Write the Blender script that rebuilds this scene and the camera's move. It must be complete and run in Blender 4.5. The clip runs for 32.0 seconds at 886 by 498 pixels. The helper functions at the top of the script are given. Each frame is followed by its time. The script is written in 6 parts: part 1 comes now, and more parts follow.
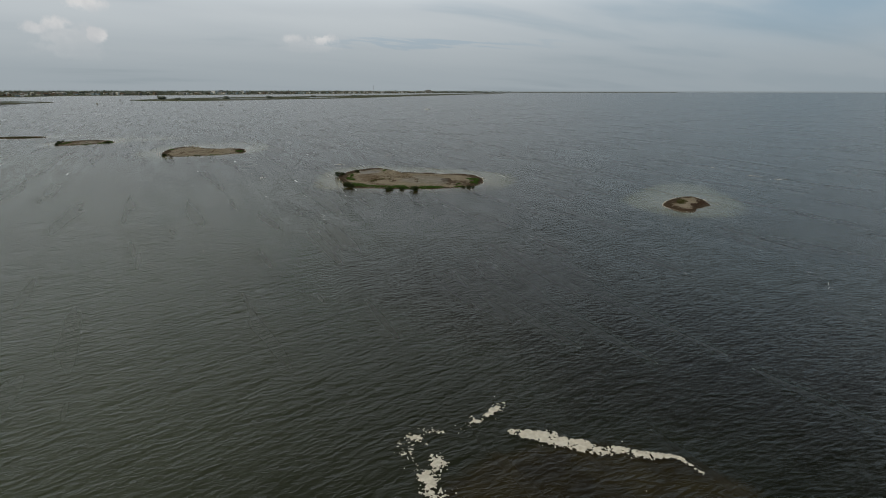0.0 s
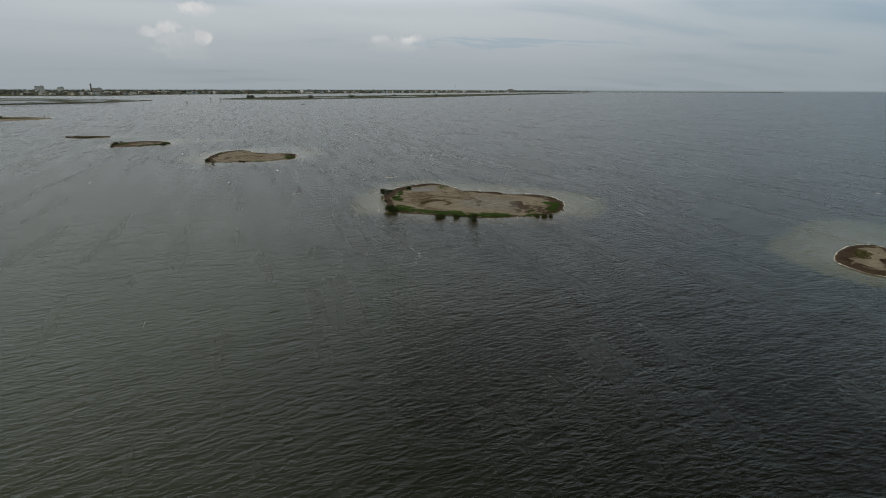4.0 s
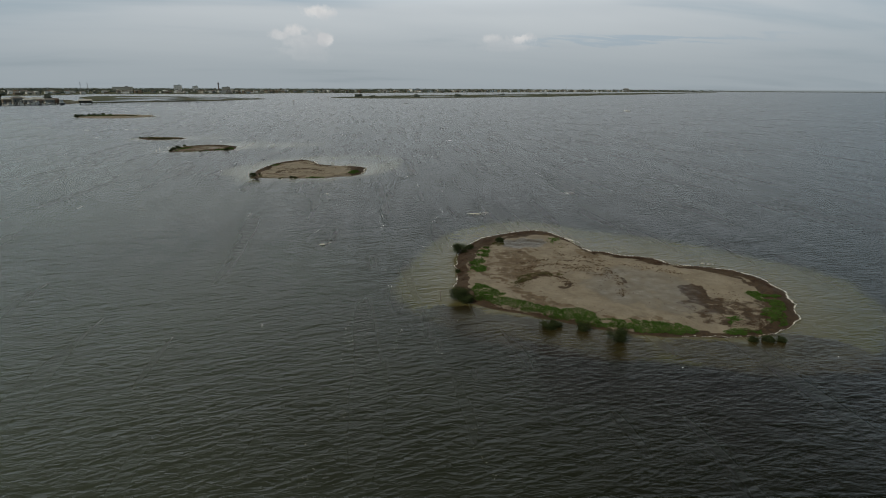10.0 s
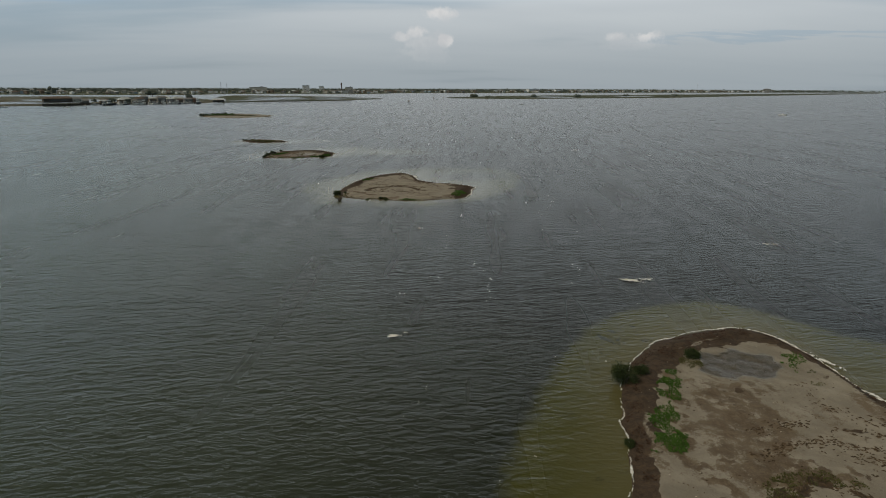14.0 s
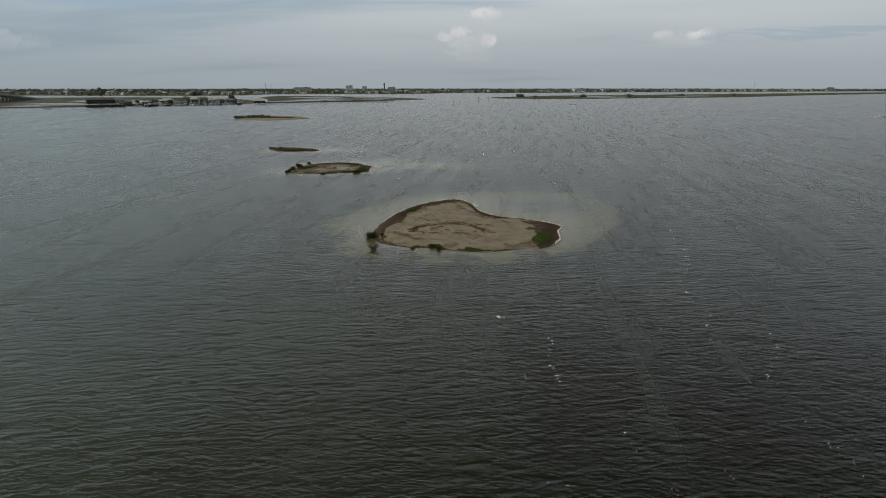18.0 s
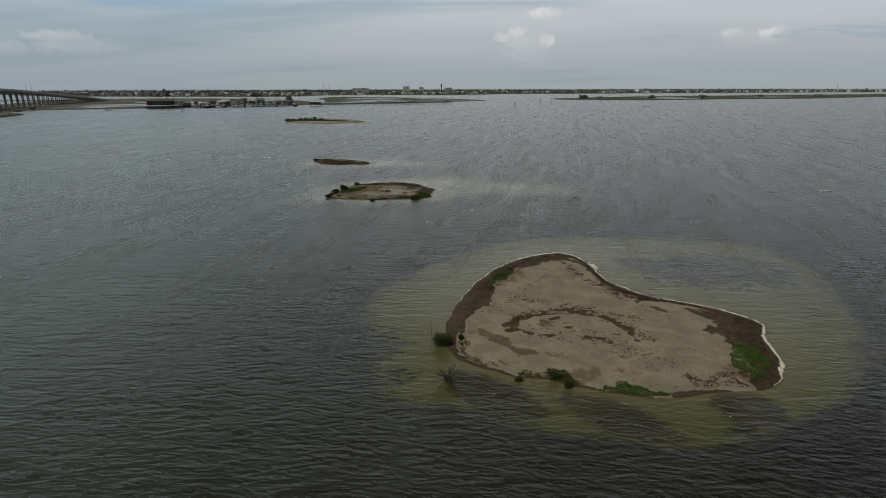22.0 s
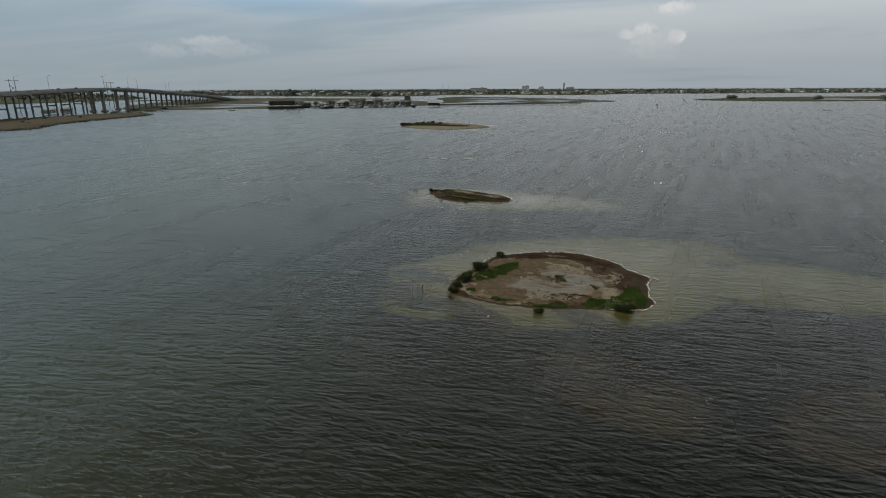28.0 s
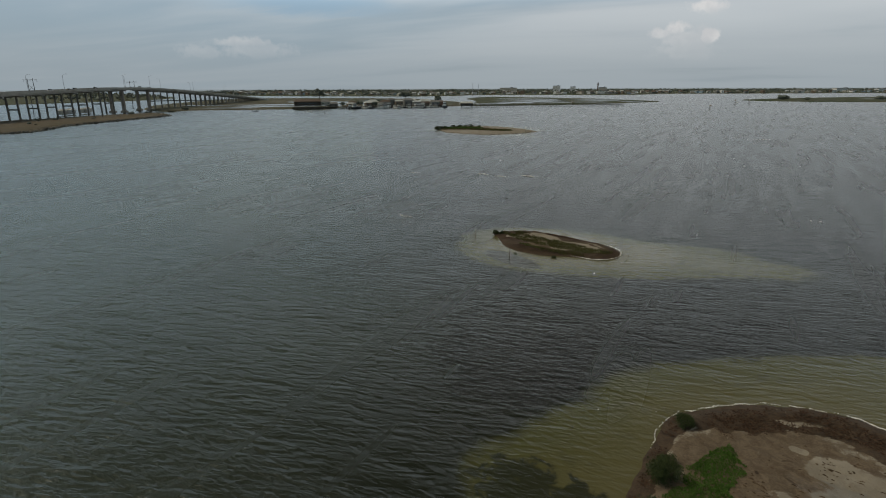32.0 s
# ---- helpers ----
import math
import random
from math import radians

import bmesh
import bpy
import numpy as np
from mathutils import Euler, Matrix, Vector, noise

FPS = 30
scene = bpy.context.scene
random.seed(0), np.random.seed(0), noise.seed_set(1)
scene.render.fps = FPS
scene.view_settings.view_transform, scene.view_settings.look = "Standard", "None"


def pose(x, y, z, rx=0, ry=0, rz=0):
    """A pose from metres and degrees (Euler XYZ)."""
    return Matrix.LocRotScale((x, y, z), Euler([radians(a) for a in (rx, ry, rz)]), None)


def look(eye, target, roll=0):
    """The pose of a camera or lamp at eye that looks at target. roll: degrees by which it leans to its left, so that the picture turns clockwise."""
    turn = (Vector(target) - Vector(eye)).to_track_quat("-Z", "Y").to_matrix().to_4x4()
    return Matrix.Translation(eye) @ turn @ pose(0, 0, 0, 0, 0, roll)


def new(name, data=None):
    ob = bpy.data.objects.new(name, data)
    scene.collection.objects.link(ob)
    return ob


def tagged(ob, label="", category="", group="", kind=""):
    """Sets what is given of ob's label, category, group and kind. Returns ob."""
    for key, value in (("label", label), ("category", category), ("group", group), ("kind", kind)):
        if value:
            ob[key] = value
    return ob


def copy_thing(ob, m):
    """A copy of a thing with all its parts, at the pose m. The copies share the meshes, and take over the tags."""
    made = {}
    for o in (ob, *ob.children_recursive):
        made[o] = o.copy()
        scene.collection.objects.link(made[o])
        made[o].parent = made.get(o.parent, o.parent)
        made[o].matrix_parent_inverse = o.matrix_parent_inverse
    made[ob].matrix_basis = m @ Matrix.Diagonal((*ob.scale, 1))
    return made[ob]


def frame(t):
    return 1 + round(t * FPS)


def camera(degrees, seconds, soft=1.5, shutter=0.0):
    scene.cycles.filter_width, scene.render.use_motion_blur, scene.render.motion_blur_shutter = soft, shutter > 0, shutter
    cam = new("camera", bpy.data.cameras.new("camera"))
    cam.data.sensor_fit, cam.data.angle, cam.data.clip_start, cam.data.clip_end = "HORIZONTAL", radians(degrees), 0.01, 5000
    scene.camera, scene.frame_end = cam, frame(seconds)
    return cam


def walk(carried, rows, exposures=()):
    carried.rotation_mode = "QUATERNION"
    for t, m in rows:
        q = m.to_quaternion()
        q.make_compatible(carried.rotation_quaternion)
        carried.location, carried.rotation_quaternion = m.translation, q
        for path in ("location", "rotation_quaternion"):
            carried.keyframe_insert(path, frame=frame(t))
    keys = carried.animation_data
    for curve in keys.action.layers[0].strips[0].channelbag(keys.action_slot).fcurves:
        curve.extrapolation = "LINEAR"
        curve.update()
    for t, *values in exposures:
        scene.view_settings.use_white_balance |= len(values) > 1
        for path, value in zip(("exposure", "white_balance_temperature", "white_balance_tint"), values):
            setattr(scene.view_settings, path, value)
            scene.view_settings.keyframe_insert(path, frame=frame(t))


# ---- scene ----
cam = camera(77.8, 32.0, 1.0)
PATH = [
    (0, (0.726, 2.104, 21.154), (0.716, 4.025, 20.596), 0.1),
    (0.5, (1.07, 5.67, 21.267), (1.048, 7.59, 20.709), 0.1),
    (1, (1.432, 9.243, 21.353), (1.4, 11.163, 20.795), 0.2),
    (1.5, (1.83, 12.848, 21.341), (1.792, 14.768, 20.783), 0.2),
    (2, (2.125, 16.58, 21.24), (2.028, 18.498, 20.681), 0.2),
    (2.5, (2.139, 20.302, 21.162), (1.983, 22.216, 20.603), 0.2),
    (4.5, (2.34, 34.549, 21.05), (2.028, 36.443, 20.489), 0.2),
    (5, (2.24, 38.079, 20.981), (1.892, 39.967, 20.42), 0.3),
    (5.5, (1.96, 41.575, 20.859), (1.518, 43.442, 20.297), 0.3),
    (6, (1.567, 45.291, 20.75), (1.085, 47.149, 20.187), 0.3),
    (6.5, (0.973, 49.053, 20.605), (0.463, 50.904, 20.043), 0.2),
    (7, (0.242, 52.915, 20.55), (-0.293, 54.758, 19.987), 0.2),
    (7.5, (-0.56, 56.789, 20.452), (-1.124, 58.623, 19.889), 0.2),
    (8, (-1.545, 60.622, 20.432), (-2.144, 62.446, 19.869), 0.2),
    (8.5, (-2.549, 64.461, 20.37), (-3.162, 66.28, 19.807), 0.2),
    (9, (-3.648, 68.258, 20.284), (-4.273, 70.072, 19.72), 0.2),
    (9.5, (-4.774, 72.064, 20.304), (-5.407, 73.875, 19.74), 0.2),
    (10, (-5.971, 75.738, 20.329), (-6.609, 77.547, 19.765), 0.2),
    (10.5, (-7.196, 79.481, 20.3), (-7.848, 81.286, 19.736), 0.2),
    (11, (-8.541, 83.465, 20.165), (-9.268, 85.241, 19.601), 0.2),
    (11.5, (-9.978, 87.134, 20.041), (-10.749, 88.89, 19.477), 0.2),
    (12, (-11.576, 90.817, 19.956), (-12.475, 92.512, 19.392), 0.2),
    (12.5, (-13.14, 94.032, 20.041), (-14.058, 95.717, 19.476), 0.2),
    (13, (-15.072, 97.005, 20.076), (-15.997, 98.686, 19.511), 0.2),
    (13.5, (-17.098, 100.054, 20.154), (-18.075, 101.705, 19.589), 0.2),
    (14, (-19.295, 102.927, 20.273), (-20.284, 104.571, 19.708), 0.2),
    (14.5, (-21.654, 105.982, 20.397), (-22.659, 107.616, 19.831), 0.2),
    (16.5, (-32.347, 119.187, 20.411), (-33.418, 120.779, 19.846), 0.1),
    (17, (-35.097, 122.231, 20.349), (-36.179, 123.816, 19.784), 0.1),
    (17.5, (-37.902, 125.347, 20.319), (-38.992, 126.925, 19.754), 0.0),
    (18, (-40.685, 128.471, 20.26), (-41.794, 130.037, 19.694), 0.0),
    (18.5, (-43.498, 131.561, 20.196), (-44.621, 133.116, 19.631), 0.0),
    (19, (-46.428, 134.586, 20.175), (-47.576, 136.123, 19.61), -0.0),
    (19.5, (-49.336, 137.652, 20.155), (-50.529, 139.154, 19.59), -0.0),
    (20, (-52.327, 140.676, 20.163), (-53.532, 142.169, 19.599), -0.1),
    (20.5, (-55.223, 143.605, 20.192), (-56.44, 145.088, 19.627), -0.1),
    (21, (-58.313, 146.425, 20.245), (-59.558, 147.885, 19.68), -0.1),
    (21.5, (-61.344, 149.198, 20.299), (-62.597, 150.651, 19.735), -0.1),
    (22, (-64.572, 151.901, 20.351), (-65.829, 153.35, 19.788), -0.1),
    (22.5, (-67.813, 154.498, 20.375), (-69.08, 155.939, 19.811), -0.1),
    (23, (-71.116, 157.207, 20.406), (-72.424, 158.611, 19.842), -0.1),
    (23.5, (-74.528, 159.924, 20.39), (-75.869, 161.297, 19.827), -0.1),
    (24, (-78.101, 162.694, 20.302), (-79.456, 164.053, 19.738), -0.1),
    (24.5, (-81.53, 165.173, 20.201), (-82.902, 166.515, 19.638), -0.1),
    (25, (-85.043, 167.672, 20.187), (-86.429, 169.0, 19.624), -0.2),
    (25.5, (-88.692, 170.229, 20.178), (-90.131, 171.5, 19.615), -0.2),
    (27.5, (-103.739, 180.479, 20.612), (-105.245, 181.669, 20.049), -0.2),
    (28, (-107.706, 182.972, 20.609), (-109.232, 184.136, 20.045), -0.2),
    (28.5, (-111.717, 185.339, 20.552), (-113.264, 186.474, 19.989), -0.2),
    (29, (-115.671, 187.653, 20.48), (-117.239, 188.76, 19.917), -0.2),
    (29.5, (-119.576, 189.649, 20.47), (-121.15, 190.747, 19.907), -0.2),
    (30, (-123.493, 191.57, 20.377), (-125.068, 192.667, 19.814), -0.2),
    (30.5, (-127.472, 193.58, 20.334), (-129.048, 194.675, 19.771), -0.2),
    (31, (-131.476, 195.495, 20.303), (-133.053, 196.588, 19.739), -0.2),
    (31.5, (-135.462, 197.488, 20.265), (-137.041, 198.578, 19.701), -0.2),
    (32, (-139.583, 199.407, 20.297), (-141.163, 200.496, 19.733), -0.2),
]
walk(cam, [(t, look(eye, target, roll)) for t, eye, target, roll in PATH])


# ---------- light: high thin overcast over a shallow bay ----------
SUN_AZ, SUN_EL, GLOW = 214.0, 50.0, 1.3   # clockwise from +y, above the horizon, degrees
sun_dir = Vector((math.sin(radians(SUN_AZ)) * math.cos(radians(SUN_EL)), math.cos(radians(SUN_AZ)) * math.cos(radians(SUN_EL)), math.sin(radians(SUN_EL))))
world = bpy.data.worlds.new("sky")
scene.world = world
world.use_nodes = True


class Net:
    """Small helper to write node graphs line by line."""

    def __init__(self, tree):
        self.t = tree
        self.t.nodes.clear()

    def add(self, kind, **props):
        n = self.t.nodes.new(kind)
        for k, v in props.items():
            if k == "ops":
                n.operation = v
            elif k == "blend":
                n.blend_type = v
            elif k == "dims":
                n.noise_dimensions = v
            elif k == "dtype":
                n.data_type = v
            elif k == "attr":
                n.attribute_name = v
            elif k == "sky":
                n.sky_type = v
            elif k == "feature":
                n.feature = v
        return n

    def link(self, a, b):
        self.t.links.new(a, b)

    def put(self, sock, v):
        if isinstance(v, bpy.types.NodeSocket):
            self.link(v, sock)
        elif isinstance(v, (tuple, list)) and len(v) == 3 and sock.type == "RGBA":
            sock.default_value = (*v, 1.0)
        else:
            sock.default_value = v

    def math(self, op, a, b=0.0, c=None, clamp=False):
        n = self.add("ShaderNodeMath", ops=op)
        n.use_clamp = clamp
        self.put(n.inputs[0], a)
        self.put(n.inputs[1], b)
        if c is not None:
            self.put(n.inputs[2], c)
        return n.outputs[0]

    def mix(self, f, a, b, blend="MIX"):
        n = self.add("ShaderNodeMix", dtype="RGBA", blend=blend)
        self.put(n.inputs[0], f)
        self.put(n.inputs[6], a)
        self.put(n.inputs[7], b)
        return n.outputs[2]

    def ramp(self, v, lo, hi, a=0.0, b=1.0):
        n = self.add("ShaderNodeMapRange")
        n.interpolation_type = "SMOOTHSTEP"
        self.put(n.inputs[0], v)
        for i, x in ((1, lo), (2, hi), (3, a), (4, b)):
            self.put(n.inputs[i], x)
        return n.outputs[0]

    def noise(self, vec, scale, detail=3.0, rough=0.55, distort=0.0):
        n = self.add("ShaderNodeTexNoise")
        if vec is not None:
            self.link(vec, n.inputs["Vector"])
        n.inputs["Scale"].default_value = scale
        n.inputs["Detail"].default_value = detail
        n.inputs["Roughness"].default_value = rough
        n.inputs["Distortion"].default_value = distort
        return n.outputs[0]

    def mapping(self, vec, rot=0.0, scale=(1, 1, 1), loc=(0, 0, 0)):
        n = self.add("ShaderNodeMapping")
        self.link(vec, n.inputs[0])
        n.vector_type = "TEXTURE"
        n.inputs[1].default_value = loc
        n.inputs[2].default_value = (0, 0, radians(rot))
        n.inputs[3].default_value = tuple(1.0 / s for s in scale)
        return n.outputs[0]

    def bump(self, height, strength, dist, normal=None):
        n = self.add("ShaderNodeBump")
        self.put(n.inputs["Strength"], strength)
        self.put(n.inputs["Distance"], dist)
        self.link(height, n.inputs["Height"])
        if normal is not None:
            self.link(normal, n.inputs["Normal"])
        return n.outputs[0]


def build_sky():
    n = Net(world.node_tree)
    out = n.add("ShaderNodeOutputWorld")
    bg = n.add("ShaderNodeBackground")
    bg.inputs[1].default_value = 0.1
    n.link(bg.outputs[0], out.inputs[0])
    sky = n.add("ShaderNodeTexSky", sky="NISHITA")
    sky.sun_disc = False
    sky.sun_elevation = radians(SUN_EL)
    sky.sun_rotation = radians(SUN_AZ)
    sky.air_density, sky.dust_density, sky.ozone_density = 1.0, 2.0, 1.0
    tc = n.add("ShaderNodeTexCoord")
    sep = n.add("ShaderNodeSeparateXYZ")
    n.link(tc.outputs["Generated"], sep.inputs[0])
    x, y, z = sep.outputs
    az = n.math("ARCTAN2", n.math("MULTIPLY", x, -1.0), y)          # to the left of +y
    el = n.math("ARCSINE", z)
    up = n.math("MAXIMUM", z, 0.0)
    # flat cloud sheets: directions laid out on a plane overhead
    flat = n.add("ShaderNodeVectorMath", ops="DIVIDE")
    n.link(tc.outputs["Generated"], flat.inputs[0])
    comb = n.add("ShaderNodeCombineXYZ")
    zz = n.math("ADD", up, 0.10)
    for i in range(3):
        n.link(zz, comb.inputs[i])
    n.link(comb.outputs[0], flat.inputs[1])
    sheet = n.mapping(flat.outputs[0], 35, (0.55, 1.4, 1.0), (2.3, 0.4, 0))
    streak = n.noise(sheet, 0.62, 3.0, 0.48, 0.4)
    fine = n.noise(sheet, 2.2, 4.0, 0.6, 0.4)
    cover = n.math("ADD", n.math("MULTIPLY", streak, 0.88), n.math("MULTIPLY", fine, 0.12))
    # the sky is bluer to the two sides of the view's way
    side = n.ramp(n.math("ABSOLUTE", n.math("ADD", az, -0.40)), 0.30, 1.3, 0.0, 0.26)
    veil = n.ramp(n.math("ADD", cover, n.math("MULTIPLY", side, -0.8)), 0.16, 0.46)
    grey = n.mix(n.ramp(cover, 0.38, 0.68), (5.15, 5.55, 5.82), (5.62, 5.99, 6.20))
    blue = n.mix(0.55, sky.outputs[0], (2.1, 3.0, 3.7))
    col = n.mix(n.math("MULTIPLY", veil, 0.93), blue, grey)
    # clearer, bluer air to the west and to the far east
    clear = n.math("MAXIMUM", n.ramp(az, 0.72, 1.35), n.math("MULTIPLY", n.ramp(az, 0.0, -0.55), 0.8))
    clear = n.math("MULTIPLY", clear, n.ramp(cover, 0.75, 0.30, 0.5, 1.0))
    col = n.mix(n.math("MULTIPLY", clear, 0.9), col, (2.85, 3.85, 4.62))
    # two gaps of blue: a thin line low in the north-east, a torn one high in the north-west
    torn = n.math("MULTIPLY", n.math("ADD", fine, -0.5), 0.05)
    for a, e, w, h, f in ((0.02, 0.074, 0.24, 0.007, 0.55), (1.19, 0.130, 0.18, 0.022, 0.95), (-0.62, 0.10, 0.22, 0.05, 0.4)):
        da = n.math("DIVIDE", n.math("ADD", az, -a), w)
        de = n.math("DIVIDE", n.math("ADD", n.math("ADD", el, torn), -e), h)
        d = n.math("SQRT", n.math("ADD", n.math("MULTIPLY", da, da), n.math("MULTIPLY", de, de)))
        col = n.mix(n.ramp(d, 1.2, 0.2, 0.0, f), col, (2.9, 4.15, 5.25))
    # haze that thickens to the horizon
    haze = n.ramp(el, 0.0, 0.15, 1.0, 0.0)
    col = n.mix(n.math("MULTIPLY", haze, 0.85), col, (2.98, 3.44, 3.74))
    # distant cumulus heads: azimuth, elevation, half width, half height (radians)
    warp = n.noise(tc.outputs["Generated"], 26.0, 4.0, 0.62)
    warp2 = n.noise(tc.outputs["Generated"], 75.0, 3.0, 0.6)
    puff = n.math("ADD", n.math("MULTIPLY", n.math("ADD", warp, -0.5), 2.3), n.math("MULTIPLY", n.math("ADD", warp2, -0.5), 1.2))
    total = None
    for a, e, w, h, f in CUMULUS:
        da = n.math("DIVIDE", n.math("ADD", az, -a), w)
        de = n.math("DIVIDE", n.math("ADD", el, -e), h)
        d = n.math("SQRT", n.math("ADD", n.math("MULTIPLY", da, da), n.math("MULTIPLY", de, de)))
        low = n.ramp(de, -1.6, 0.3)
        b = n.math("MULTIPLY", n.ramp(n.math("ADD", d, puff), 1.18, 0.50, 0.0, f), low)
        total = b if total is None else n.math("MAXIMUM", total, b)
    lit = n.mix(n.ramp(warp, 0.35, 0.7), (5.6, 5.65, 5.75), (7.4, 7.25, 7.1))
    col = n.mix(n.math("MULTIPLY", total, 0.85), col, lit)
    # bright band added above the view for water reflections, stronger toward the hidden sun
    vec = n.add("ShaderNodeVectorMath", ops="DOT_PRODUCT")
    n.link(tc.outputs["Generated"], vec.inputs[0])
    vec.inputs[1].default_value = sun_dir
    glow = n.math("POWER", n.math("ADD", n.math("MULTIPLY", vec.outputs["Value"], 0.5), 0.5), 2.0)
    east_dim = n.ramp(az, -0.15, 0.75, 0.45, 0.80)          # the added band is dimmed to the east to darken the water there
    deck = n.math("MULTIPLY", n.math("MULTIPLY", n.ramp(el, 0.12, 0.21), east_dim), n.math("ADD", 1.15, n.math("MULTIPLY", glow, GLOW)))
    # unseen sky overhead is dimmed so that water seen steeply turns darker
    high = n.ramp(el, 0.21, 0.47, 1.0, 0.07)
    gain = n.math("MULTIPLY", n.math("ADD", 1.0, deck), high)
    bright = n.add("ShaderNodeVectorMath", ops="SCALE")
    n.link(col, bright.inputs[0])
    n.link(gain, bright.inputs["Scale"])
    # unseen sky overhead given a warmer tint than the hazy rim, to warm reflections
    col = n.mix(n.ramp(el, 0.18, 0.55), bright.outputs[0], n.mix(1.0, bright.outputs[0], (1.10, 1.0, 0.66), "MULTIPLY"))
    # under the horizon: the far water's haze
    col = n.mix(n.ramp(z, -0.004, -0.0005, 1.0, 0.0), col, (2.2, 2.5, 2.6))
    n.link(col, bg.inputs[0])


CUMULUS = [(0.548, 0.118, 0.030, 0.013, 0.9), (0.588, 0.088, 0.021, 0.011, 0.85), (0.612, 0.080, 0.016, 0.010, 0.7), (0.537, 0.074, 0.015, 0.012, 1.0), (0.570, 0.070, 0.046, 0.018, 0.38), (0.575, 0.054, 0.050, 0.016, 0.2),
           (0.258, 0.079, 0.017, 0.009, 0.6), (0.208, 0.078, 0.023, 0.011, 0.85), (0.228, 0.068, 0.050, 0.010, 0.3), (1.300, 0.070, 0.045, 0.010, 0.45), (1.283, 0.060, 0.060, 0.014, 0.3), (1.360, 0.056, 0.040, 0.012, 0.25)]
build_sky()
sun_lamp = bpy.data.lights.new("sun", "SUN")
sun_lamp.energy, sun_lamp.angle, sun_lamp.color = 1.6, radians(20), (1.0, 0.87, 0.66)
sun_ob = new("sun", sun_lamp)
sun_ob.matrix_world = look(sun_dir * 300, (0, 0, 0))

# ---------- materials ----------
WIND = 34.0   # direction of the wave crests, degrees from +x
LANES = 27.0  # across the foam lanes that the wind draws out


def material(name):
    m = bpy.data.materials.new(name)
    m.use_nodes = True
    n = Net(m.node_tree)
    out = n.add("ShaderNodeOutputMaterial")
    p = n.add("ShaderNodeBsdfPrincipled")
    n.link(p.outputs[0], out.inputs[0])
    return m, n, p


def position(n):
    g = n.add("ShaderNodeNewGeometry")
    return g.outputs["Position"]


def plain(name, a, b, rough=0.7, scale=3.0, metal=0.0, bump=0.3, dist=0.02, per_object=0.0, per_island=0.0):
    """A worn surface: two tones at two scales, fine relief, and a little difference from piece to piece."""
    m, n, p = material(name)
    pos = position(n)
    big = n.noise(pos, scale, 4.0, 0.6)
    small = n.noise(pos, scale * 7.0, 3.0, 0.6)
    f = n.ramp(n.math("ADD", n.math("MULTIPLY", big, 0.65), n.math("MULTIPLY", small, 0.35)), 0.34, 0.66)
    col = n.mix(f, a, b)
    if per_object:
        oi = n.add("ShaderNodeObjectInfo")
        col = n.mix(1.0, col, n.mix(oi.outputs["Random"], (1 - per_object,) * 3, (1 + per_object,) * 3), "MULTIPLY")
    if per_island:
        gi = n.add("ShaderNodeNewGeometry")
        col = n.mix(1.0, col, n.mix(gi.outputs["Random Per Island"], (1 - per_island, 1 - per_island, 1 - per_island), (1 + per_island, 1 + per_island * 0.8, 1 + per_island * 0.5)), "MULTIPLY")
    n.link(col, p.inputs["Base Color"])
    n.put(p.inputs["Roughness"], n.ramp(small, 0.2, 0.8, max(rough - 0.12, 0.03), min(rough + 0.12, 1.0)))
    p.inputs["Metallic"].default_value = metal
    if bump:
        n.link(n.bump(small, bump, dist), p.inputs["Normal"])
    return m


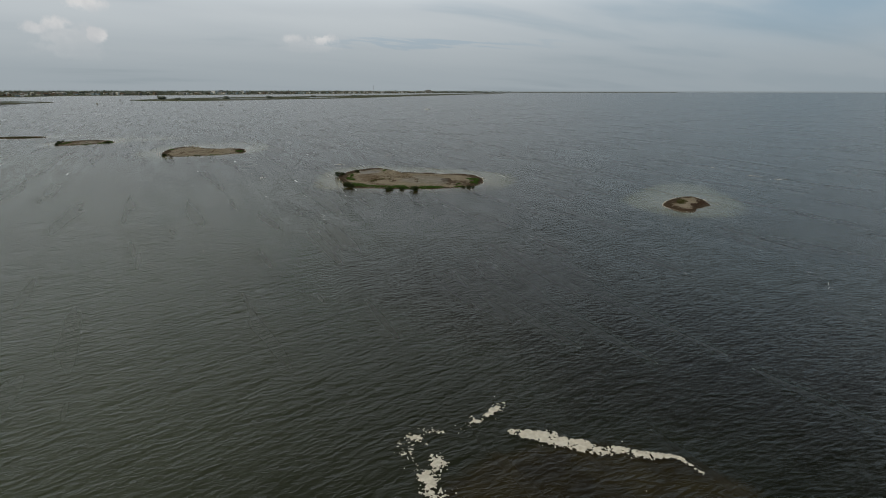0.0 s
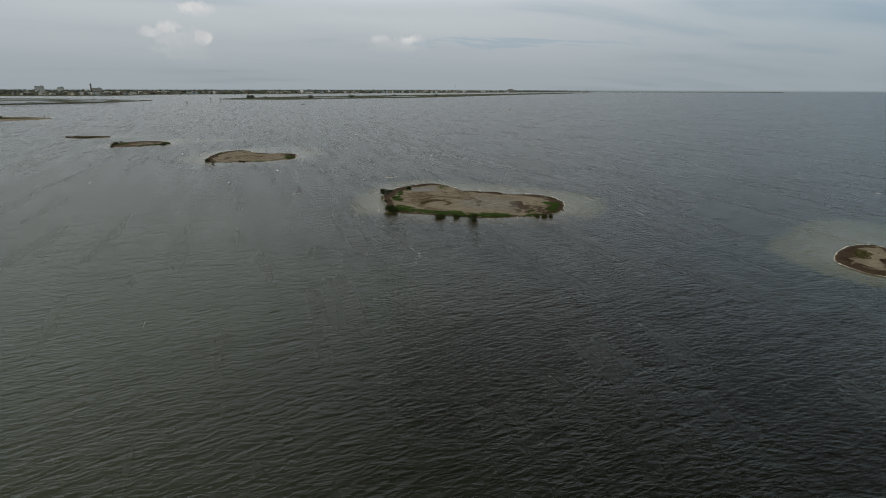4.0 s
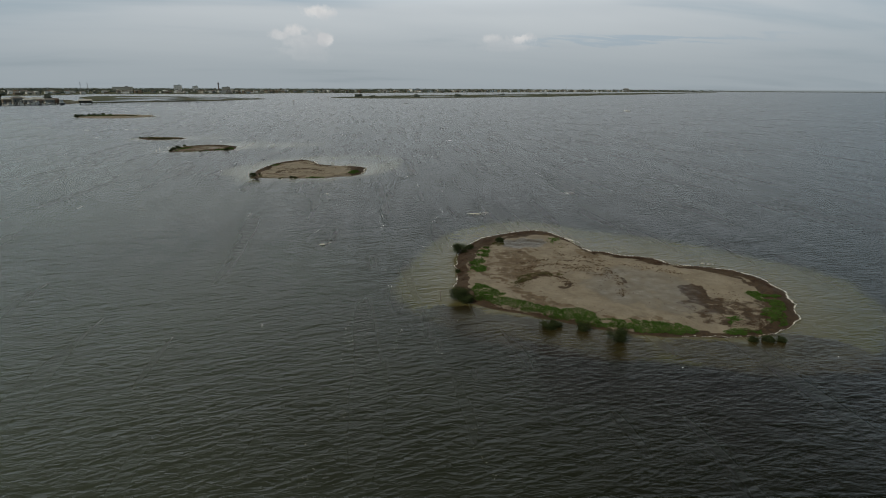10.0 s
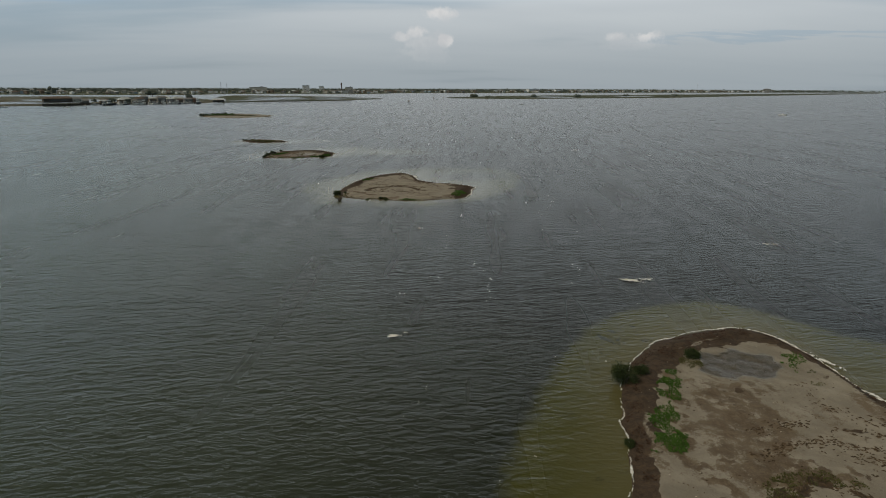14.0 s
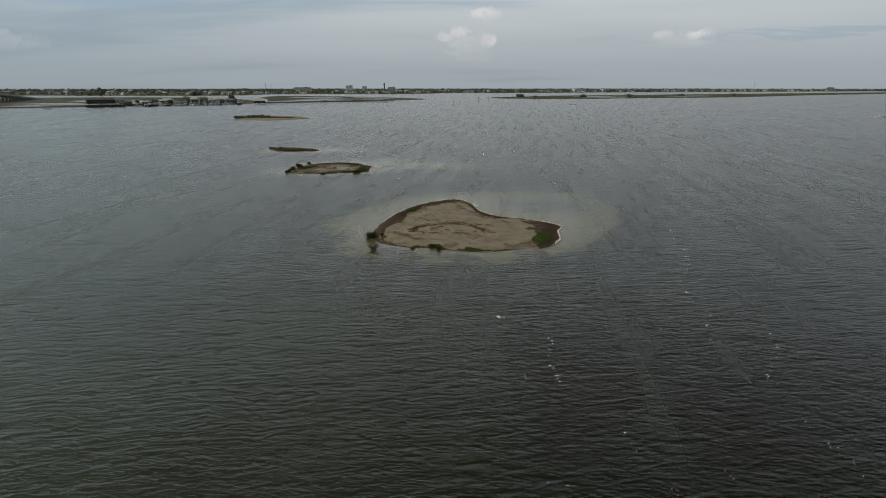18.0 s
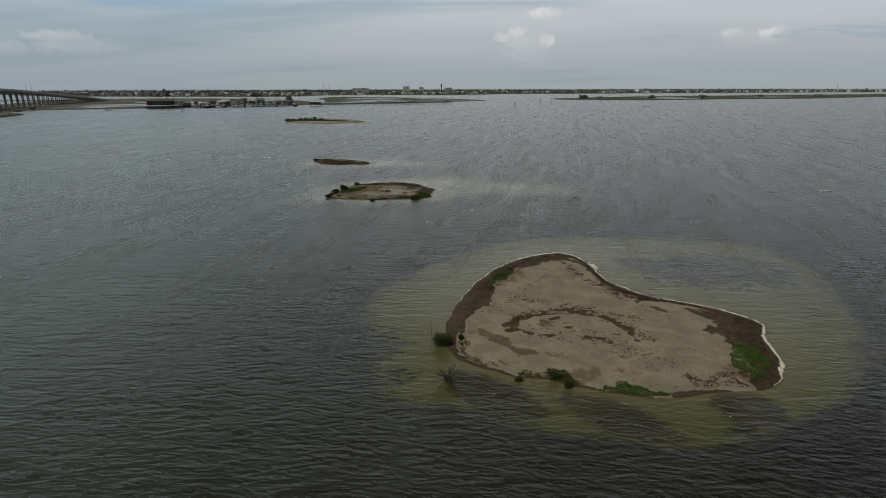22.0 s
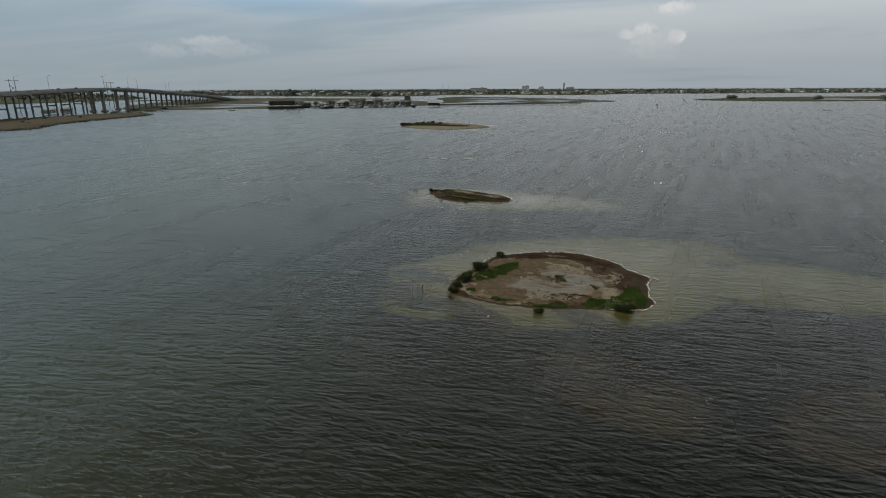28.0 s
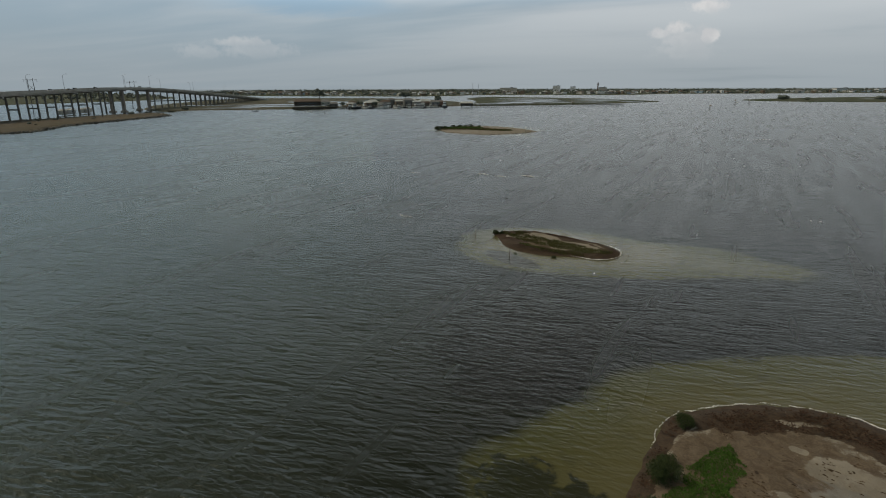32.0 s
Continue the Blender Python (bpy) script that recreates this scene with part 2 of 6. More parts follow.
def water_material():
    m, n, p = material("bay_water")
    pos = position(n)
    at = n.add("ShaderNodeAttribute", attr="shoal")
    mud = n.add("ShaderNodeAttribute", attr="mud")
    grass = n.add("ShaderNodeAttribute", attr="weed")
    olive = n.add("ShaderNodeAttribute", attr="olive")
    # bottom seen through the water: open bay, seagrass, sand shoals
    broad = n.noise(pos, 0.035, 4.0, 0.55)
    mid = n.noise(pos, 0.22, 4.0, 0.6, 0.5)
    patch = n.noise(pos, 0.75, 4.0, 0.65, 0.6)
    edge = n.math("ADD", at.outputs["Fac"], n.math("ADD", n.math("MULTIPLY", n.math("ADD", mid, -0.5), 0.24), n.math("MULTIPLY", n.math("ADD", patch, -0.5), 0.10)))
    shoal = n.ramp(edge, 0.40, 0.57)
    lift = n.math("ADD", n.math("MULTIPLY", n.ramp(broad, 0.38, 0.64), 0.06), n.math("MULTIPLY", olive.outputs["Fac"], 0.85))
    deep = n.mix(lift, (0.0030, 0.0034, 0.0020), (0.056, 0.070, 0.048))
    deep = n.mix(n.math("MULTIPLY", n.ramp(mid, 0.45, 0.75), 0.15), deep, (0.010, 0.010, 0.004))
    sand = n.mix(n.ramp(edge, 0.52, 1.05), (0.066, 0.068, 0.019), (0.108, 0.099, 0.042))
    thin = n.ramp(n.noise(n.mapping(pos, WIND, (0.10, 0.22, 0.1)), 1.6, 5.0, 0.65, 0.8), 0.56, 0.68)
    beds = n.ramp(n.math("ADD", grass.outputs["Fac"], n.math("MULTIPLY", n.math("ADD", patch, -0.5), 2.2)), 0.30, 0.62)
    weed = n.math("MAXIMUM", n.math("MULTIPLY", thin, 0.25), n.math("MULTIPLY", beds, 0.85))
    sand = n.mix(weed, sand, (0.012, 0.016, 0.009))
    col = n.mix(shoal, deep, sand)
    bed = n.ramp(n.math("ADD", mud.outputs["Fac"], n.math("MULTIPLY", n.math("ADD", n.noise(pos, 0.6, 5.0, 0.65, 0.6), -0.5), 1.1)), 0.22, 0.78)
    col = n.mix(n.math("MULTIPLY", bed, 0.85), col, n.mix(n.ramp(mid, 0.3, 0.7), (0.014, 0.010, 0.006), (0.036, 0.029, 0.012)))
    n.link(col, p.inputs["Base Color"])
    p.inputs["IOR"].default_value = 1.333
    p.inputs["Specular Tint"].default_value = (0.93, 1.0, 1.0, 1.0)
    # wind chop: short-crested ripples crossing at several sizes, calmer and rougher lanes down the wind
    lane = n.noise(n.mapping(pos, LANES, (0.30, 0.030, 0.1)), 1.0, 2.0, 0.5, 0.3)

    def crests(turn, along, across, detail, distort):
        v = n.noise(n.mapping(pos, WIND + turn, (along, across, 1.0)), 1.0, detail, 0.5, distort)
        return n.math("SUBTRACT", 1.0, n.math("ABSOLUTE", n.math("MULTIPLY", n.math("ADD", v, -0.5), 3.2)))

    h1 = crests(14, 0.32, 1.30, 1.0, 0.2)
    h2 = crests(-12, 0.45, 1.75, 1.0, 0.25)
    h5 = crests(-34, 0.42, 1.45, 1.0, 0.2)
    h6 = crests(4, 0.15, 0.60, 2.0, 0.3)
    h3 = n.noise(n.mapping(pos, WIND, (1.2, 3.4, 1.0)), 1.3, 3.0, 0.6, 0.4)
    h4 = n.noise(n.mapping(pos, WIND - 30, (3.0, 6.0, 1.0)), 1.6, 2.0, 0.6, 0.3)
    big = n.math("ADD", n.math("ADD", n.math("MULTIPLY", h1, 0.075), n.math("MULTIPLY", h2, 0.055)), n.math("MULTIPLY", h5, 0.045))
    big = n.math("ADD", big, n.math("MULTIPLY", h6, 0.09))
    h = n.math("ADD", big, n.math("ADD", n.math("MULTIPLY", h3, 0.10), n.math("MULTIPLY", h4, 0.045)))
    calm = n.ramp(at.outputs["Fac"], 0.3, 0.9, 1.0, 0.42)
    force = n.math("MULTIPLY", n.ramp(lane, 0.34, 0.64, 0.84, 1.0), calm)
    n.link(n.bump(h, n.math("MULTIPLY", force, 0.60), 1.0), p.inputs["Normal"])
    n.put(p.inputs["Roughness"], n.ramp(lane, 0.34, 0.66, 0.235, 0.275))
    # ripples too small to model one by one: glossier and duller lines at several sizes
    g1 = crests(4, 0.10, 0.45, 3.0, 0.4)
    g2 = crests(-6, 0.022, 0.11, 3.0, 0.4)
    fine = n.noise(n.mapping(pos, WIND, (1.6, 5.2, 1.0)), 1.0, 4.0, 0.7, 0.3)
    ripple = n.math("ADD", n.math("ADD", n.math("MULTIPLY", h6, 0.26), n.math("MULTIPLY", h2, 0.22)), n.math("ADD", n.math("MULTIPLY", g1, 0.36), n.math("MULTIPLY", g2, 0.16)))
    ripple = n.math("ADD", n.math("ADD", ripple, n.math("MULTIPLY", n.math("ADD", fine, -0.5), 0.6)), n.math("MULTIPLY", n.math("ADD", lane, -0.5), 0.28))
    n.put(p.inputs["Specular IOR Level"], n.ramp(ripple, 0.28, 0.98, 0.20, 0.90))
    return m


def ground_material():
    """Washed-up islet: mud-grey sand, brown seagrass wrack, wet hollows, plant litter (weights stored on the mesh)."""
    m, n, p = material("islet_ground")
    pos = position(n)
    zone = n.add("ShaderNodeVertexColor")
    zone.layer_name = "zone"
    sep = n.add("ShaderNodeSeparateColor")
    n.link(zone.outputs[0], sep.inputs[0])
    wr, wet, lit = sep.outputs
    big = n.noise(pos, 0.45, 5.0, 0.6, 0.4)
    mid = n.noise(pos, 1.9, 5.0, 0.65, 0.5)
    fine = n.noise(pos, 11.0, 4.0, 0.65)
    grit = n.noise(pos, 55.0, 2.0, 0.6)
    mixn = n.math("ADD", n.math("MULTIPLY", mid, 0.6), n.math("MULTIPLY", fine, 0.4))
    jit = n.math("MULTIPLY", n.math("ADD", mixn, -0.5), 1.3)
    sand = n.mix(n.ramp(big, 0.35, 0.68), (0.222, 0.197, 0.160), (0.308, 0.277, 0.230))
    sand = n.mix(n.math("MULTIPLY", n.ramp(mixn, 0.47, 0.68), 0.45), sand, (0.150, 0.115, 0.082))
    sand = n.mix(n.math("MULTIPLY", n.ramp(grit, 0.62, 0.72), 0.5), sand, (0.42, 0.39, 0.34))
    flecks = n.ramp(n.noise(n.mapping(pos, -20, (0.8, 2.0, 1.0)), 2.6, 4.0, 0.7, 0.7), 0.64, 0.70)
    sand = n.mix(n.math("MULTIPLY", flecks, 0.8), sand, (0.085, 0.062, 0.040))
    wrack = n.mix(n.ramp(mixn, 0.36, 0.64), (0.030, 0.019, 0.011), (0.080, 0.052, 0.031))
    wrack = n.mix(n.math("MULTIPLY", n.ramp(grit, 0.6, 0.75), 0.35), wrack, (0.16, 0.115, 0.075))
    damp = n.mix(n.ramp(big, 0.3, 0.7), (0.178, 0.164, 0.142), (0.235, 0.218, 0.190))
    pond = n.mix(n.ramp(mid, 0.35, 0.65), (0.062, 0.052, 0.039), (0.105, 0.090, 0.068))
    litter = n.mix(n.ramp(mixn, 0.35, 0.65), (0.088, 0.062, 0.040), (0.170, 0.130, 0.090))
    col = n.mix(n.ramp(n.math("ADD", wet, n.math("MULTIPLY", jit, 0.5)), 0.35, 0.65), sand, damp)
    col = n.mix(n.ramp(n.math("ADD", wet, n.math("MULTIPLY", jit, 0.25)), 1.02, 1.22), col, pond)
    col = n.mix(n.ramp(n.math("ADD", lit, jit), 0.40, 0.62), col, litter)
    col = n.mix(n.ramp(n.math("ADD", wr, n.math("MULTIPLY", jit, 0.62)), 0.40, 0.58), col, wrack)
    n.link(col, p.inputs["Base Color"])
    n.put(p.inputs["Roughness"], n.ramp(wet, 0.3, 1.2, 0.92, 0.30))
    h = n.math("ADD", n.math("MULTIPLY", mid, 0.6), n.math("ADD", n.math("MULTIPLY", fine, 0.3), n.math("MULTIPLY", grit, 0.1)))
    n.link(n.bump(h, 0.8, 0.10), p.inputs["Normal"])
    return m


def foam_material():
    m, n, p = material("sea_foam")
    pos = position(n)
    f = n.noise(pos, 3.0, 5.0, 0.7)
    g = n.noise(pos, 16.0, 3.0, 0.6)
    n.link(n.mix(n.ramp(f, 0.35, 0.65), (0.66, 0.65, 0.62), (0.86, 0.855, 0.84)), p.inputs["Base Color"])
    p.inputs["Roughness"].default_value = 0.85
    n.link(n.bump(g, 0.8, 0.05), p.inputs["Normal"])
    return m


def leaf_material(name, a, b, rough=0.8):
    m, n, p = material(name)
    gi = n.add("ShaderNodeNewGeometry")
    pos = position(n)
    f = n.math("ADD", n.math("MULTIPLY", gi.outputs["Random Per Island"], 0.6), n.math("MULTIPLY", n.noise(pos, 1.2, 3.0, 0.6), 0.4))
    n.link(n.mix(n.ramp(f, 0.15, 0.85), a, b), p.inputs["Base Color"])
    p.inputs["Roughness"].default_value = rough
    p.inputs["Specular IOR Level"].default_value = 0.2
    n.link(n.bump(n.noise(pos, 40.0, 2.0), 0.3, 0.01), p.inputs["Normal"])
    return m


def land_material(name, green, straw, mudc, scale=0.02):
    """Low coastal ground: salt grass, straw-coloured flats and bare mud in patches."""
    m, n, p = material(name)
    pos = position(n)
    big = n.noise(pos, scale, 5.0, 0.6, 0.8)
    mid = n.noise(pos, scale * 6, 5.0, 0.65)
    fine = n.noise(pos, 0.9, 4.0, 0.65)
    c = n.mix(n.ramp(big, 0.40, 0.60), green, straw)
    c = n.mix(n.ramp(mid, 0.55, 0.68), c, mudc)
    c = n.mix(n.math("MULTIPLY", n.ramp(fine, 0.4, 0.7), 0.5), c, tuple(v * 0.6 for v in green))
    n.link(c, p.inputs["Base Color"])
    p.inputs["Roughness"].default_value = 0.95
    n.link(n.bump(fine, 0.8, 0.4), p.inputs["Normal"])
    return m


M_WATER = water_material()
M_GROUND = ground_material()
M_FOAM = foam_material()
M_MANGROVE = leaf_material("mangrove_leaves", (0.017, 0.030, 0.010), (0.056, 0.076, 0.025))
M_SALTWORT = leaf_material("saltwort_leaves", (0.036, 0.086, 0.014), (0.096, 0.186, 0.034))
M_DRYWORT = leaf_material("dry_saltwort_leaves", (0.060, 0.070, 0.022), (0.130, 0.125, 0.050))
M_WRACK = leaf_material("seagrass_wrack", (0.030, 0.017, 0.011), (0.080, 0.047, 0.029), 0.9)
M_SCRAP = leaf_material("dried_seagrass", (0.050, 0.034, 0.021), (0.115, 0.082, 0.052), 0.9)
M_STEM = plain("mangrove_wood", (0.060, 0.045, 0.034), (0.130, 0.105, 0.082), 0.85, 6.0)
M_POST = plain("weathered_timber", (0.16, 0.135, 0.105), (0.30, 0.265, 0.215), 0.85, 5.0, per_object=0.2)
M_SHELL = plain("shell_rubble", (0.42, 0.39, 0.34), (0.66, 0.63, 0.57), 0.8, 4.0, per_island=0.3)
M_CONCRETE = plain("bridge_concrete", (0.38, 0.37, 0.345), (0.50, 0.485, 0.455), 0.85, 0.25, bump=0.4, per_object=0.06)
# darker concrete tone for the slender columns, cross beams and rubble
M_DARKCON = plain("dark_concrete", (0.12, 0.115, 0.105), (0.21, 0.20, 0.185), 0.9, 0.3, bump=0.4, per_object=0.15)
M_PIERCON = plain("weathered_concrete", (0.24, 0.21, 0.18), (0.36, 0.325, 0.285), 0.9, 0.3, bump=0.4, per_object=0.08)
M_ASPHALT = plain("asphalt", (0.04, 0.04, 0.042), (0.07, 0.07, 0.07), 0.9, 1.0)
M_STEEL = plain("galvanised_steel", (0.28, 0.29, 0.30), (0.42, 0.43, 0.44), 0.45, 2.0, metal=0.6, bump=0.1)
M_TIMBER = plain("creosoted_timber", (0.045, 0.036, 0.029), (0.105, 0.088, 0.070), 0.9, 1.5, per_object=0.3)
M_WHITE = plain("white_paint", (0.62, 0.63, 0.63), (0.80, 0.80, 0.79), 0.5, 0.7, bump=0.1)
M_MARSH = land_material("salt_marsh", (0.042, 0.060, 0.026), (0.080, 0.082, 0.040), (0.11, 0.105, 0.075))
M_FLATS = land_material("sandy_flats", (0.055, 0.062, 0.034), (0.125, 0.115, 0.080), (0.20, 0.185, 0.150), 0.02)
M_BANK = land_material("sandy_bank", (0.085, 0.072, 0.044), (0.125, 0.098, 0.064), (0.17, 0.145, 0.11), 0.03)
# distance haze is mixed into this leaf colour, paler and greyer than real foliage
M_SCRUB = leaf_material("hazed_trees", (0.090, 0.108, 0.092), (0.145, 0.162, 0.142), 0.8)

# ---------- small tools ----------


def part(name, bm, mat, parent=None, label=""):
    """Links a bmesh (or mesh data) as one mesh object under a thing or a part."""
    if isinstance(bm, bmesh.types.BMesh):
        me = bpy.data.meshes.new(name)
        bm.to_mesh(me)
        bm.free()
    else:
        me = bm
    if mat is not None and not me.materials:
        me.materials.append(mat)
    ob = new(name, me)
    if parent is not None:
        ob.parent = parent
    return tagged(ob, label)


def mesh_data(name, verts, faces, mat=None):
    me = bpy.data.meshes.new(name)
    me.from_pydata([tuple(v) for v in verts], [], [tuple(f) for f in faces])
    me.update()
    if mat is not None:
        me.materials.append(mat)
    return me


def box(bm, x, y, z, sx, sy, sz, turn=0.0, taper=1.0, bevel=0.0):
    """A block standing on z, centred on x, y; taper narrows its top."""
    c, s = math.cos(turn), math.sin(turn)
    vs = []
    for h, k in ((0, 1.0), (1, taper)):
        for a, b in ((-1, -1), (1, -1), (1, 1), (-1, 1)):
            u, v = a * sx / 2 * k, b * sy / 2 * k
            vs.append(bm.verts.new((x + c * u - s * v, y + s * u + c * v, z + h * sz)))
    made = []
    for f in ((3, 2, 1, 0), (4, 5, 6, 7), (0, 1, 5, 4), (1, 2, 6, 5), (2, 3, 7, 6), (3, 0, 4, 7)):
        made.append(bm.faces.new([vs[i] for i in f]))
    if bevel:
        bmesh.ops.bevel(bm, geom=list({e for f in made for e in f.edges}), offset=bevel, segments=1, affect="EDGES")


def tube(bm, pts, radii, sides=6):
    """A round rod along points, capped."""
    rings = []
    for i, p in enumerate(pts):
        p = Vector(p)
        d = (Vector(pts[min(i + 1, len(pts) - 1)]) - Vector(pts[max(i - 1, 0)])).normalized()
        q = d.to_track_quat("Z", "Y")
        rings.append([bm.verts.new(p + q @ Vector((radii[i] * math.cos(6.2832 * k / sides), radii[i] * math.sin(6.2832 * k / sides), 0))) for k in range(sides)])
    for a, b in zip(rings, rings[1:]):
        for k in range(sides):
            bm.faces.new((a[k], a[(k + 1) % sides], b[(k + 1) % sides], b[k]))
    bm.faces.new(rings[0][::-1])
    bm.faces.new(rings[-1])


def lattice(ix, iy, seed):
    h = (ix * 374761393 + iy * 668265263 + seed * 974711) & 0x7FFFFFFF
    h = ((h ^ (h >> 13)) * 1274126177) & 0x7FFFFFFF
    return ((h ^ (h >> 16)) & 0xFFFF) / 65535.0


def fbm(x, y, scale=1.0, octaves=4, seed=0):
    """Value noise on arrays, 0 to 1."""
    total, amp, norm = 0.0, 1.0, 0.0
    for o in range(octaves):
        u, v = np.asarray(x, float) * scale * 2**o, np.asarray(y, float) * scale * 2**o
        iu, iv = np.floor(u).astype(np.int64), np.floor(v).astype(np.int64)
        fu, fv = u - iu, v - iv
        fu, fv = fu * fu * (3 - 2 * fu), fv * fv * (3 - 2 * fv)
        s = seed + 17 * o
        a = lattice(iu, iv, s) * (1 - fu) + lattice(iu + 1, iv, s) * fu
        b = lattice(iu, iv + 1, s) * (1 - fu) + lattice(iu + 1, iv + 1, s) * fu
        total = total + amp * (a * (1 - fv) + b * fv)
        norm += amp
        amp *= 0.5
    return total / norm


def smooth(v, lo, hi):
    k = np.clip((np.asarray(v, float) - lo) / (hi - lo), 0, 1)
    return k * k * (3 - 2 * k)


def inside(Q, x, y):
    hit = np.zeros(np.shape(x), bool)
    for (x0, y0), (x1, y1) in zip(Q, np.roll(Q, -1, 0)):
        c = (y0 > y) != (y1 > y)
        hit ^= c & (x < (x1 - x0) * (y - y0) / (y1 - y0 + 1e-9) + x0)
    return hit


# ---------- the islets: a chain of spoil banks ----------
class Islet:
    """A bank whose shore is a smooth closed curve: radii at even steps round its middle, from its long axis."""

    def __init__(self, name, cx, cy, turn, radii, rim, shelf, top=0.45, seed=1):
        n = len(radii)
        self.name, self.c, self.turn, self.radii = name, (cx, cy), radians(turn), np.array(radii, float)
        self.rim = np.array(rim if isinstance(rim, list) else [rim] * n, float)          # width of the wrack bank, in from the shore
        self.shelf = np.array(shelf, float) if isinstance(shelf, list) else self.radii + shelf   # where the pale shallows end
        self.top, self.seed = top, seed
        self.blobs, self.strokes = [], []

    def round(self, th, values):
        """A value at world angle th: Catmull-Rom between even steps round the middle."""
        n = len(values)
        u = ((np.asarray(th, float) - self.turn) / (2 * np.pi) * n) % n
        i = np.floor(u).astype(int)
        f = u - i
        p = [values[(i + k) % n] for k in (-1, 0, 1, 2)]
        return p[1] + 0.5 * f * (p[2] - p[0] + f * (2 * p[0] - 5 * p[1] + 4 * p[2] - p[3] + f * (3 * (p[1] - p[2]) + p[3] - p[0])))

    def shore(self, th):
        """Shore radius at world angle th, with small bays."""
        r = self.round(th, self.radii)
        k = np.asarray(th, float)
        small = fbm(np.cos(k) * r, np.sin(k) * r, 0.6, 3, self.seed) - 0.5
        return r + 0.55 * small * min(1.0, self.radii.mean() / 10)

    def inland(self, x, y):
        """About how far a point lies inside the shore (negative: out in the water)."""
        dx, dy = np.asarray(x, float) - self.c[0], np.asarray(y, float) - self.c[1]
        th, r = np.arctan2(dy, dx), np.hypot(dx, dy)
        e = 0.02
        slope = (self.shore(th + e) - self.shore(th - e)) / (2 * e)
        s = self.shore(th)
        return (s - r) / np.sqrt(1 + np.clip(slope / np.maximum(s, 1), -1.6, 1.6) ** 2)

    def height(self, x, y):
        d = self.inland(x, y)
        th = np.arctan2(np.asarray(y, float) - self.c[1], np.asarray(x, float) - self.c[0])
        bank = smooth(self.round(th, self.rim), 0.4, 2.0)
        rise = np.where(d > 0, 0.03 + (self.top - 0.03) * smooth(d, -0.2, 3.0 - 1.5 * bank), np.maximum(0.03 + 0.45 * d, -0.45))
        berm = bank * np.exp(-((d - 1.2) / 0.9) ** 2) * 0.10
        rough = (fbm(x, y, 1.3, 4, self.seed + 5) - 0.5) * 0.16 + (fbm(x, y, 5.0, 3, self.seed + 6) - 0.5) * 0.06
        hollow = 0.0
        for bx, by, a, b, turn, kind, amount in self.blobs:
            if kind == "wet":
                hollow = hollow + 0.10 * self.blob(x, y, bx, by, a, b, turn)
        return rise + np.where(d > 0, berm + rough * smooth(d, 0, 1), 0.0) - hollow

    @staticmethod
    def blob(x, y, bx, by, a, b, turn):
        c, s = math.cos(radians(turn)), math.sin(radians(turn))
        u, v = (x - bx) * c + (y - by) * s, -(x - bx) * s + (y - by) * c
        return 1 - smooth(np.hypot(u / a, v / b), 0.6, 1.15)

    def build(self, step, label):
        R = self.radii.max() + 2.0
        k = int(2 * R / step) + 1
        g = np.linspace(-R, R, k)
        X, Y = np.meshgrid(g + self.c[0], g + self.c[1], indexing="ij")
        d = self.inland(X, Y)
        Z = self.height(X, Y)
        th = np.arctan2(Y - self.c[1], X - self.c[0])
        wide = np.maximum(self.round(th, self.rim), 0.15)
        wob = fbm(X, Y, 0.35, 4, self.seed + 9) - 0.5
        ragged = fbm(X, Y, 1.7, 4, self.seed + 10) - 0.5
        back = self.shore(th) - np.hypot(X - self.c[0], Y - self.c[1])
        wr = 1 - smooth(back + wob * 1.5 + ragged * 1.2, wide * 0.85, wide * 1.15)
        bands = fbm(back * 1.3 + wob * 2, th * self.radii.mean() * 0.22, 1.0, 4, self.seed + 11)          # drift lines laid down one behind another
        wr = wr * (1 - 0.6 * smooth(bands, 0.52, 0.64) * smooth(back / wide, 0.4, 0.7))
        lines = np.abs(fbm(X * 0.4, Y * 0.4, 1.0, 4, self.seed + 21) - 0.5)          # old wrack lines on the flat
        wr = np.maximum(wr, (1 - smooth(lines, 0.008, 0.022)) * smooth(fbm(X, Y, 0.8, 3, self.seed + 3), 0.50, 0.64) * 0.5)
        wet, lit = np.zeros_like(X), smooth(fbm(X, Y, 0.25, 4, self.seed + 30), 0.56, 0.70) * 0.55 * (1 - smooth(d, 3, 6))
        warp = [(fbm(X, Y, 0.45, 4, self.seed + q) - 0.5) * 4.5 for q in (70, 71)]
        patchy = fbm(X, Y, 1.4, 4, self.seed + 72)
        for bx, by, a, b, turn, kind, amount in self.blobs:
            f = self.blob(X + warp[0], Y + warp[1], bx, by, a, b, turn) * amount * (0.45 + 1.1 * patchy)
            if kind == "wet":
                wet = np.maximum(wet, f)
            elif kind == "wrack":
                wr = np.maximum(wr, f)
            elif kind == "ring":
                q = self.blob(X + warp[0] * 0.5, Y + warp[1] * 0.5, bx, by, a, b, turn)
                ring = np.exp(-((q - 0.45) / 0.28) ** 2) * smooth(fbm(X, Y, 0.9, 3, self.seed + 44), 0.40, 0.60)
                wr = np.maximum(wr, ring * amount)
            elif kind == "clear":
                wr = wr * (1 - f)
                lit = lit * (1 - f)
            else:
                lit = np.maximum(lit, f)
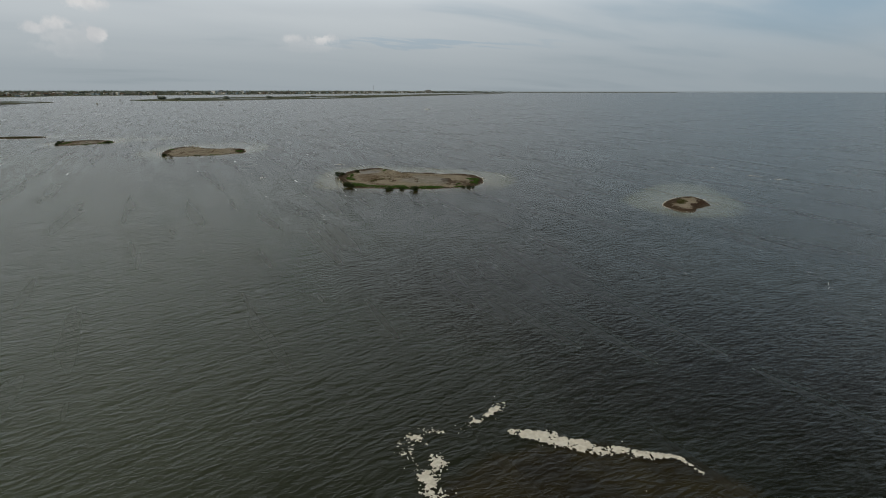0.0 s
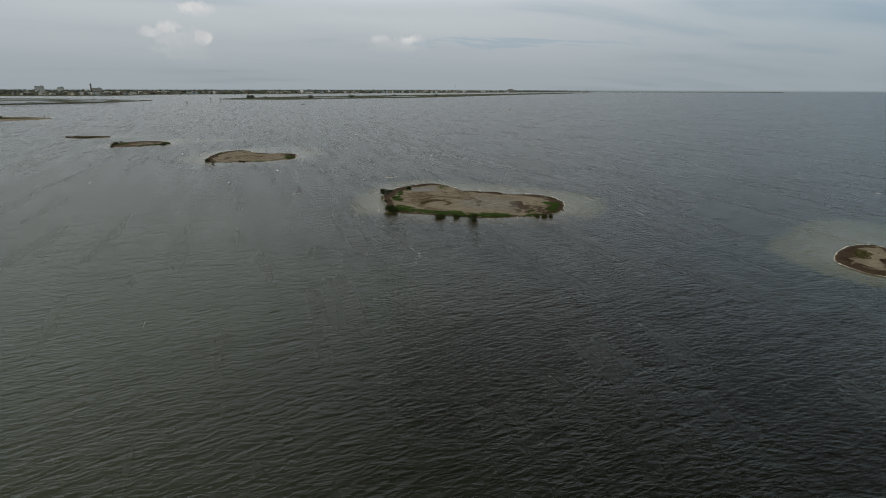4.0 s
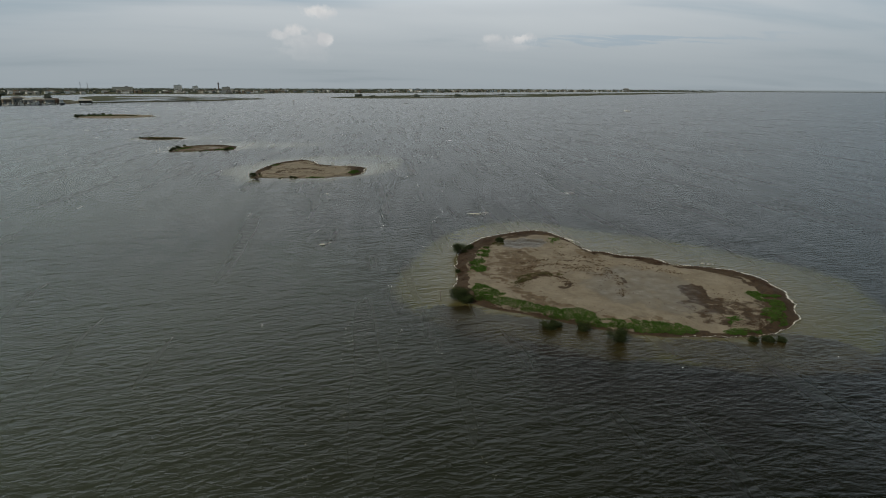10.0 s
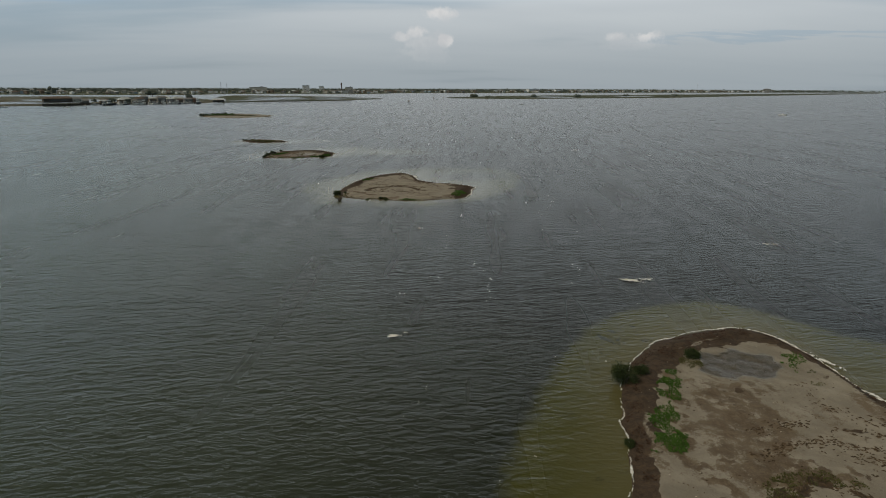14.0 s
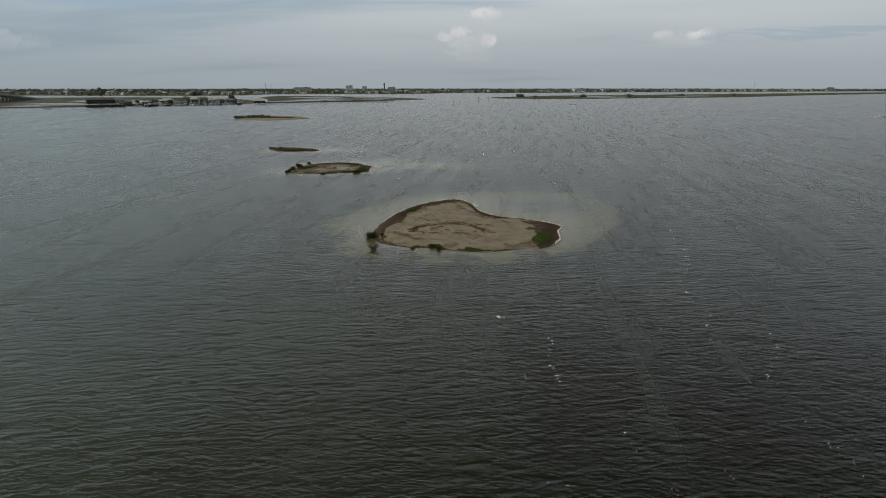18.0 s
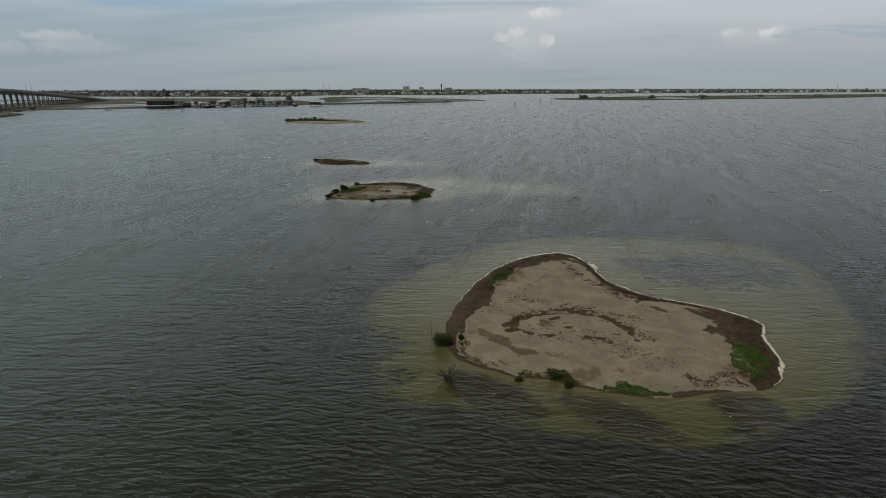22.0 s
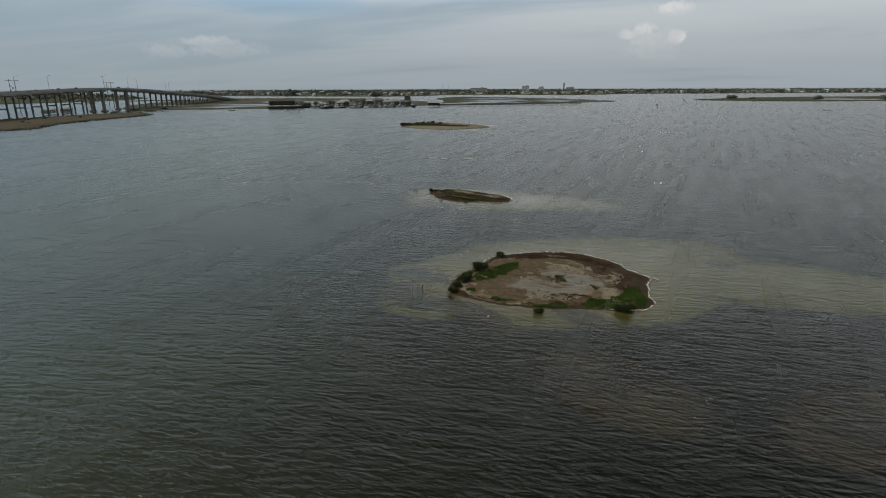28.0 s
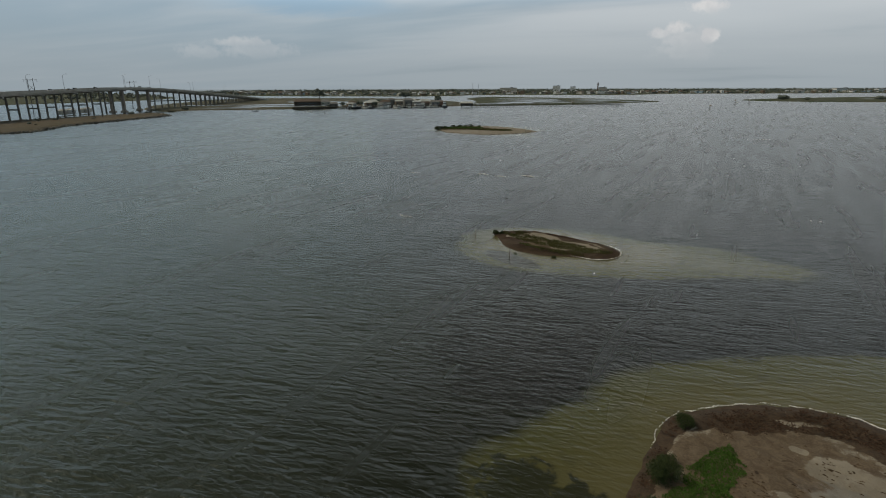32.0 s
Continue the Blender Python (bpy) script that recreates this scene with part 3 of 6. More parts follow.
        for kind, wide_, amount, pts in self.strokes:
            near = np.full(X.shape, 1e9)
            for (ax, ay), (ex, ey) in zip(pts, pts[1:]):
                ux, uy = ex - ax, ey - ay
                f = np.clip(((X - ax) * ux + (Y - ay) * uy) / (ux * ux + uy * uy), 0, 1)
                near = np.minimum(near, np.hypot(X + warp[0] * 0.22 - ax - f * ux, Y + warp[1] * 0.22 - ay - f * uy))
            f = (1 - smooth(near, wide_ * 0.35, wide_)) * amount * (1.0 if kind in ("clear", "wet") else np.clip(2.4 * fbm(X, Y, 2.0, 4, self.seed + 75) - 0.48, 0, 1.25))
            if kind == "wrack":
                wr = np.maximum(wr, f)
            elif kind == "wet":
                wet = np.maximum(wet, f)
            elif kind == "clear":
                wr, lit = wr * (1 - np.minimum(f, 1)), lit * (1 - np.minimum(f, 1))
            else:
                lit = np.maximum(lit, f)
        keep = d > -1.7
        ids = -np.ones(keep.shape, int)
        ids[keep] = np.arange(keep.sum())
        quad = keep[:-1, :-1] & keep[1:, :-1] & keep[1:, 1:] & keep[:-1, 1:]
        faces = np.stack([ids[:-1, :-1][quad], ids[1:, :-1][quad], ids[1:, 1:][quad], ids[:-1, 1:][quad]], 1)
        me = bpy.data.meshes.new(self.name)
        me.from_pydata(np.stack([X[keep], Y[keep], Z[keep]], 1).tolist(), [], faces.tolist())
        me.polygons.foreach_set("use_smooth", np.ones(len(faces), bool))
        col = me.color_attributes.new("zone", "FLOAT_COLOR", "POINT")
        rgba = np.stack([wr[keep], wet[keep], lit[keep], np.ones(keep.sum())], 1)
        col.data.foreach_set("color", rgba.ravel())
        me.materials.append(M_GROUND)
        ob = new("islet_ground", me)
        return tagged(ob, label, "ground", kind="structure")


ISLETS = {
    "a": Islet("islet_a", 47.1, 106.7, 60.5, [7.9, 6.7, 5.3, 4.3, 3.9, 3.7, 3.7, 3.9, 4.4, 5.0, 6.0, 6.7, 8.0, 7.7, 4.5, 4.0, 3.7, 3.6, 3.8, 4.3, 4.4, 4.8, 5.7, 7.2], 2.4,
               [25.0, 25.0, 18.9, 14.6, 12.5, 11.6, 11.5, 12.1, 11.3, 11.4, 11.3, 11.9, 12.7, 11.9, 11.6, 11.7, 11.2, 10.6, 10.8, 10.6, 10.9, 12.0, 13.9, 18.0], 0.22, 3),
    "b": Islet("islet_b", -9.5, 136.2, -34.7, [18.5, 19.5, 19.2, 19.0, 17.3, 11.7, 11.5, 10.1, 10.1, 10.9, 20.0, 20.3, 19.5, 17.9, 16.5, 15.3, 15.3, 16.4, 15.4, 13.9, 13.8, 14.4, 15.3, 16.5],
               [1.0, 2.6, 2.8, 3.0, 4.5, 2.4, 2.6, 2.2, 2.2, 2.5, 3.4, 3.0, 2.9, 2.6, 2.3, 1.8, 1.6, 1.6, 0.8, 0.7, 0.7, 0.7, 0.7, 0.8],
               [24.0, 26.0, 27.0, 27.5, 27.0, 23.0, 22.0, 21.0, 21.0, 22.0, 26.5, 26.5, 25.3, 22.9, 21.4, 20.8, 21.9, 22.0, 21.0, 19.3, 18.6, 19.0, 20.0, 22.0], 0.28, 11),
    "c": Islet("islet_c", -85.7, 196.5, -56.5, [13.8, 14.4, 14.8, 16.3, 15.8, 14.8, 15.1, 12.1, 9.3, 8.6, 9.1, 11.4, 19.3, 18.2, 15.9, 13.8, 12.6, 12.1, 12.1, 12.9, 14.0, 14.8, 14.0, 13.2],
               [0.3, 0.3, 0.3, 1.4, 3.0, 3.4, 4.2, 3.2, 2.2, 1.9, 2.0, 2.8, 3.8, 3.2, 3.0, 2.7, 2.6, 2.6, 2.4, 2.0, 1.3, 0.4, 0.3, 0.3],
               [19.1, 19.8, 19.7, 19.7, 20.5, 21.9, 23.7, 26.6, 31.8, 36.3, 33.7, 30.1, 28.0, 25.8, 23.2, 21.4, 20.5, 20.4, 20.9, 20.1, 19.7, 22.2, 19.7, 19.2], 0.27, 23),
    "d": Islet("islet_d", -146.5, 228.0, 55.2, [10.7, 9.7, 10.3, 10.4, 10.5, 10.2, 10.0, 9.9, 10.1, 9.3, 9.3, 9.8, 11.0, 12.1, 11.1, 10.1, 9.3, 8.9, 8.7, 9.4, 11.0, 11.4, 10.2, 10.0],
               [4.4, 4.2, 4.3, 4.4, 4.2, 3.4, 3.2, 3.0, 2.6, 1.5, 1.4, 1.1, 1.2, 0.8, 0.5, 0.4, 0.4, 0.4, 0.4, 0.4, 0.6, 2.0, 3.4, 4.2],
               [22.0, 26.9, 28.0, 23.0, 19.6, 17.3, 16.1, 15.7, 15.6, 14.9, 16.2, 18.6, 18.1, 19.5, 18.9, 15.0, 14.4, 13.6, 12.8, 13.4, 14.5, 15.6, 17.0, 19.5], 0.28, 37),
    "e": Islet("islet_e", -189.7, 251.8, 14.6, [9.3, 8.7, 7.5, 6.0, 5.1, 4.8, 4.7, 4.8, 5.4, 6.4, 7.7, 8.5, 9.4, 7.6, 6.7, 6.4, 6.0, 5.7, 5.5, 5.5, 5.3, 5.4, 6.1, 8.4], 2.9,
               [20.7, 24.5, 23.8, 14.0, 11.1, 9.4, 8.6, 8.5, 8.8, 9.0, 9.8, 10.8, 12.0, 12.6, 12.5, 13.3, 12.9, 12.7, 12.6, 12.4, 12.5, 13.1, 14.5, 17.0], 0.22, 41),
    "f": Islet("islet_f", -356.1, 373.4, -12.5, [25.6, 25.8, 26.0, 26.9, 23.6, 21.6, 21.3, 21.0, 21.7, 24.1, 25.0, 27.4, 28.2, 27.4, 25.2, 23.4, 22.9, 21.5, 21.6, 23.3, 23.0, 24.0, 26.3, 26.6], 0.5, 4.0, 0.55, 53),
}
# marks on the flats: x, y, half length, half width, turn, kind, amount
ISLETS["b"].blobs = [(-19.2, 146.3, 2.7, 2.2, 25, "wet", 2.3), (-4, 134, 9, 6.5, -35, "wet", 0.8), (-13.9, 131.4, 1.8, 1.3, 20, "clear", 1.0),
                     (2.0, 133.0, 4.6, 2.6, -70, "wrack", 0.75), (5, 130, 3.5, 3.5, 0, "wrack", 0.55), (-18.4, 137.5, 3.0, 7.5, 8, "litter", 0.62), (-19, 143, 4.5, 2.5, 20, "litter", 0.5), (4, 131, 6.5, 6, 0, "wrack", 0.5), (-16, 140, 5, 2, 60, "litter", 0.4), (4.5, 135.5, 2.2, 1.2, -40, "clear", 1.0)]
ISLETS["c"].blobs = [(-87, 192.6, 1.3, 0.7, 10, "litter", 0.8), (-73.6, 199.4, 2.6, 1.6, -50, "wrack", 0.7),
                     (-84, 196, 9, 6, 110, "clear", 0.35), (-88, 186, 4, 1.0, -10, "litter", 0.7)]
ISLETS["d"].blobs = [(-147.0, 226.5, 9.5, 9.0, 0, "mud", 0.95), (-145.0, 229.5, 5.2, 3.0, 30, "wet", 1.0), (-144.6, 228.8, 4.6, 2.6, 35, "clear", 0.9), (-144.5, 223.6, 4.2, 1.8, 35, "clear", 0.7), (-147.5, 224.0, 4.0, 2.6, 50, "wet", 0.75), (-149, 227.5, 2.0, 1.3, 0, "ring", 0.9), (-141.5, 229, 3.0, 1.6, 40, "clear", 0.9),
                     (-146.5, 231.8, 1.0, 0.7, 30, "clear", 1.0), (-150.5, 221.5, 2.5, 2.2, 0, "litter", 0.7), (-144, 220.5, 5.0, 1.2, 35, "litter", 0.6)]
ISLETS["e"].blobs = [(-189.5, 250.5, 5.5, 2.0, 14, "litter", 0.8), (-188, 250.6, 2.6, 0.9, 10, "clear", 1.0), (-195.5, 249.5, 1.8, 1.0, -10, "clear", 1.0), (-184.0, 252.4, 0.9, 0.5, 0, "clear", 1.0)]
ISLETS["f"].blobs = [(-368, 372, 16, 14, 0, "litter", 0.9), (-345, 371, 8, 6, 0, "clear", 1.0)]
ISLETS["b"].strokes = [("clear", 2.6, 1.0, ((-21.0, 145.4), (-17.0, 147.6))), ("mud", 1.3, 0.7, ((-22.6, 139.5), (-21.9, 135.8), (-20.6, 132.2), (-18.4, 130.4), (-15.6, 127.8), (-14.4, 126.4))), ("mud", 0.9, 0.6, ((-14.4, 126.0), (-10.0, 125.6), (-6.0, 124.6), (0, 125.4))),
                       ("wrack", 0.75, 0.85, ((-16.6, 129.8), (-16.2, 132.2), (-14.9, 134.3), (-13.1, 134.4), (-11.6, 132.6), (-11.9, 131.2))), ("mud", 1.5, 0.75, ((-18.7, 133.2), (-16.6, 134.8), (-13.4, 135.6))), ("wrack", 0.5, 0.7, ((-19.9, 141.8), (-18.6, 142.6))),
                       ("mud", 1.0, 0.7, ((-14.0, 128.9), (-12.8, 125.5))), ("wrack", 0.45, 0.6, ((-13.4, 140.6), (-10.6, 141.0), (-8.0, 139.2), (-6.4, 136.3), (-5.7, 133.5)))]
ISLETS["c"].strokes = [("wrack", 0.62, 1.15, ((-88.9, 188.6), (-89.4, 190.7), (-89.2, 192.6), (-87.9, 194.5), (-86.3, 195.8), (-84.3, 196.3), (-82.6, 196.1), (-81.1, 195.3), (-79.6, 193.6))), ("wrack", 0.55, 0.9, ((-89.7, 189.2), (-89.6, 192.0), (-88.6, 194.5), (-87.1, 196.0))), ("wrack", 0.6, 0.8, ((-87.1, 196.0), (-85.1, 196.9), (-83.5, 196.5), (-81.9, 195.9), (-80.5, 195.3))), ("wrack", 0.5, 0.85, ((-88.9, 189.0), (-87.9, 189.3), (-86.8, 189.4))),
                       ("wrack", 0.5, 0.8, ((-87.7, 192.3), (-87.0, 193.8), (-86.3, 195.2))), ("wrack", 0.6, 0.85, ((-86.0, 189.6), (-85.1, 190.2))), ("wrack", 0.6, 0.9, ((-83.3, 191.6), (-82.1, 192.2), (-81.4, 192.1))), ("wrack", 0.5, 0.8, ((-85.2, 192.4), (-84.6, 192.6))),
                       ("wrack", 0.7, 0.6, ((-95.0, 208.6), (-90.8, 205.5), (-87.3, 203.4), (-80, 201.6))), ("mud", 0.6, 0.55, ((-90.6, 183.7), (-86.0, 183.4), (-80, 185))), ("clear", 1.0, 1.2, ((-73.4, 190.8), (-70.8, 191.8)))]
ISLETS["d"].strokes = [("clear", 1.8, 1.2, ((-148.0, 231.2), (-145.8, 231.2), (-143.2, 229.2), (-141.8, 226.6), (-142.2, 224.2), (-143.6, 222.4))), ("clear", 1.6, 0.8, ((-148.6, 226.4), (-146.4, 223.8))), ("wet", 1.6, 0.9, ((-146.4, 222.6), (-143.2, 224.0), (-142.4, 227.0), (-145.4, 230.6))), ("mud", 1.5, 1.0, ((-150.0, 226.0), (-146.6, 227.2), (-144.6, 227.4))),
                       ("mud", 1.2, 1.1, ((-149.7, 219.0), (-145.0, 220.0), (-141.8, 221.4))), ("clear", 0.5, 1.2, ((-150.6, 219.3), (-150.0, 219.5))), ("clear", 0.5, 1.2, ((-150.5, 231.3), (-150.0, 231.5))), ("mud", 1.2, 0.9, ((-144.7, 232.6), (-140.6, 230.6)))]
ISLETS["a"].blobs = [(45.5, 107.5, 2.6, 2.0, 60, "litter", 0.8), (44.6, 103.6, 0.8, 0.6, 0, "clear", 1.0), (48.8, 109.2, 0.8, 0.5, 0, "clear", 1.0)]
ISLET_TEXT = {"a": "small islet of brown seagrass wrack with bare sand spots", "b": "long low sandy islet with a brown wrack rim and grey mudflat", "c": "bean-shaped pale sand islet with dark wrack rim",
              "d": "round muddy islet with wide brown wrack bank and shallow pools", "e": "narrow dark islet of wrack with sandy clearings", "f": "far grassy islet tapering to a sandy spit"}
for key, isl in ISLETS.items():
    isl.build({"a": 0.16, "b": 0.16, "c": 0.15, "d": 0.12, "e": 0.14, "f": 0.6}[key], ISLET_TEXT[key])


# ---------- the bay: one sheet of water out to the horizon ----------
def spread(lo, hi, step, end):
    inner = list(np.arange(lo, hi + step / 2, step))
    left, right, d = [], [], step
    while lo - sum(left) > -end:
        d *= 1.25
        left.append(d)
    d = step
    while hi + sum(right) < end:
        d *= 1.25
        right.append(d)
    a = lo - np.cumsum(left)
    b = hi + np.cumsum(right)
    a[-1], b[-1] = -end, end
    return np.array(list(a[::-1]) + inner + list(b))


# drowned spits running out from the islets: x, y, half length, half width, turn
TAILS = [(-131, 246, 17, 7.5, 32), (-176, 259, 14, 5.0, 33), (-330, 368, 22, 8, -10)]
# seagrass beds on the shallows: x, y, half length, half width, turn, how dense
MEADOWS = [(-80.5, 218, 10, 6.5, 41, 0.9), (-96, 180, 4.5, 2.6, -30, 0.6), (-92, 176, 4.5, 2.2, 20, 0.5), (-68, 186, 4, 2.2, 50, 0.6), (-156, 217, 4.5, 2.6, 20, 0.85), (-149.5, 212.5, 4.5, 2.4, 40, 0.85), (-155, 211, 4, 3, 0, 0.6),
           (-21.8, 121.2, 3.2, 1.8, 20, 0.9), (1, 163, 11, 4.5, -10, 0.7), (16, 150, 7, 4, -40, 0.6), (-137, 248, 5, 2, 30, 0.5), (-128, 232, 4, 8, 20, 0.5), (-28.5, 147, 2.5, 3, 0, 0.35), (56, 101, 6, 3, 30, 0.5)]


def shoals(x, y):
    """How shallow the bay is: 0 open water, 0.5 where the pale shallows end, 1 at the shore."""
    s = np.zeros_like(x)
    for isl in ISLETS.values():
        dx, dy = x - isl.c[0], y - isl.c[1]
        r = np.hypot(dx, dy)
        near = r < isl.shelf.max() + 12
        if not near.any():
            continue
        th = np.arctan2(dy[near], dx[near])
        shore = isl.shore(th)
        wide = np.maximum(isl.round(th, isl.shelf) - shore, 1.0)
        out = r[near] - shore
        s[near] = np.maximum(s[near], np.clip(np.where(out < wide, 1.0 - 0.5 * out / wide, 0.5 - (out - wide) / 9.0), 0, 1))
    for cx, cy, a, b, turn in TAILS:
        c, sn = math.cos(radians(turn)), math.sin(radians(turn))
        u, v = (x - cx) * c + (y - cy) * sn, -(x - cx) * sn + (y - cy) * c
        s = np.maximum(s, np.clip(0.95 - 0.45 * np.hypot(u / a, v / b), 0, 0.72))
    return s


def meadows(x, y):
    s = np.zeros_like(x)
    for cx, cy, a, b, turn, k in MEADOWS:
        c, sn = math.cos(radians(turn)), math.sin(radians(turn))
        u, v = (x - cx) * c + (y - cy) * sn, -(x - cx) * sn + (y - cy) * c
        s = np.maximum(s, k * (1 - smooth(np.hypot(u / a, v / b), 0.3, 1.5)))
    return s


def bay():
    xs, ys = spread(-285.0, 105.0, 1.0, 4990.0), spread(12.0, 325.0, 1.0, 4990.0)
    X, Y = np.meshgrid(xs, ys, indexing="ij")
    nx, ny = X.shape
    i = np.arange(nx * ny).reshape(nx, ny)
    faces = np.stack([i[:-1, :-1], i[1:, :-1], i[1:, 1:], i[:-1, 1:]], -1).reshape(-1, 4)
    me = bpy.data.meshes.new("water")
    me.from_pydata(np.stack([X.ravel(), Y.ravel(), 0 * X.ravel()], 1).tolist(), [], faces.tolist())
    at = me.attributes.new("shoal", "FLOAT", "POINT")
    at.data.foreach_set("value", shoals(X.ravel(), Y.ravel()).astype(np.float32))
    at = me.attributes.new("weed", "FLOAT", "POINT")
    at.data.foreach_set("value", meadows(X.ravel(), Y.ravel()).astype(np.float32))
    bar = np.clip(1.25 - np.hypot((X - 9) / 10.0, (Y - 24.5) / 7.5), 0, 1)
    for cx, cy, a, b in ((-12, 119.3, 13, 4.6), (3, 120.5, 8, 3.6), (-20, 121, 3, 3), (9, 123.5, 6, 4.5), (-128, 214, 9, 6), (-116, 222, 5, 8), (-84, 215, 9, 4), (-84, 179.5, 6, 2.5), (-154, 213, 3.5, 2.5), (-144, 214.5, 7, 2.6), (-137, 222, 5, 2.4), (-76, 182.5, 6, 2.2), (-70, 189, 3, 3),  (-62, 205, 6, 3), (-188, 243, 6, 2.5)):
        bar = np.maximum(bar, np.clip(1.05 - np.hypot((X - cx) / a, (Y - cy) / b), 0, 0.8))
    at = me.attributes.new("mud", "FLOAT", "POINT")
    at.data.foreach_set("value", smooth(bar, 0.1, 0.5).ravel().astype(np.float32))
    # the water's colour lightens to olive on the west side of the flight line
    way = np.array([(2, -20), (1, 30), (-8, 80), (-25, 108), (-60, 148), (-140, 199), (-260, 262)], float)
    off, best = np.zeros(X.size), np.full(X.size, 1e9)
    P = np.stack([X.ravel(), Y.ravel()], 1)
    for a, b in zip(way, way[1:]):
        e = b - a
        f = np.clip(((P - a) @ e) / (e @ e), 0, 1)
        q = P - (a + f[:, None] * e)
        d = np.hypot(q[:, 0], q[:, 1])
        side = np.sign(e[0] * q[:, 1] - e[1] * q[:, 0])
        off, best = np.where(d < best, d * side, off), np.minimum(best, d)
    wob = (fbm(P[:, 0], P[:, 1], 0.03, 3, 91) - 0.5) * 30
    at = me.attributes.new("olive", "FLOAT", "POINT")
    at.data.foreach_set("value", (smooth(off + wob, -29, 42) * (1 - 0.7 * smooth(best, 120, 400))).astype(np.float32))
    me.materials.append(M_WATER)
    tagged(new("water", me), "grey-green wind-rippled bay water with pale shoals", "water", kind="structure")


bay()


# ---------- foam ----------
def foam_sheet(name, label, field, x0, y0, x1, y1, cell, z=0.03):
    """Lacy foam: cells of the surface where the field, broken up by noise, is high enough; edges rounded off."""
    xs, ys = np.arange(x0, x1, cell), np.arange(y0, y1, cell)
    X, Y = np.meshgrid(xs, ys, indexing="ij")
    lace = fbm(X, Y, 2.3, 4, 71) * 0.45 + fbm(X, Y, 8.0, 3, 72) * 0.55
    lace = 0.5 + (lace - 0.5) * 1.9 + (fbm(X, Y, 13.0, 2, 74) - 0.5) * 0.3
    val = field(X, Y) - lace
    keep = val > 0
    Z = z + 0.05 * smooth(val, 0, 0.3) + 0.03 * fbm(X, Y, 2.5, 2, 73)
    i = np.arange(X.size).reshape(X.shape)
    q = keep[:-1, :-1] & keep[1:, 1:] & keep[1:, :-1] & keep[:-1, 1:]
    if not q.any():
        return
    f = np.stack([i[:-1, :-1][q], i[1:, :-1][q], i[1:, 1:][q], i[:-1, 1:][q]], 1)
    used, inv = np.unique(f, return_inverse=True)
    jx, jy = (fbm(X, Y, 9.0, 1, 5) - 0.5) * cell, (fbm(X, Y, 9.0, 1, 6) - 0.5) * cell
    V = np.stack([(X + jx).ravel()[used], (Y + jy).ravel()[used], Z.ravel()[used]], 1)
    me = mesh_data(name, V.tolist(), inv.reshape(-1, 4).tolist(), M_FOAM)
    tagged(new(name, me), label, "foam", kind="stuff")


def gauss(x, y, cx, cy, a, b, turn):
    c, s = math.cos(radians(turn)), math.sin(radians(turn))
    u, v = (x - cx) * c + (y - cy) * s, -(x - cx) * s + (y - cy) * c
    return np.exp(-((u / a) ** 2 + (v / b) ** 2))


def near_line(x, y, pts):
    """Distance to a line through plan points."""
    best = np.full(np.shape(x), 1e9)
    for (ax, ay), (bx, by) in zip(pts, pts[1:]):
        ux, uy = bx - ax, by - ay
        f = np.clip(((x - ax) * ux + (y - ay) * uy) / (ux * ux + uy * uy), 0, 1)
        best = np.minimum(best, np.hypot(x - ax - f * ux, y - ay - f * uy))
    return best


def breaker(x, y):
    """Surf over the drowned bar at the start of the flight: a roller, torn clumps, and specks round the bar's edge."""
    crest = near_line(x, y, ((5.0, 32.7), (6.9, 32.2), (8.3, 31.7), (9.6, 31.2), (10.3, 30.8), (11.5, 30.9), (12.7, 30.5), (14.4, 30.3), (14.9, 30.1)))
    wide = np.interp(x, [4.5, 6.5, 9.5, 10.4, 12, 15], [0.25, 0.75, 0.70, 0.45, 0.55, 0.2]) * (0.75 + 0.5 * fbm(x, y, 0.9, 3, 75))
    f = (0.70 + 0.35 * fbm(x, y, 1.1, 3, 77)) * np.exp(-(crest / wide) ** 4)
    rim = near_line(x, y, ((4.7, 36.1), (3.2, 34.2), (1.4, 33.2), (-1.2, 32.2), (-2.2, 30.8), (-0.9, 29.4), (0.0, 28.0), (1.0, 26.4)))
    f = np.maximum(f, (0.30 + 0.24 * fbm(x, y, 0.6, 3, 76)) * np.exp(-(rim / 0.9) ** 2))
    tail = near_line(x, y, ((14.9, 30.0), (15.5, 28.8)))
    f = np.maximum(f, 0.66 * np.exp(-(tail / 0.2) ** 2))
    for cx, cy, a, b, t, k in ((3.9, 35.0, 1.2, 0.42, 50, 0.92), (2.7, 33.8, 0.8, 0.35, 20, 0.85), (-1.1, 32.0, 0.85, 0.5, -25, 0.9), (0.3, 29.6, 0.6, 0.9, 10, 0.9), (-0.2, 28.0, 0.75, 1.2, 0, 0.95), (0.3, 26.8, 0.6, 0.6, 0, 0.7)):
        f = np.maximum(f, k * gauss(x, y, cx, cy, a, b, t))
    return f


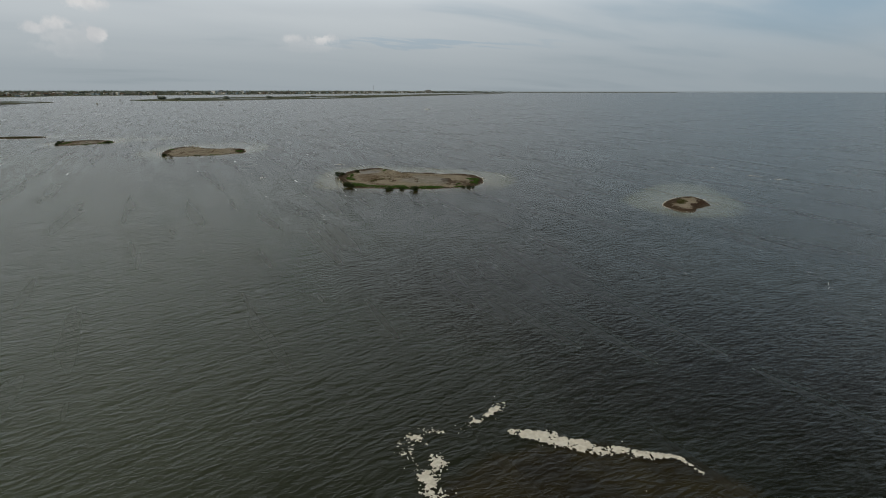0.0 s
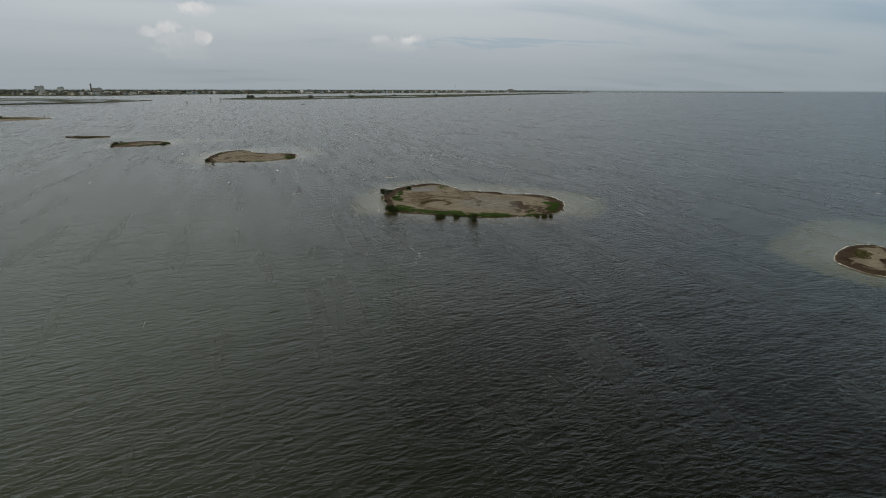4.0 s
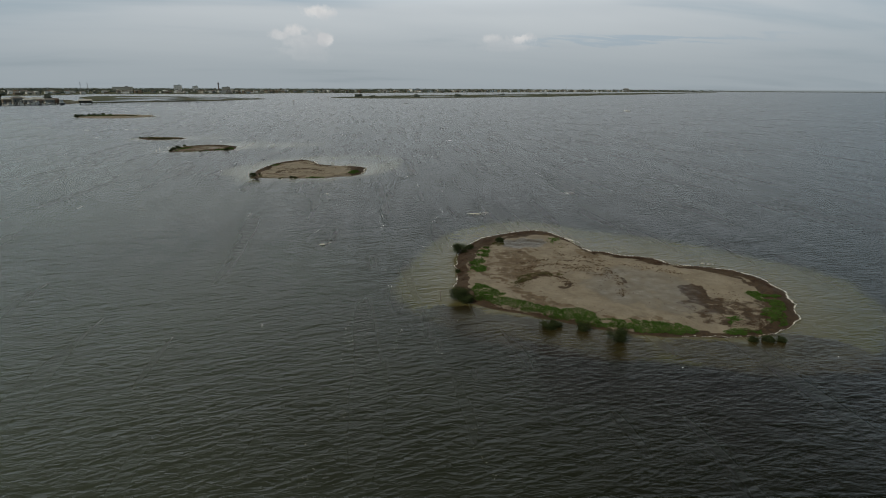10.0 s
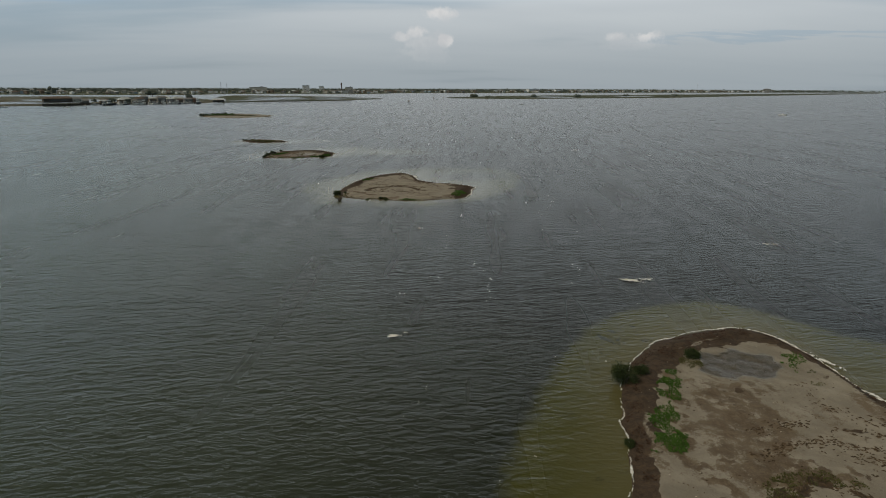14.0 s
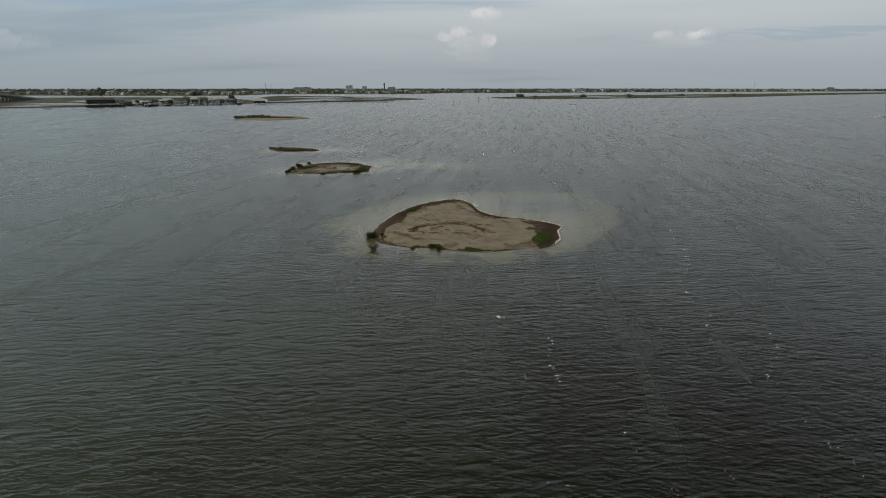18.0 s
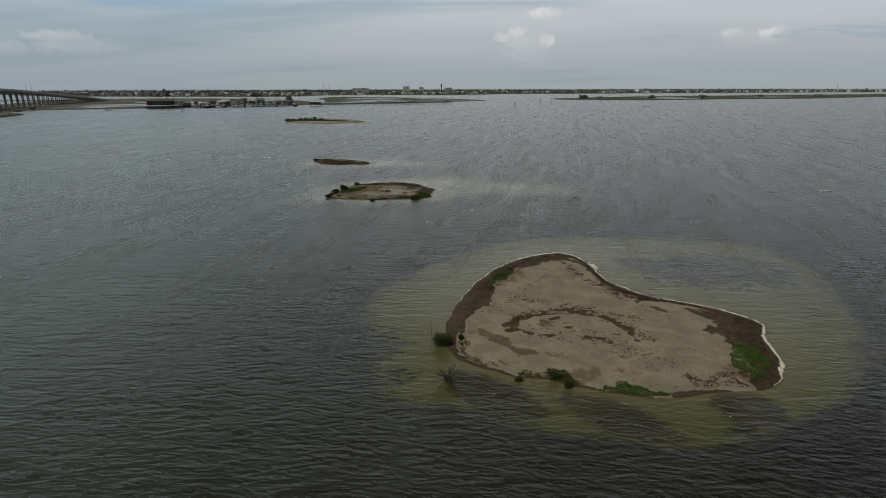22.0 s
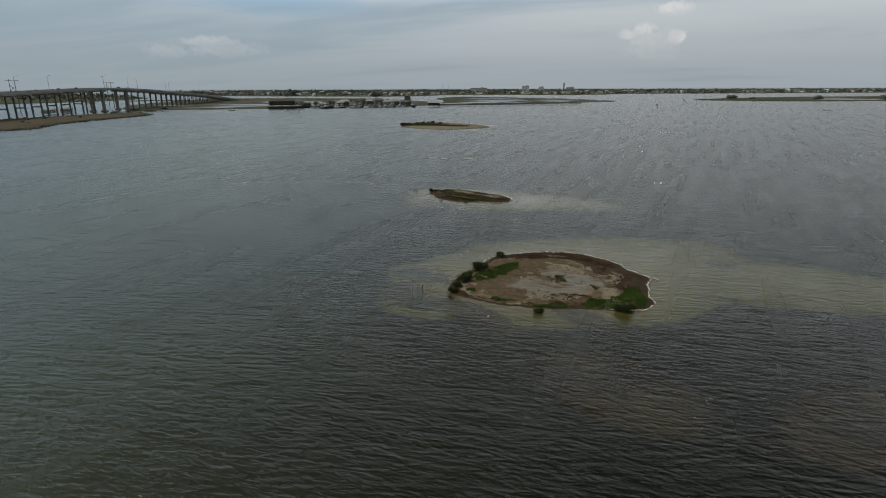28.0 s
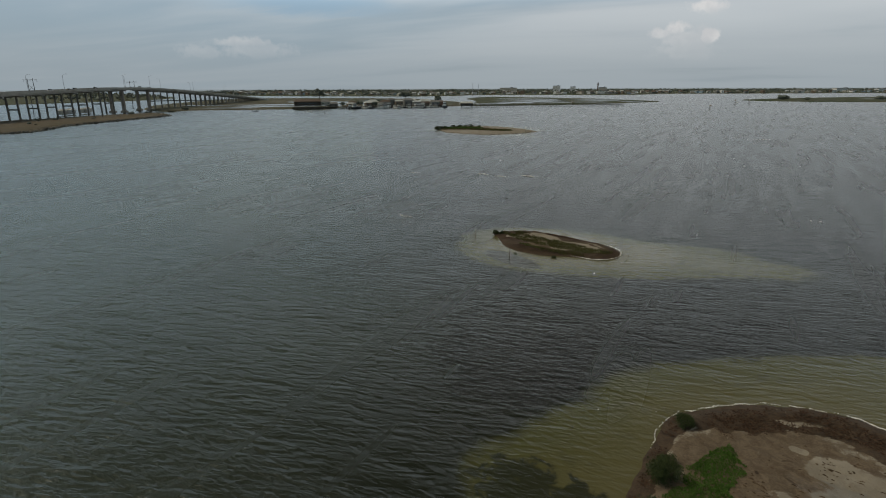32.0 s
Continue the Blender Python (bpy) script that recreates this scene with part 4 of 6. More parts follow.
foam_sheet("breaking_surf", "white surf breaking over a drowned mud bar", breaker, -4, 23, 18, 38, 0.045)
for cx, cy, a, b, t, k in ((-44.7, 137.3, 0.62, 0.42, 25, 0.92), (-44.3, 138.3, 0.5, 0.2, 60, 0.7), (-30.9, 162.2, 1.5, 0.55, 12, 0.95), (-29.9, 163.3, 1.3, 0.35, 25, 0.75), (-63.2, 169.5, 0.55, 0.34, 20, 0.95), (-18.1, 187.1, 1.7, 0.5, 20, 0.75), (76.3, 158.3, 3.0, 0.8, 15, 0.7), (79.3, 142.8, 2.2, 0.6, -20, 0.75), (82.6, 137.2, 2.0, 0.6, 10, 0.75), (-78, 287, 4, 0.9, 20, 0.66), (-174.6, 295, 3.0, 0.8, 20, 0.66),
                           (84.5, 137.6, 1.5, 0.5, 10, 0.8), (-216, 244.3, 1.6, 0.55, 20, 0.7), (-235, 290, 4.0, 1.1, 20, 0.75), (-244, 283.5, 2.5, 0.8, 20, 0.7), (-239, 284.5, 2.2, 0.7, 20, 0.7), (-256, 271, 3.0, 0.8, 25, 0.66), (-251, 430, 8, 2, 25, 0.65),
                           (-139.6, 237.0, 1.5, 0.25, -10, 0.72), (-91.6, 210.2, 1.9, 0.5, -50, 0.85), (-13.6, 151.0, 2.0, 0.35, -40, 0.75), (1.1, 144.1, 1.5, 0.3, -20, 0.7), (3.0, 145.7, 1.2, 0.3, 10, 0.7), (-70.0, 196.7, 1.1, 0.3, -60, 0.7)):
    foam_sheet("whitecap", "small white breaking wave over a submerged reef", lambda x, y: k * gauss(x, y, cx, cy, a, b, t), cx - 2.2 * a, cy - 2.2 * a, cx + 2.2 * a, cy + 2.2 * a, 0.07 if a < 3 else 0.2)


def surf_line(isl, table, label):
    """Torn foam where ripples run up the shore; table: angle in degrees and how wide the foam lies there, in metres."""
    deg, wide = np.array(table, float).T

    def field(x, y):
        th = np.arctan2(y - isl.c[1], x - isl.c[0])
        w = np.interp(np.degrees(th) % 360, deg % 360, wide, period=360)
        out = -isl.inland(x, y) + 0.5 * (fbm(x, y, 0.9, 3, isl.seed + 61) - 0.5)
        run = w * (0.35 + 1.5 * fbm(x, y, 0.7, 3, isl.seed + 60))
        f = np.exp(-(np.abs(out - 0.08) / np.maximum(0.5 * run + 0.03, 0.03)) ** 3)
        return np.where(w > 0.02, (0.66 + 0.4 * fbm(x, y, 0.5, 2, isl.seed + 62)) * f, 0.0)

    R = isl.radii.max() + 2.0
    foam_sheet("shore_foam", label, field, isl.c[0] - R, isl.c[1] - R, isl.c[0] + R, isl.c[1] + R, 0.055, 0.035)


SURF = "torn white foam line along the windward shore"
surf_line(ISLETS["a"], [(0, 0.0), (20, 0.16), (120, 0.22), (240, 0.2), (265, 0.0)], "thin torn foam line along the islet shore")
surf_line(ISLETS["b"], [(0, 0.16), (30, 0.18), (58, 0.28), (75, 0.2), (98, 0.42), (112, 0.32), (122, 0.16), (150, 0.10), (200, 0.10), (220, 0.0), (295, 0.0), (335, 0.14)], SURF)
surf_line(ISLETS["c"], [(0, 0.26), (30, 0.24), (60, 0.16), (100, 0.14), (122, 0.36), (140, 0.26), (150, 0.10), (200, 0.08), (215, 0.0), (344, 0.0), (356, 0.16)], SURF)
surf_line(ISLETS["d"], [(0, 0.2), (30, 0.18), (60, 0.14), (120, 0.10), (195, 0.07), (205, 0.0), (340, 0.0), (352, 0.16)], SURF)
surf_line(ISLETS["e"], [(0, 0.2), (20, 0.24), (45, 0.12), (60, 0.0), (330, 0.0), (345, 0.12)], "white foam at the islet's tip")


def foam_streaks():
    """Old foam drawn out by the wind into dotted threads over open water."""
    rng = np.random.default_rng(404)
    verts, faces = [], []
    lines = [((-48.6, 142.1), (-51.2, 151.7)), ((-46.1, 143.4), (-48.6, 152.5)), ((-41.2, 147.3), (-48.2, 159.7)), ((-40.3, 151.8), (-43.2, 159.5)), ((-35.3, 154.0), (-43.5, 180.6)), ((-22.6, 112.1), (-28.2, 124.6)), ((-25.5, 110.6), (-28.0, 116.0)), ((-27.1, 109.3), (-28.8, 113.2)), ((-31.8, 107.7), (-35.5, 113.7)), ((-20.2, 112.5), (-21.1, 116.1)),
             ((-26, 122), (-32, 131)), ((-32, 118), (-39, 132)), ((-17, 89), (-26, 103)), ((-15, 81), (-26, 111)), ((-10, 95), (-15, 105)), ((-54, 162), (-61, 170)), ((-119, 212), (-123, 218)), ((-47, 175), (-58, 212)), ((25, 111), (21, 138)), ((44, 52), (45, 93))]
    for a, b in lines:
        a, b = np.array(a, float), np.array(b, float)
        L = np.hypot(*(b - a))
        d = (b - a) / L
        s = rng.uniform(0, L, int(L * 3.0))
        s = s[fbm(s + a[0], s * 0 + a[1], 0.35, 3, 9) > 0.42]
        bend = 0.9 * np.sin(s * 0.31 + a[0]) + 0.35 * np.sin(s * 0.9 + a[1])
        off = bend + rng.normal(0, 0.12, len(s))
        px, py = a[0] + d[0] * s - d[1] * off, a[1] + d[1] * s + d[0] * off
        for x, y in zip(px, py):
            r, t = rng.uniform(0.007, 0.019) * (1 + 1.0 * (rng.uniform() < 0.08)), rng.uniform(0, 6.28)
            first = len(verts)
            for k in range(6):
                q = t + 1.0472 * k
                m = r * rng.uniform(0.5, 1.5)
                verts.append((x + m * 1.5 * math.cos(q), y + m * math.sin(q), 0.012))
            verts.append((x, y, 0.012 + r * 0.5))
            faces += [(first + k, first + (k + 1) % 6, first + 6) for k in range(6)]
    tagged(new("foam_streaks", mesh_data("foam_streaks", verts, faces, M_FOAM)), "dotted threads of old white foam on the water", "foam", kind="stuff")


foam_streaks()


# ---------- plants on the islets ----------
RNG = np.random.default_rng(7)


def blades(name, mat, x, y, z, size, rng, count=5, lean=1.15, wide=0.5, least=0.15):
    """Tufts of small fleshy leaves: each leaf a folded pair of faces, thrown out round its tuft."""
    n = len(x) * count
    px, py, pz, sz = (np.repeat(v, count) for v in (x, y, z, size))
    a, tilt = rng.uniform(0, 2 * np.pi, n), rng.uniform(least, lean, n)
    sz = sz * rng.uniform(0.6, 1.2, n)
    ux, uy, uz = np.cos(a) * np.sin(tilt), np.sin(a) * np.sin(tilt), np.cos(tilt)
    wx, wy = -np.sin(a) * sz * wide / 2, np.cos(a) * sz * wide / 2
    ox, oy = px + ux * sz * 0.15, py + uy * sz * 0.15
    V = np.empty((n, 5, 3))
    V[:, 0] = np.stack([ox, oy, pz - 0.02], 1)
    V[:, 1] = np.stack([ox + ux * sz * 0.55 + wx, oy + uy * sz * 0.55 + wy, pz + uz * sz * 0.6], 1)
    V[:, 2] = np.stack([ox + ux * sz, oy + uy * sz, pz + uz * sz * 0.85], 1)
    V[:, 3] = np.stack([ox + ux * sz * 0.55 - wx, oy + uy * sz * 0.55 - wy, pz + uz * sz * 0.6], 1)
    V[:, 4] = np.stack([ox + ux * sz * 0.5, oy + uy * sz * 0.5, pz + uz * sz * 0.45], 1)
    b = np.arange(n)[:, None] * 5
    F = np.concatenate([b + [0, 1, 4], b + [1, 2, 4], b + [2, 3, 4], b + [3, 0, 4]])
    return mesh_data(name, V.reshape(-1, 3).tolist(), F.tolist(), mat)


def mat_of_plants(isl, pts, width, label, mat=None, density=120, size=0.15, ragged=0.5, name="saltwort_mat"):
    """A low spreading mat along a line, with an uneven outline and gaps."""
    P = np.array(pts, float)
    if len(P) == 1:
        P = np.array([P[0] - (0.3, 0), P[0] + (0.3, 0)])
    seg = np.hypot(*(P[1:] - P[:-1]).T)
    n = int((seg.sum() + width) * width * 1.6 * density)
    s = RNG.uniform(-width * 0.5, seg.sum() + width * 0.5, n)
    cum = np.r_[0, np.cumsum(seg)]
    k = np.clip(np.searchsorted(cum, s) - 1, 0, len(seg) - 1)
    f = ((s - cum[k]) / seg[k])[:, None]
    base = P[k] + f * (P[k + 1] - P[k])
    d = (P[k + 1] - P[k]) / seg[k][:, None]
    off = RNG.normal(0, 0.42, n) * width
    x, y = base[:, 0] - d[:, 1] * off, base[:, 1] + d[:, 0] * off
    edge = np.abs(off) / width + np.maximum(0, np.maximum(-s, s - seg.sum())) / width
    keep = (edge + ragged * (fbm(x, y, 0.9, 3, isl.seed + 80) - 0.5) * 2 < 0.62) & (isl.inland(x, y) > 0.25)
    x, y = x[keep], y[keep]
    if not len(x):
        return
    lush = fbm(x, y, 1.5, 3, isl.seed + 81)
    me = blades(name, mat or M_SALTWORT, x, y, isl.height(x, y), size * (0.55 + 0.9 * lush), RNG)
    tagged(new(name, me), label, "plants", kind="stuff")


def patch_of_plants(isl, outline, label, mat=None, density=270, size=0.085, thin=0.30, name="saltwort_mat"):
    """A low spreading mat inside a plan outline, with ragged edges and thin places."""
    P = np.array(outline, float)
    lo, hi = P.min(0) - 0.6, P.max(0) + 0.6
    n = int(np.prod(hi - lo) * density)
    x, y = RNG.uniform(lo[0], hi[0], n), RNG.uniform(lo[1], hi[1], n)
    wx, wy = ((fbm(x, y, 0.9, 4, isl.seed + k) - 0.5) * 1.7 for k in (82, 83))
    keep = inside(P, x + wx, y + wy) & (fbm(x, y, 1.1, 4, isl.seed + 84) > thin) & (isl.inland(x, y) > 0.15)
    x, y = x[keep], y[keep]
    lush = fbm(x, y, 1.3, 3, isl.seed + 81)
    me = blades(name, mat or M_SALTWORT, x, y, isl.height(x, y), size * (0.45 + 1.1 * lush), RNG)
    tagged(new(name, me), label, "plants", kind="stuff")


B, C, D, E_, F_ = (ISLETS[k] for k in "bcdef")
GREEN, DRY = "bright green saltwort mat spreading over muddy ground", "sparse olive and straw coloured saltwort tufts on mud"
patch_of_plants(B, [(-21.0, 129.0), (-20.1, 129.1), (-18.7, 127.9), (-17.2, 126.8), (-16.3, 125.9), (-14.9, 125.9), (-13.6, 125.3), (-11.7, 124.8), (-12.5, 123.5), (-14.5, 123.6), (-16.7, 124.2), (-19.0, 124.5), (-20.2, 125.6), (-21.0, 126.9)], GREEN, thin=0.26)
patch_of_plants(B, [(-11.9, 124.9), (-9.7, 125.5), (-7.8, 124.2), (-6.7, 123.8), (-5.5, 124.5), (-3.4, 124.8), (-1.0, 125.0), (0.4, 124.4), (0.2, 123.5), (-2.3, 123.1), (-4.6, 122.7), (-7.0, 122.5), (-9.4, 122.5), (-12.3, 123.4)], GREEN, thin=0.30)
patch_of_plants(B, [(-23.8, 135.8), (-23.2, 136.7), (-23.0, 138.4), (-22.3, 136.6), (-21.5, 133.0), (-22.0, 132.1), (-22.9, 133.0)], GREEN)
patch_of_plants(B, [(-24.1, 139.4), (-24.0, 141.3), (-23.4, 143.2), (-22.6, 141.4), (-22.5, 138.6), (-23.5, 137.9)], GREEN, thin=0.44)
patch_of_plants(B, [(-23.8, 144.9), (-22.4, 147.0), (-21.9, 145.3), (-22.6, 143.3)], DRY, M_DRYWORT, 130, thin=0.36)
patch_of_plants(B, [(-16.8, 150.2), (-15.5, 150.9), (-15.1, 149.2), (-15.7, 147.7)], GREEN, None, 150, thin=0.42)
patch_of_plants(B, [(-15.4, 147.7), (-14.7, 148.5), (-14.0, 145.9), (-14.8, 145.3)], DRY, M_DRYWORT, 90, thin=0.5)
patch_of_plants(B, [(6.6, 136.8), (8.3, 135.4), (8.6, 132.8), (7.9, 127.7), (6.7, 127.9), (5.8, 128.6), (6.4, 131.2), (7.2, 133.2), (6.2, 134.9)], GREEN)
patch_of_plants(B, [(3.0, 127.9), (4.0, 128.9), (4.6, 128.1), (3.6, 126.8)], GREEN)
patch_of_plants(B, [(2.5, 125.2), (4.8, 126.5), (5.9, 126.3), (4.3, 124.9), (2.7, 124.3)], GREEN, thin=0.36)
patch_of_plants(B, [(-17.6, 130.1), (-16.9, 133.1), (-15.3, 135.3), (-13.4, 135.9), (-12.4, 134.7), (-14.2, 134.4), (-15.6, 133.1), (-16.2, 130.7)], DRY, M_DRYWORT, 110, thin=0.42)
patch_of_plants(C, [(-73.9, 198.7), (-72.9, 198.8), (-71.8, 198.4), (-70.8, 197.0), (-70.2, 195.7), (-70.4, 193.9), (-71.1, 193.1), (-72.0, 193.9), (-72.9, 195.4)], GREEN)
patch_of_plants(C, [(-98.0, 198.3), (-98.2, 200.8), (-97.4, 201.8), (-96.6, 199.7), (-96.8, 197.7)], GREEN, None, 190, thin=0.36)
patch_of_plants(C, [(-78.4, 184.8), (-77.9, 186.0), (-76.7, 187.0), (-75.4, 187.7), (-74.2, 187.6), (-74.6, 186.3), (-76.1, 185.0), (-77.1, 184.3), (-78.1, 184.2)], GREEN, thin=0.26)
patch_of_plants(C, [(-84.3, 183.0), (-83.5, 183.9), (-82.6, 184.5), (-82.4, 182.9), (-83.2, 182.1)], DRY, M_DRYWORT, 190, thin=0.30)
patch_of_plants(C, [(-82.8, 184.6), (-82.3, 185.6), (-81.4, 185.5), (-80.0, 184.3), (-80.4, 183.1), (-81.6, 183.6)], DRY, M_DRYWORT, 220, 0.11, 0.26)
patch_of_plants(C, [(-91.1, 183.5), (-90.7, 184.7), (-89.4, 183.3), (-88.2, 183.0), (-86.2, 183.1), (-86.7, 182.1), (-88.5, 182.1)], DRY, M_DRYWORT, 110, thin=0.46)
patch_of_plants(D, [(-152.1, 221.4), (-152.6, 223.3), (-153.0, 225.2), (-153.3, 227.3), (-152.8, 228.9), (-151.5, 227.6), (-150.7, 225.4), (-150.1, 224.0), (-150.3, 222.6), (-150.6, 221.5), (-150.5, 220.2)], GREEN, thin=0.24)
patch_of_plants(D, [(-150.0, 217.7), (-149.1, 218.8), (-148.3, 217.9), (-149.0, 217.3)], GREEN, thin=0.36)
patch_of_plants(D, [(-139.0, 231.9), (-137.8, 231.4), (-136.9, 230.7), (-136.0, 229.7), (-135.5, 228.7), (-135.8, 227.1), (-136.5, 225.8), (-138.1, 224.7), (-138.9, 224.1), (-139.5, 224.8), (-139.6, 226.3), (-138.6, 227.4), (-138.5, 229.1), (-139.0, 230.7)], GREEN, thin=0.22)
patch_of_plants(D, [(-143.9, 219.8), (-142.3, 221.6), (-141.1, 222.9), (-140.1, 223.5), (-139.9, 222.4), (-140.8, 221.0), (-141.8, 220.0), (-142.9, 219.3)], GREEN, None, 200, thin=0.36)
patch_of_plants(D, [(-146.1, 218.5), (-145.4, 219.3), (-144.4, 219.6), (-144.4, 218.8), (-145.3, 218.2)], GREEN, thin=0.36)
patch_of_plants(D, [(-146.5, 228.8), (-145.7, 229.4), (-144.5, 228.1), (-144.7, 227.1)], DRY, M_DRYWORT, 130, thin=0.40)
patch_of_plants(D, [(-141.9, 229.0), (-141.2, 230.2), (-140.5, 229.0), (-141.1, 228.1)], DRY, M_DRYWORT, 130, thin=0.40)
mat_of_plants(E_, [(-196.0, 251.5), (-191.0, 251.8), (-186.0, 253.0), (-182.5, 253.8)], 1.8, "olive and brown low plants covering the narrow islet", M_DRYWORT, 40, 0.16)
mat_of_plants(E_, [(-191.5, 248.2), (-187.5, 248.7), (-183.5, 250.6)], 1.1, "olive and brown low plants covering the narrow islet", M_DRYWORT, 45, 0.16)
mat_of_plants(E_, [(-197, 250.2), (-193.0, 250.0), (-188.0, 250.9), (-184, 252.2)], 1.3, "olive and brown low plants covering the narrow islet", M_DRYWORT, 40, 0.15)
mat_of_plants(ISLETS["a"], [(45.8, 106.5), (47.4, 109.0)], 1.7, DRY, M_DRYWORT, 40, 0.16)
mat_of_plants(F_, [(-374, 361), (-372, 370), (-366, 375)], 9.0, "long green salt grass over the far islet", M_SALTWORT, 7.0, 0.4)
mat_of_plants(F_, [(-368, 360), (-362, 368), (-352, 373), (-344, 377)], 8.0, DRY, M_DRYWORT, 9.0, 0.36)


def wrack_rolls(isl, arcs, label):
    """Loose seagrass heaped along the shore: many flat dark strands lying on the bank."""
    xs, ys = [], []
    for a0, a1, depth in arcs:
        n = int(abs(a1 - a0) * isl.radii.mean() * radians(1) * depth * 22)
        th = np.radians(RNG.uniform(a0, a1, n))
        r = isl.shore(th) - RNG.uniform(0.15, 1.0, n) ** 0.8 * depth
        xs.append(isl.c[0] + r * np.cos(th))
        ys.append(isl.c[1] + r * np.sin(th))
    x, y = np.concatenate(xs), np.concatenate(ys)
    keep = fbm(x, y, 0.8, 3, isl.seed + 90) > 0.42
    x, y = x[keep], y[keep]
    me = blades("seagrass_wrack", M_WRACK, x, y, isl.height(x, y), 0.10 + 0.16 * fbm(x, y, 2, 2, 8), RNG, 3, 1.52, 0.5, 1.2)
    tagged(new("seagrass_wrack", me), label, "wrack", kind="stuff")


wrack_rolls(B, [(-40, 150, 2.2), (150, 300, 1.1)], "brown seagrass wrack heaped along the shore")
wrack_rolls(C, [(-30, 200, 2.3)], "brown seagrass wrack heaped along the shore")
wrack_rolls(D, [(-50, 170, 3.4), (170, 300, 1.0)], "brown seagrass wrack heaped along the shore")
wrack_rolls(E_, [(0, 360, 1.6)], "brown seagrass wrack heaped along the shore")
wrack_rolls(ISLETS["a"], [(0, 360, 2.6)], "brown seagrass wrack heaped over the islet")


def scatter_bits(isl, n, size, mat, name, label, inner=1.5, seed=0, lo=0.0):
    """Small angular bits lying on the flats."""
    rng = np.random.default_rng(seed)
    th, q = rng.uniform(0, 2 * np.pi, n), np.sqrt(rng.uniform(0.02, 1, n))
    r = q * np.maximum(isl.shore(th) - inner, 0.5)
    x, y = isl.c[0] + r * np.cos(th), isl.c[1] + r * np.sin(th)
    keep = fbm(x, y, 0.5, 3, isl.seed + seed) > lo
    x, y = x[keep], y[keep]
    z = isl.height(x, y)
    m = len(x)
    a = rng.uniform(0, 2 * np.pi, m)
    lx, ly, h = size * rng.uniform(0.5, 1.6, m), size * rng.uniform(0.3, 0.8, m), size * rng.uniform(0.15, 0.5, m)
    V = np.empty((m, 5, 3))
    for i, (u, v) in enumerate(((-1, -1), (1, -0.8), (0.8, 1), (-0.9, 0.9))):
        V[:, i] = np.stack([x + (u * lx * np.cos(a) - v * ly * np.sin(a)) / 2, y + (u * lx * np.sin(a) + v * ly * np.cos(a)) / 2, z - 0.01], 1)
    V[:, 4] = np.stack([x, y, z + h], 1)
    b = np.arange(m)[:, None] * 5
    Fc = np.concatenate([b + [0, 1, 4], b + [1, 2, 4], b + [2, 3, 4], b + [3, 0, 4]])
    tagged(new(name, mesh_data(name, V.reshape(-1, 3).tolist(), Fc.tolist(), mat)), label, "debris", kind="stuff")


for isl, n in ((B, 520), (C, 520), (D, 120), (E_, 160), (ISLETS["a"], 90)):
    scatter_bits(isl, n // 4, 0.07, M_SHELL, "shell_rubble", "pale bits of shell strewn over the flats", 0.6, 101)
    scatter_bits(isl, n * 2, 0.12, M_SCRAP, "wrack_scraps", "dark scraps of dried seagrass strewn over the flats", 1.2, 131, 0.585)


def scrap_arc(isl, pts, spread, n, seed, label):
    """Torn strands of dried seagrass lying along an old tide line."""
    rng = np.random.default_rng(seed)
    P = np.array(pts, float)
    seg = np.hypot(*(P[1:] - P[:-1]).T)
    cum = np.r_[0, np.cumsum(seg)]
    s = rng.uniform(0, cum[-1], n)
    k = np.clip(np.searchsorted(cum, s) - 1, 0, len(seg) - 1)
    d = (P[k + 1] - P[k]) / seg[k][:, None]
    c = P[k] + d * (s - cum[k])[:, None] + rng.normal(0, spread, (n, 2))
    ok = (fbm(c[:, 0], c[:, 1], 0.9, 3, seed) > 0.44) & (isl.inland(c[:, 0], c[:, 1]) > 0.8)
    c, d = c[ok], d[ok]
    m = len(c)
    a = np.arctan2(d[:, 1], d[:, 0]) + rng.normal(0, 0.45, m)
    lx, ly, z = rng.uniform(0.05, 0.24, m), rng.uniform(0.025, 0.07, m), isl.height(c[:, 0], c[:, 1])
    V = np.empty((m, 7, 3))
    for i in range(6):
        q = 1.0472 * i
        u, v = np.cos(q) * lx * rng.uniform(0.6, 1.2, m), np.sin(q) * ly * rng.uniform(0.5, 1.4, m)
        V[:, i] = np.stack([c[:, 0] + u * np.cos(a) - v * np.sin(a), c[:, 1] + u * np.sin(a) + v * np.cos(a), z - 0.012], 1)
    V[:, 6] = np.stack([c[:, 0], c[:, 1], z + rng.uniform(0.03, 0.07, m)], 1)
    b = np.arange(m)[:, None] * 7
    Fc = np.concatenate([b + [i, (i + 1) % 6, 6] for i in range(6)])
    tagged(new("wrack_scraps", mesh_data("wrack_scraps", V.reshape(-1, 3).tolist(), Fc.tolist(), M_SCRAP)), label, "debris", kind="stuff")


TIDE = "torn dark seagrass scraps along an old tide line"
scrap_arc(C, [(-89.7, 189.2), (-89.6, 192.0), (-88.6, 194.5), (-87.1, 196.0), (-85.1, 196.9), (-81.9, 195.9), (-78.0, 194.4)], 0.40, 620, 501, TIDE)
scrap_arc(C, [(-91.6, 195.4), (-89.0, 196.5), (-86.5, 197.2), (-81, 198)], 0.35, 300, 502, TIDE)
scrap_arc(C, [(-93.2, 191.0), (-92.5, 194.0), (-93.5, 199.0), (-94.0, 204.0)], 0.6, 130, 503, TIDE)
scrap_arc(C, [(-88, 189), (-85, 191), (-81, 192.5), (-76, 191)], 1.2, 330, 504, TIDE)
scrap_arc(C, [(-94.6, 208.0), (-90.8, 205.0), (-87.3, 202.8), (-79, 200.6)], 0.45, 330, 505, TIDE)
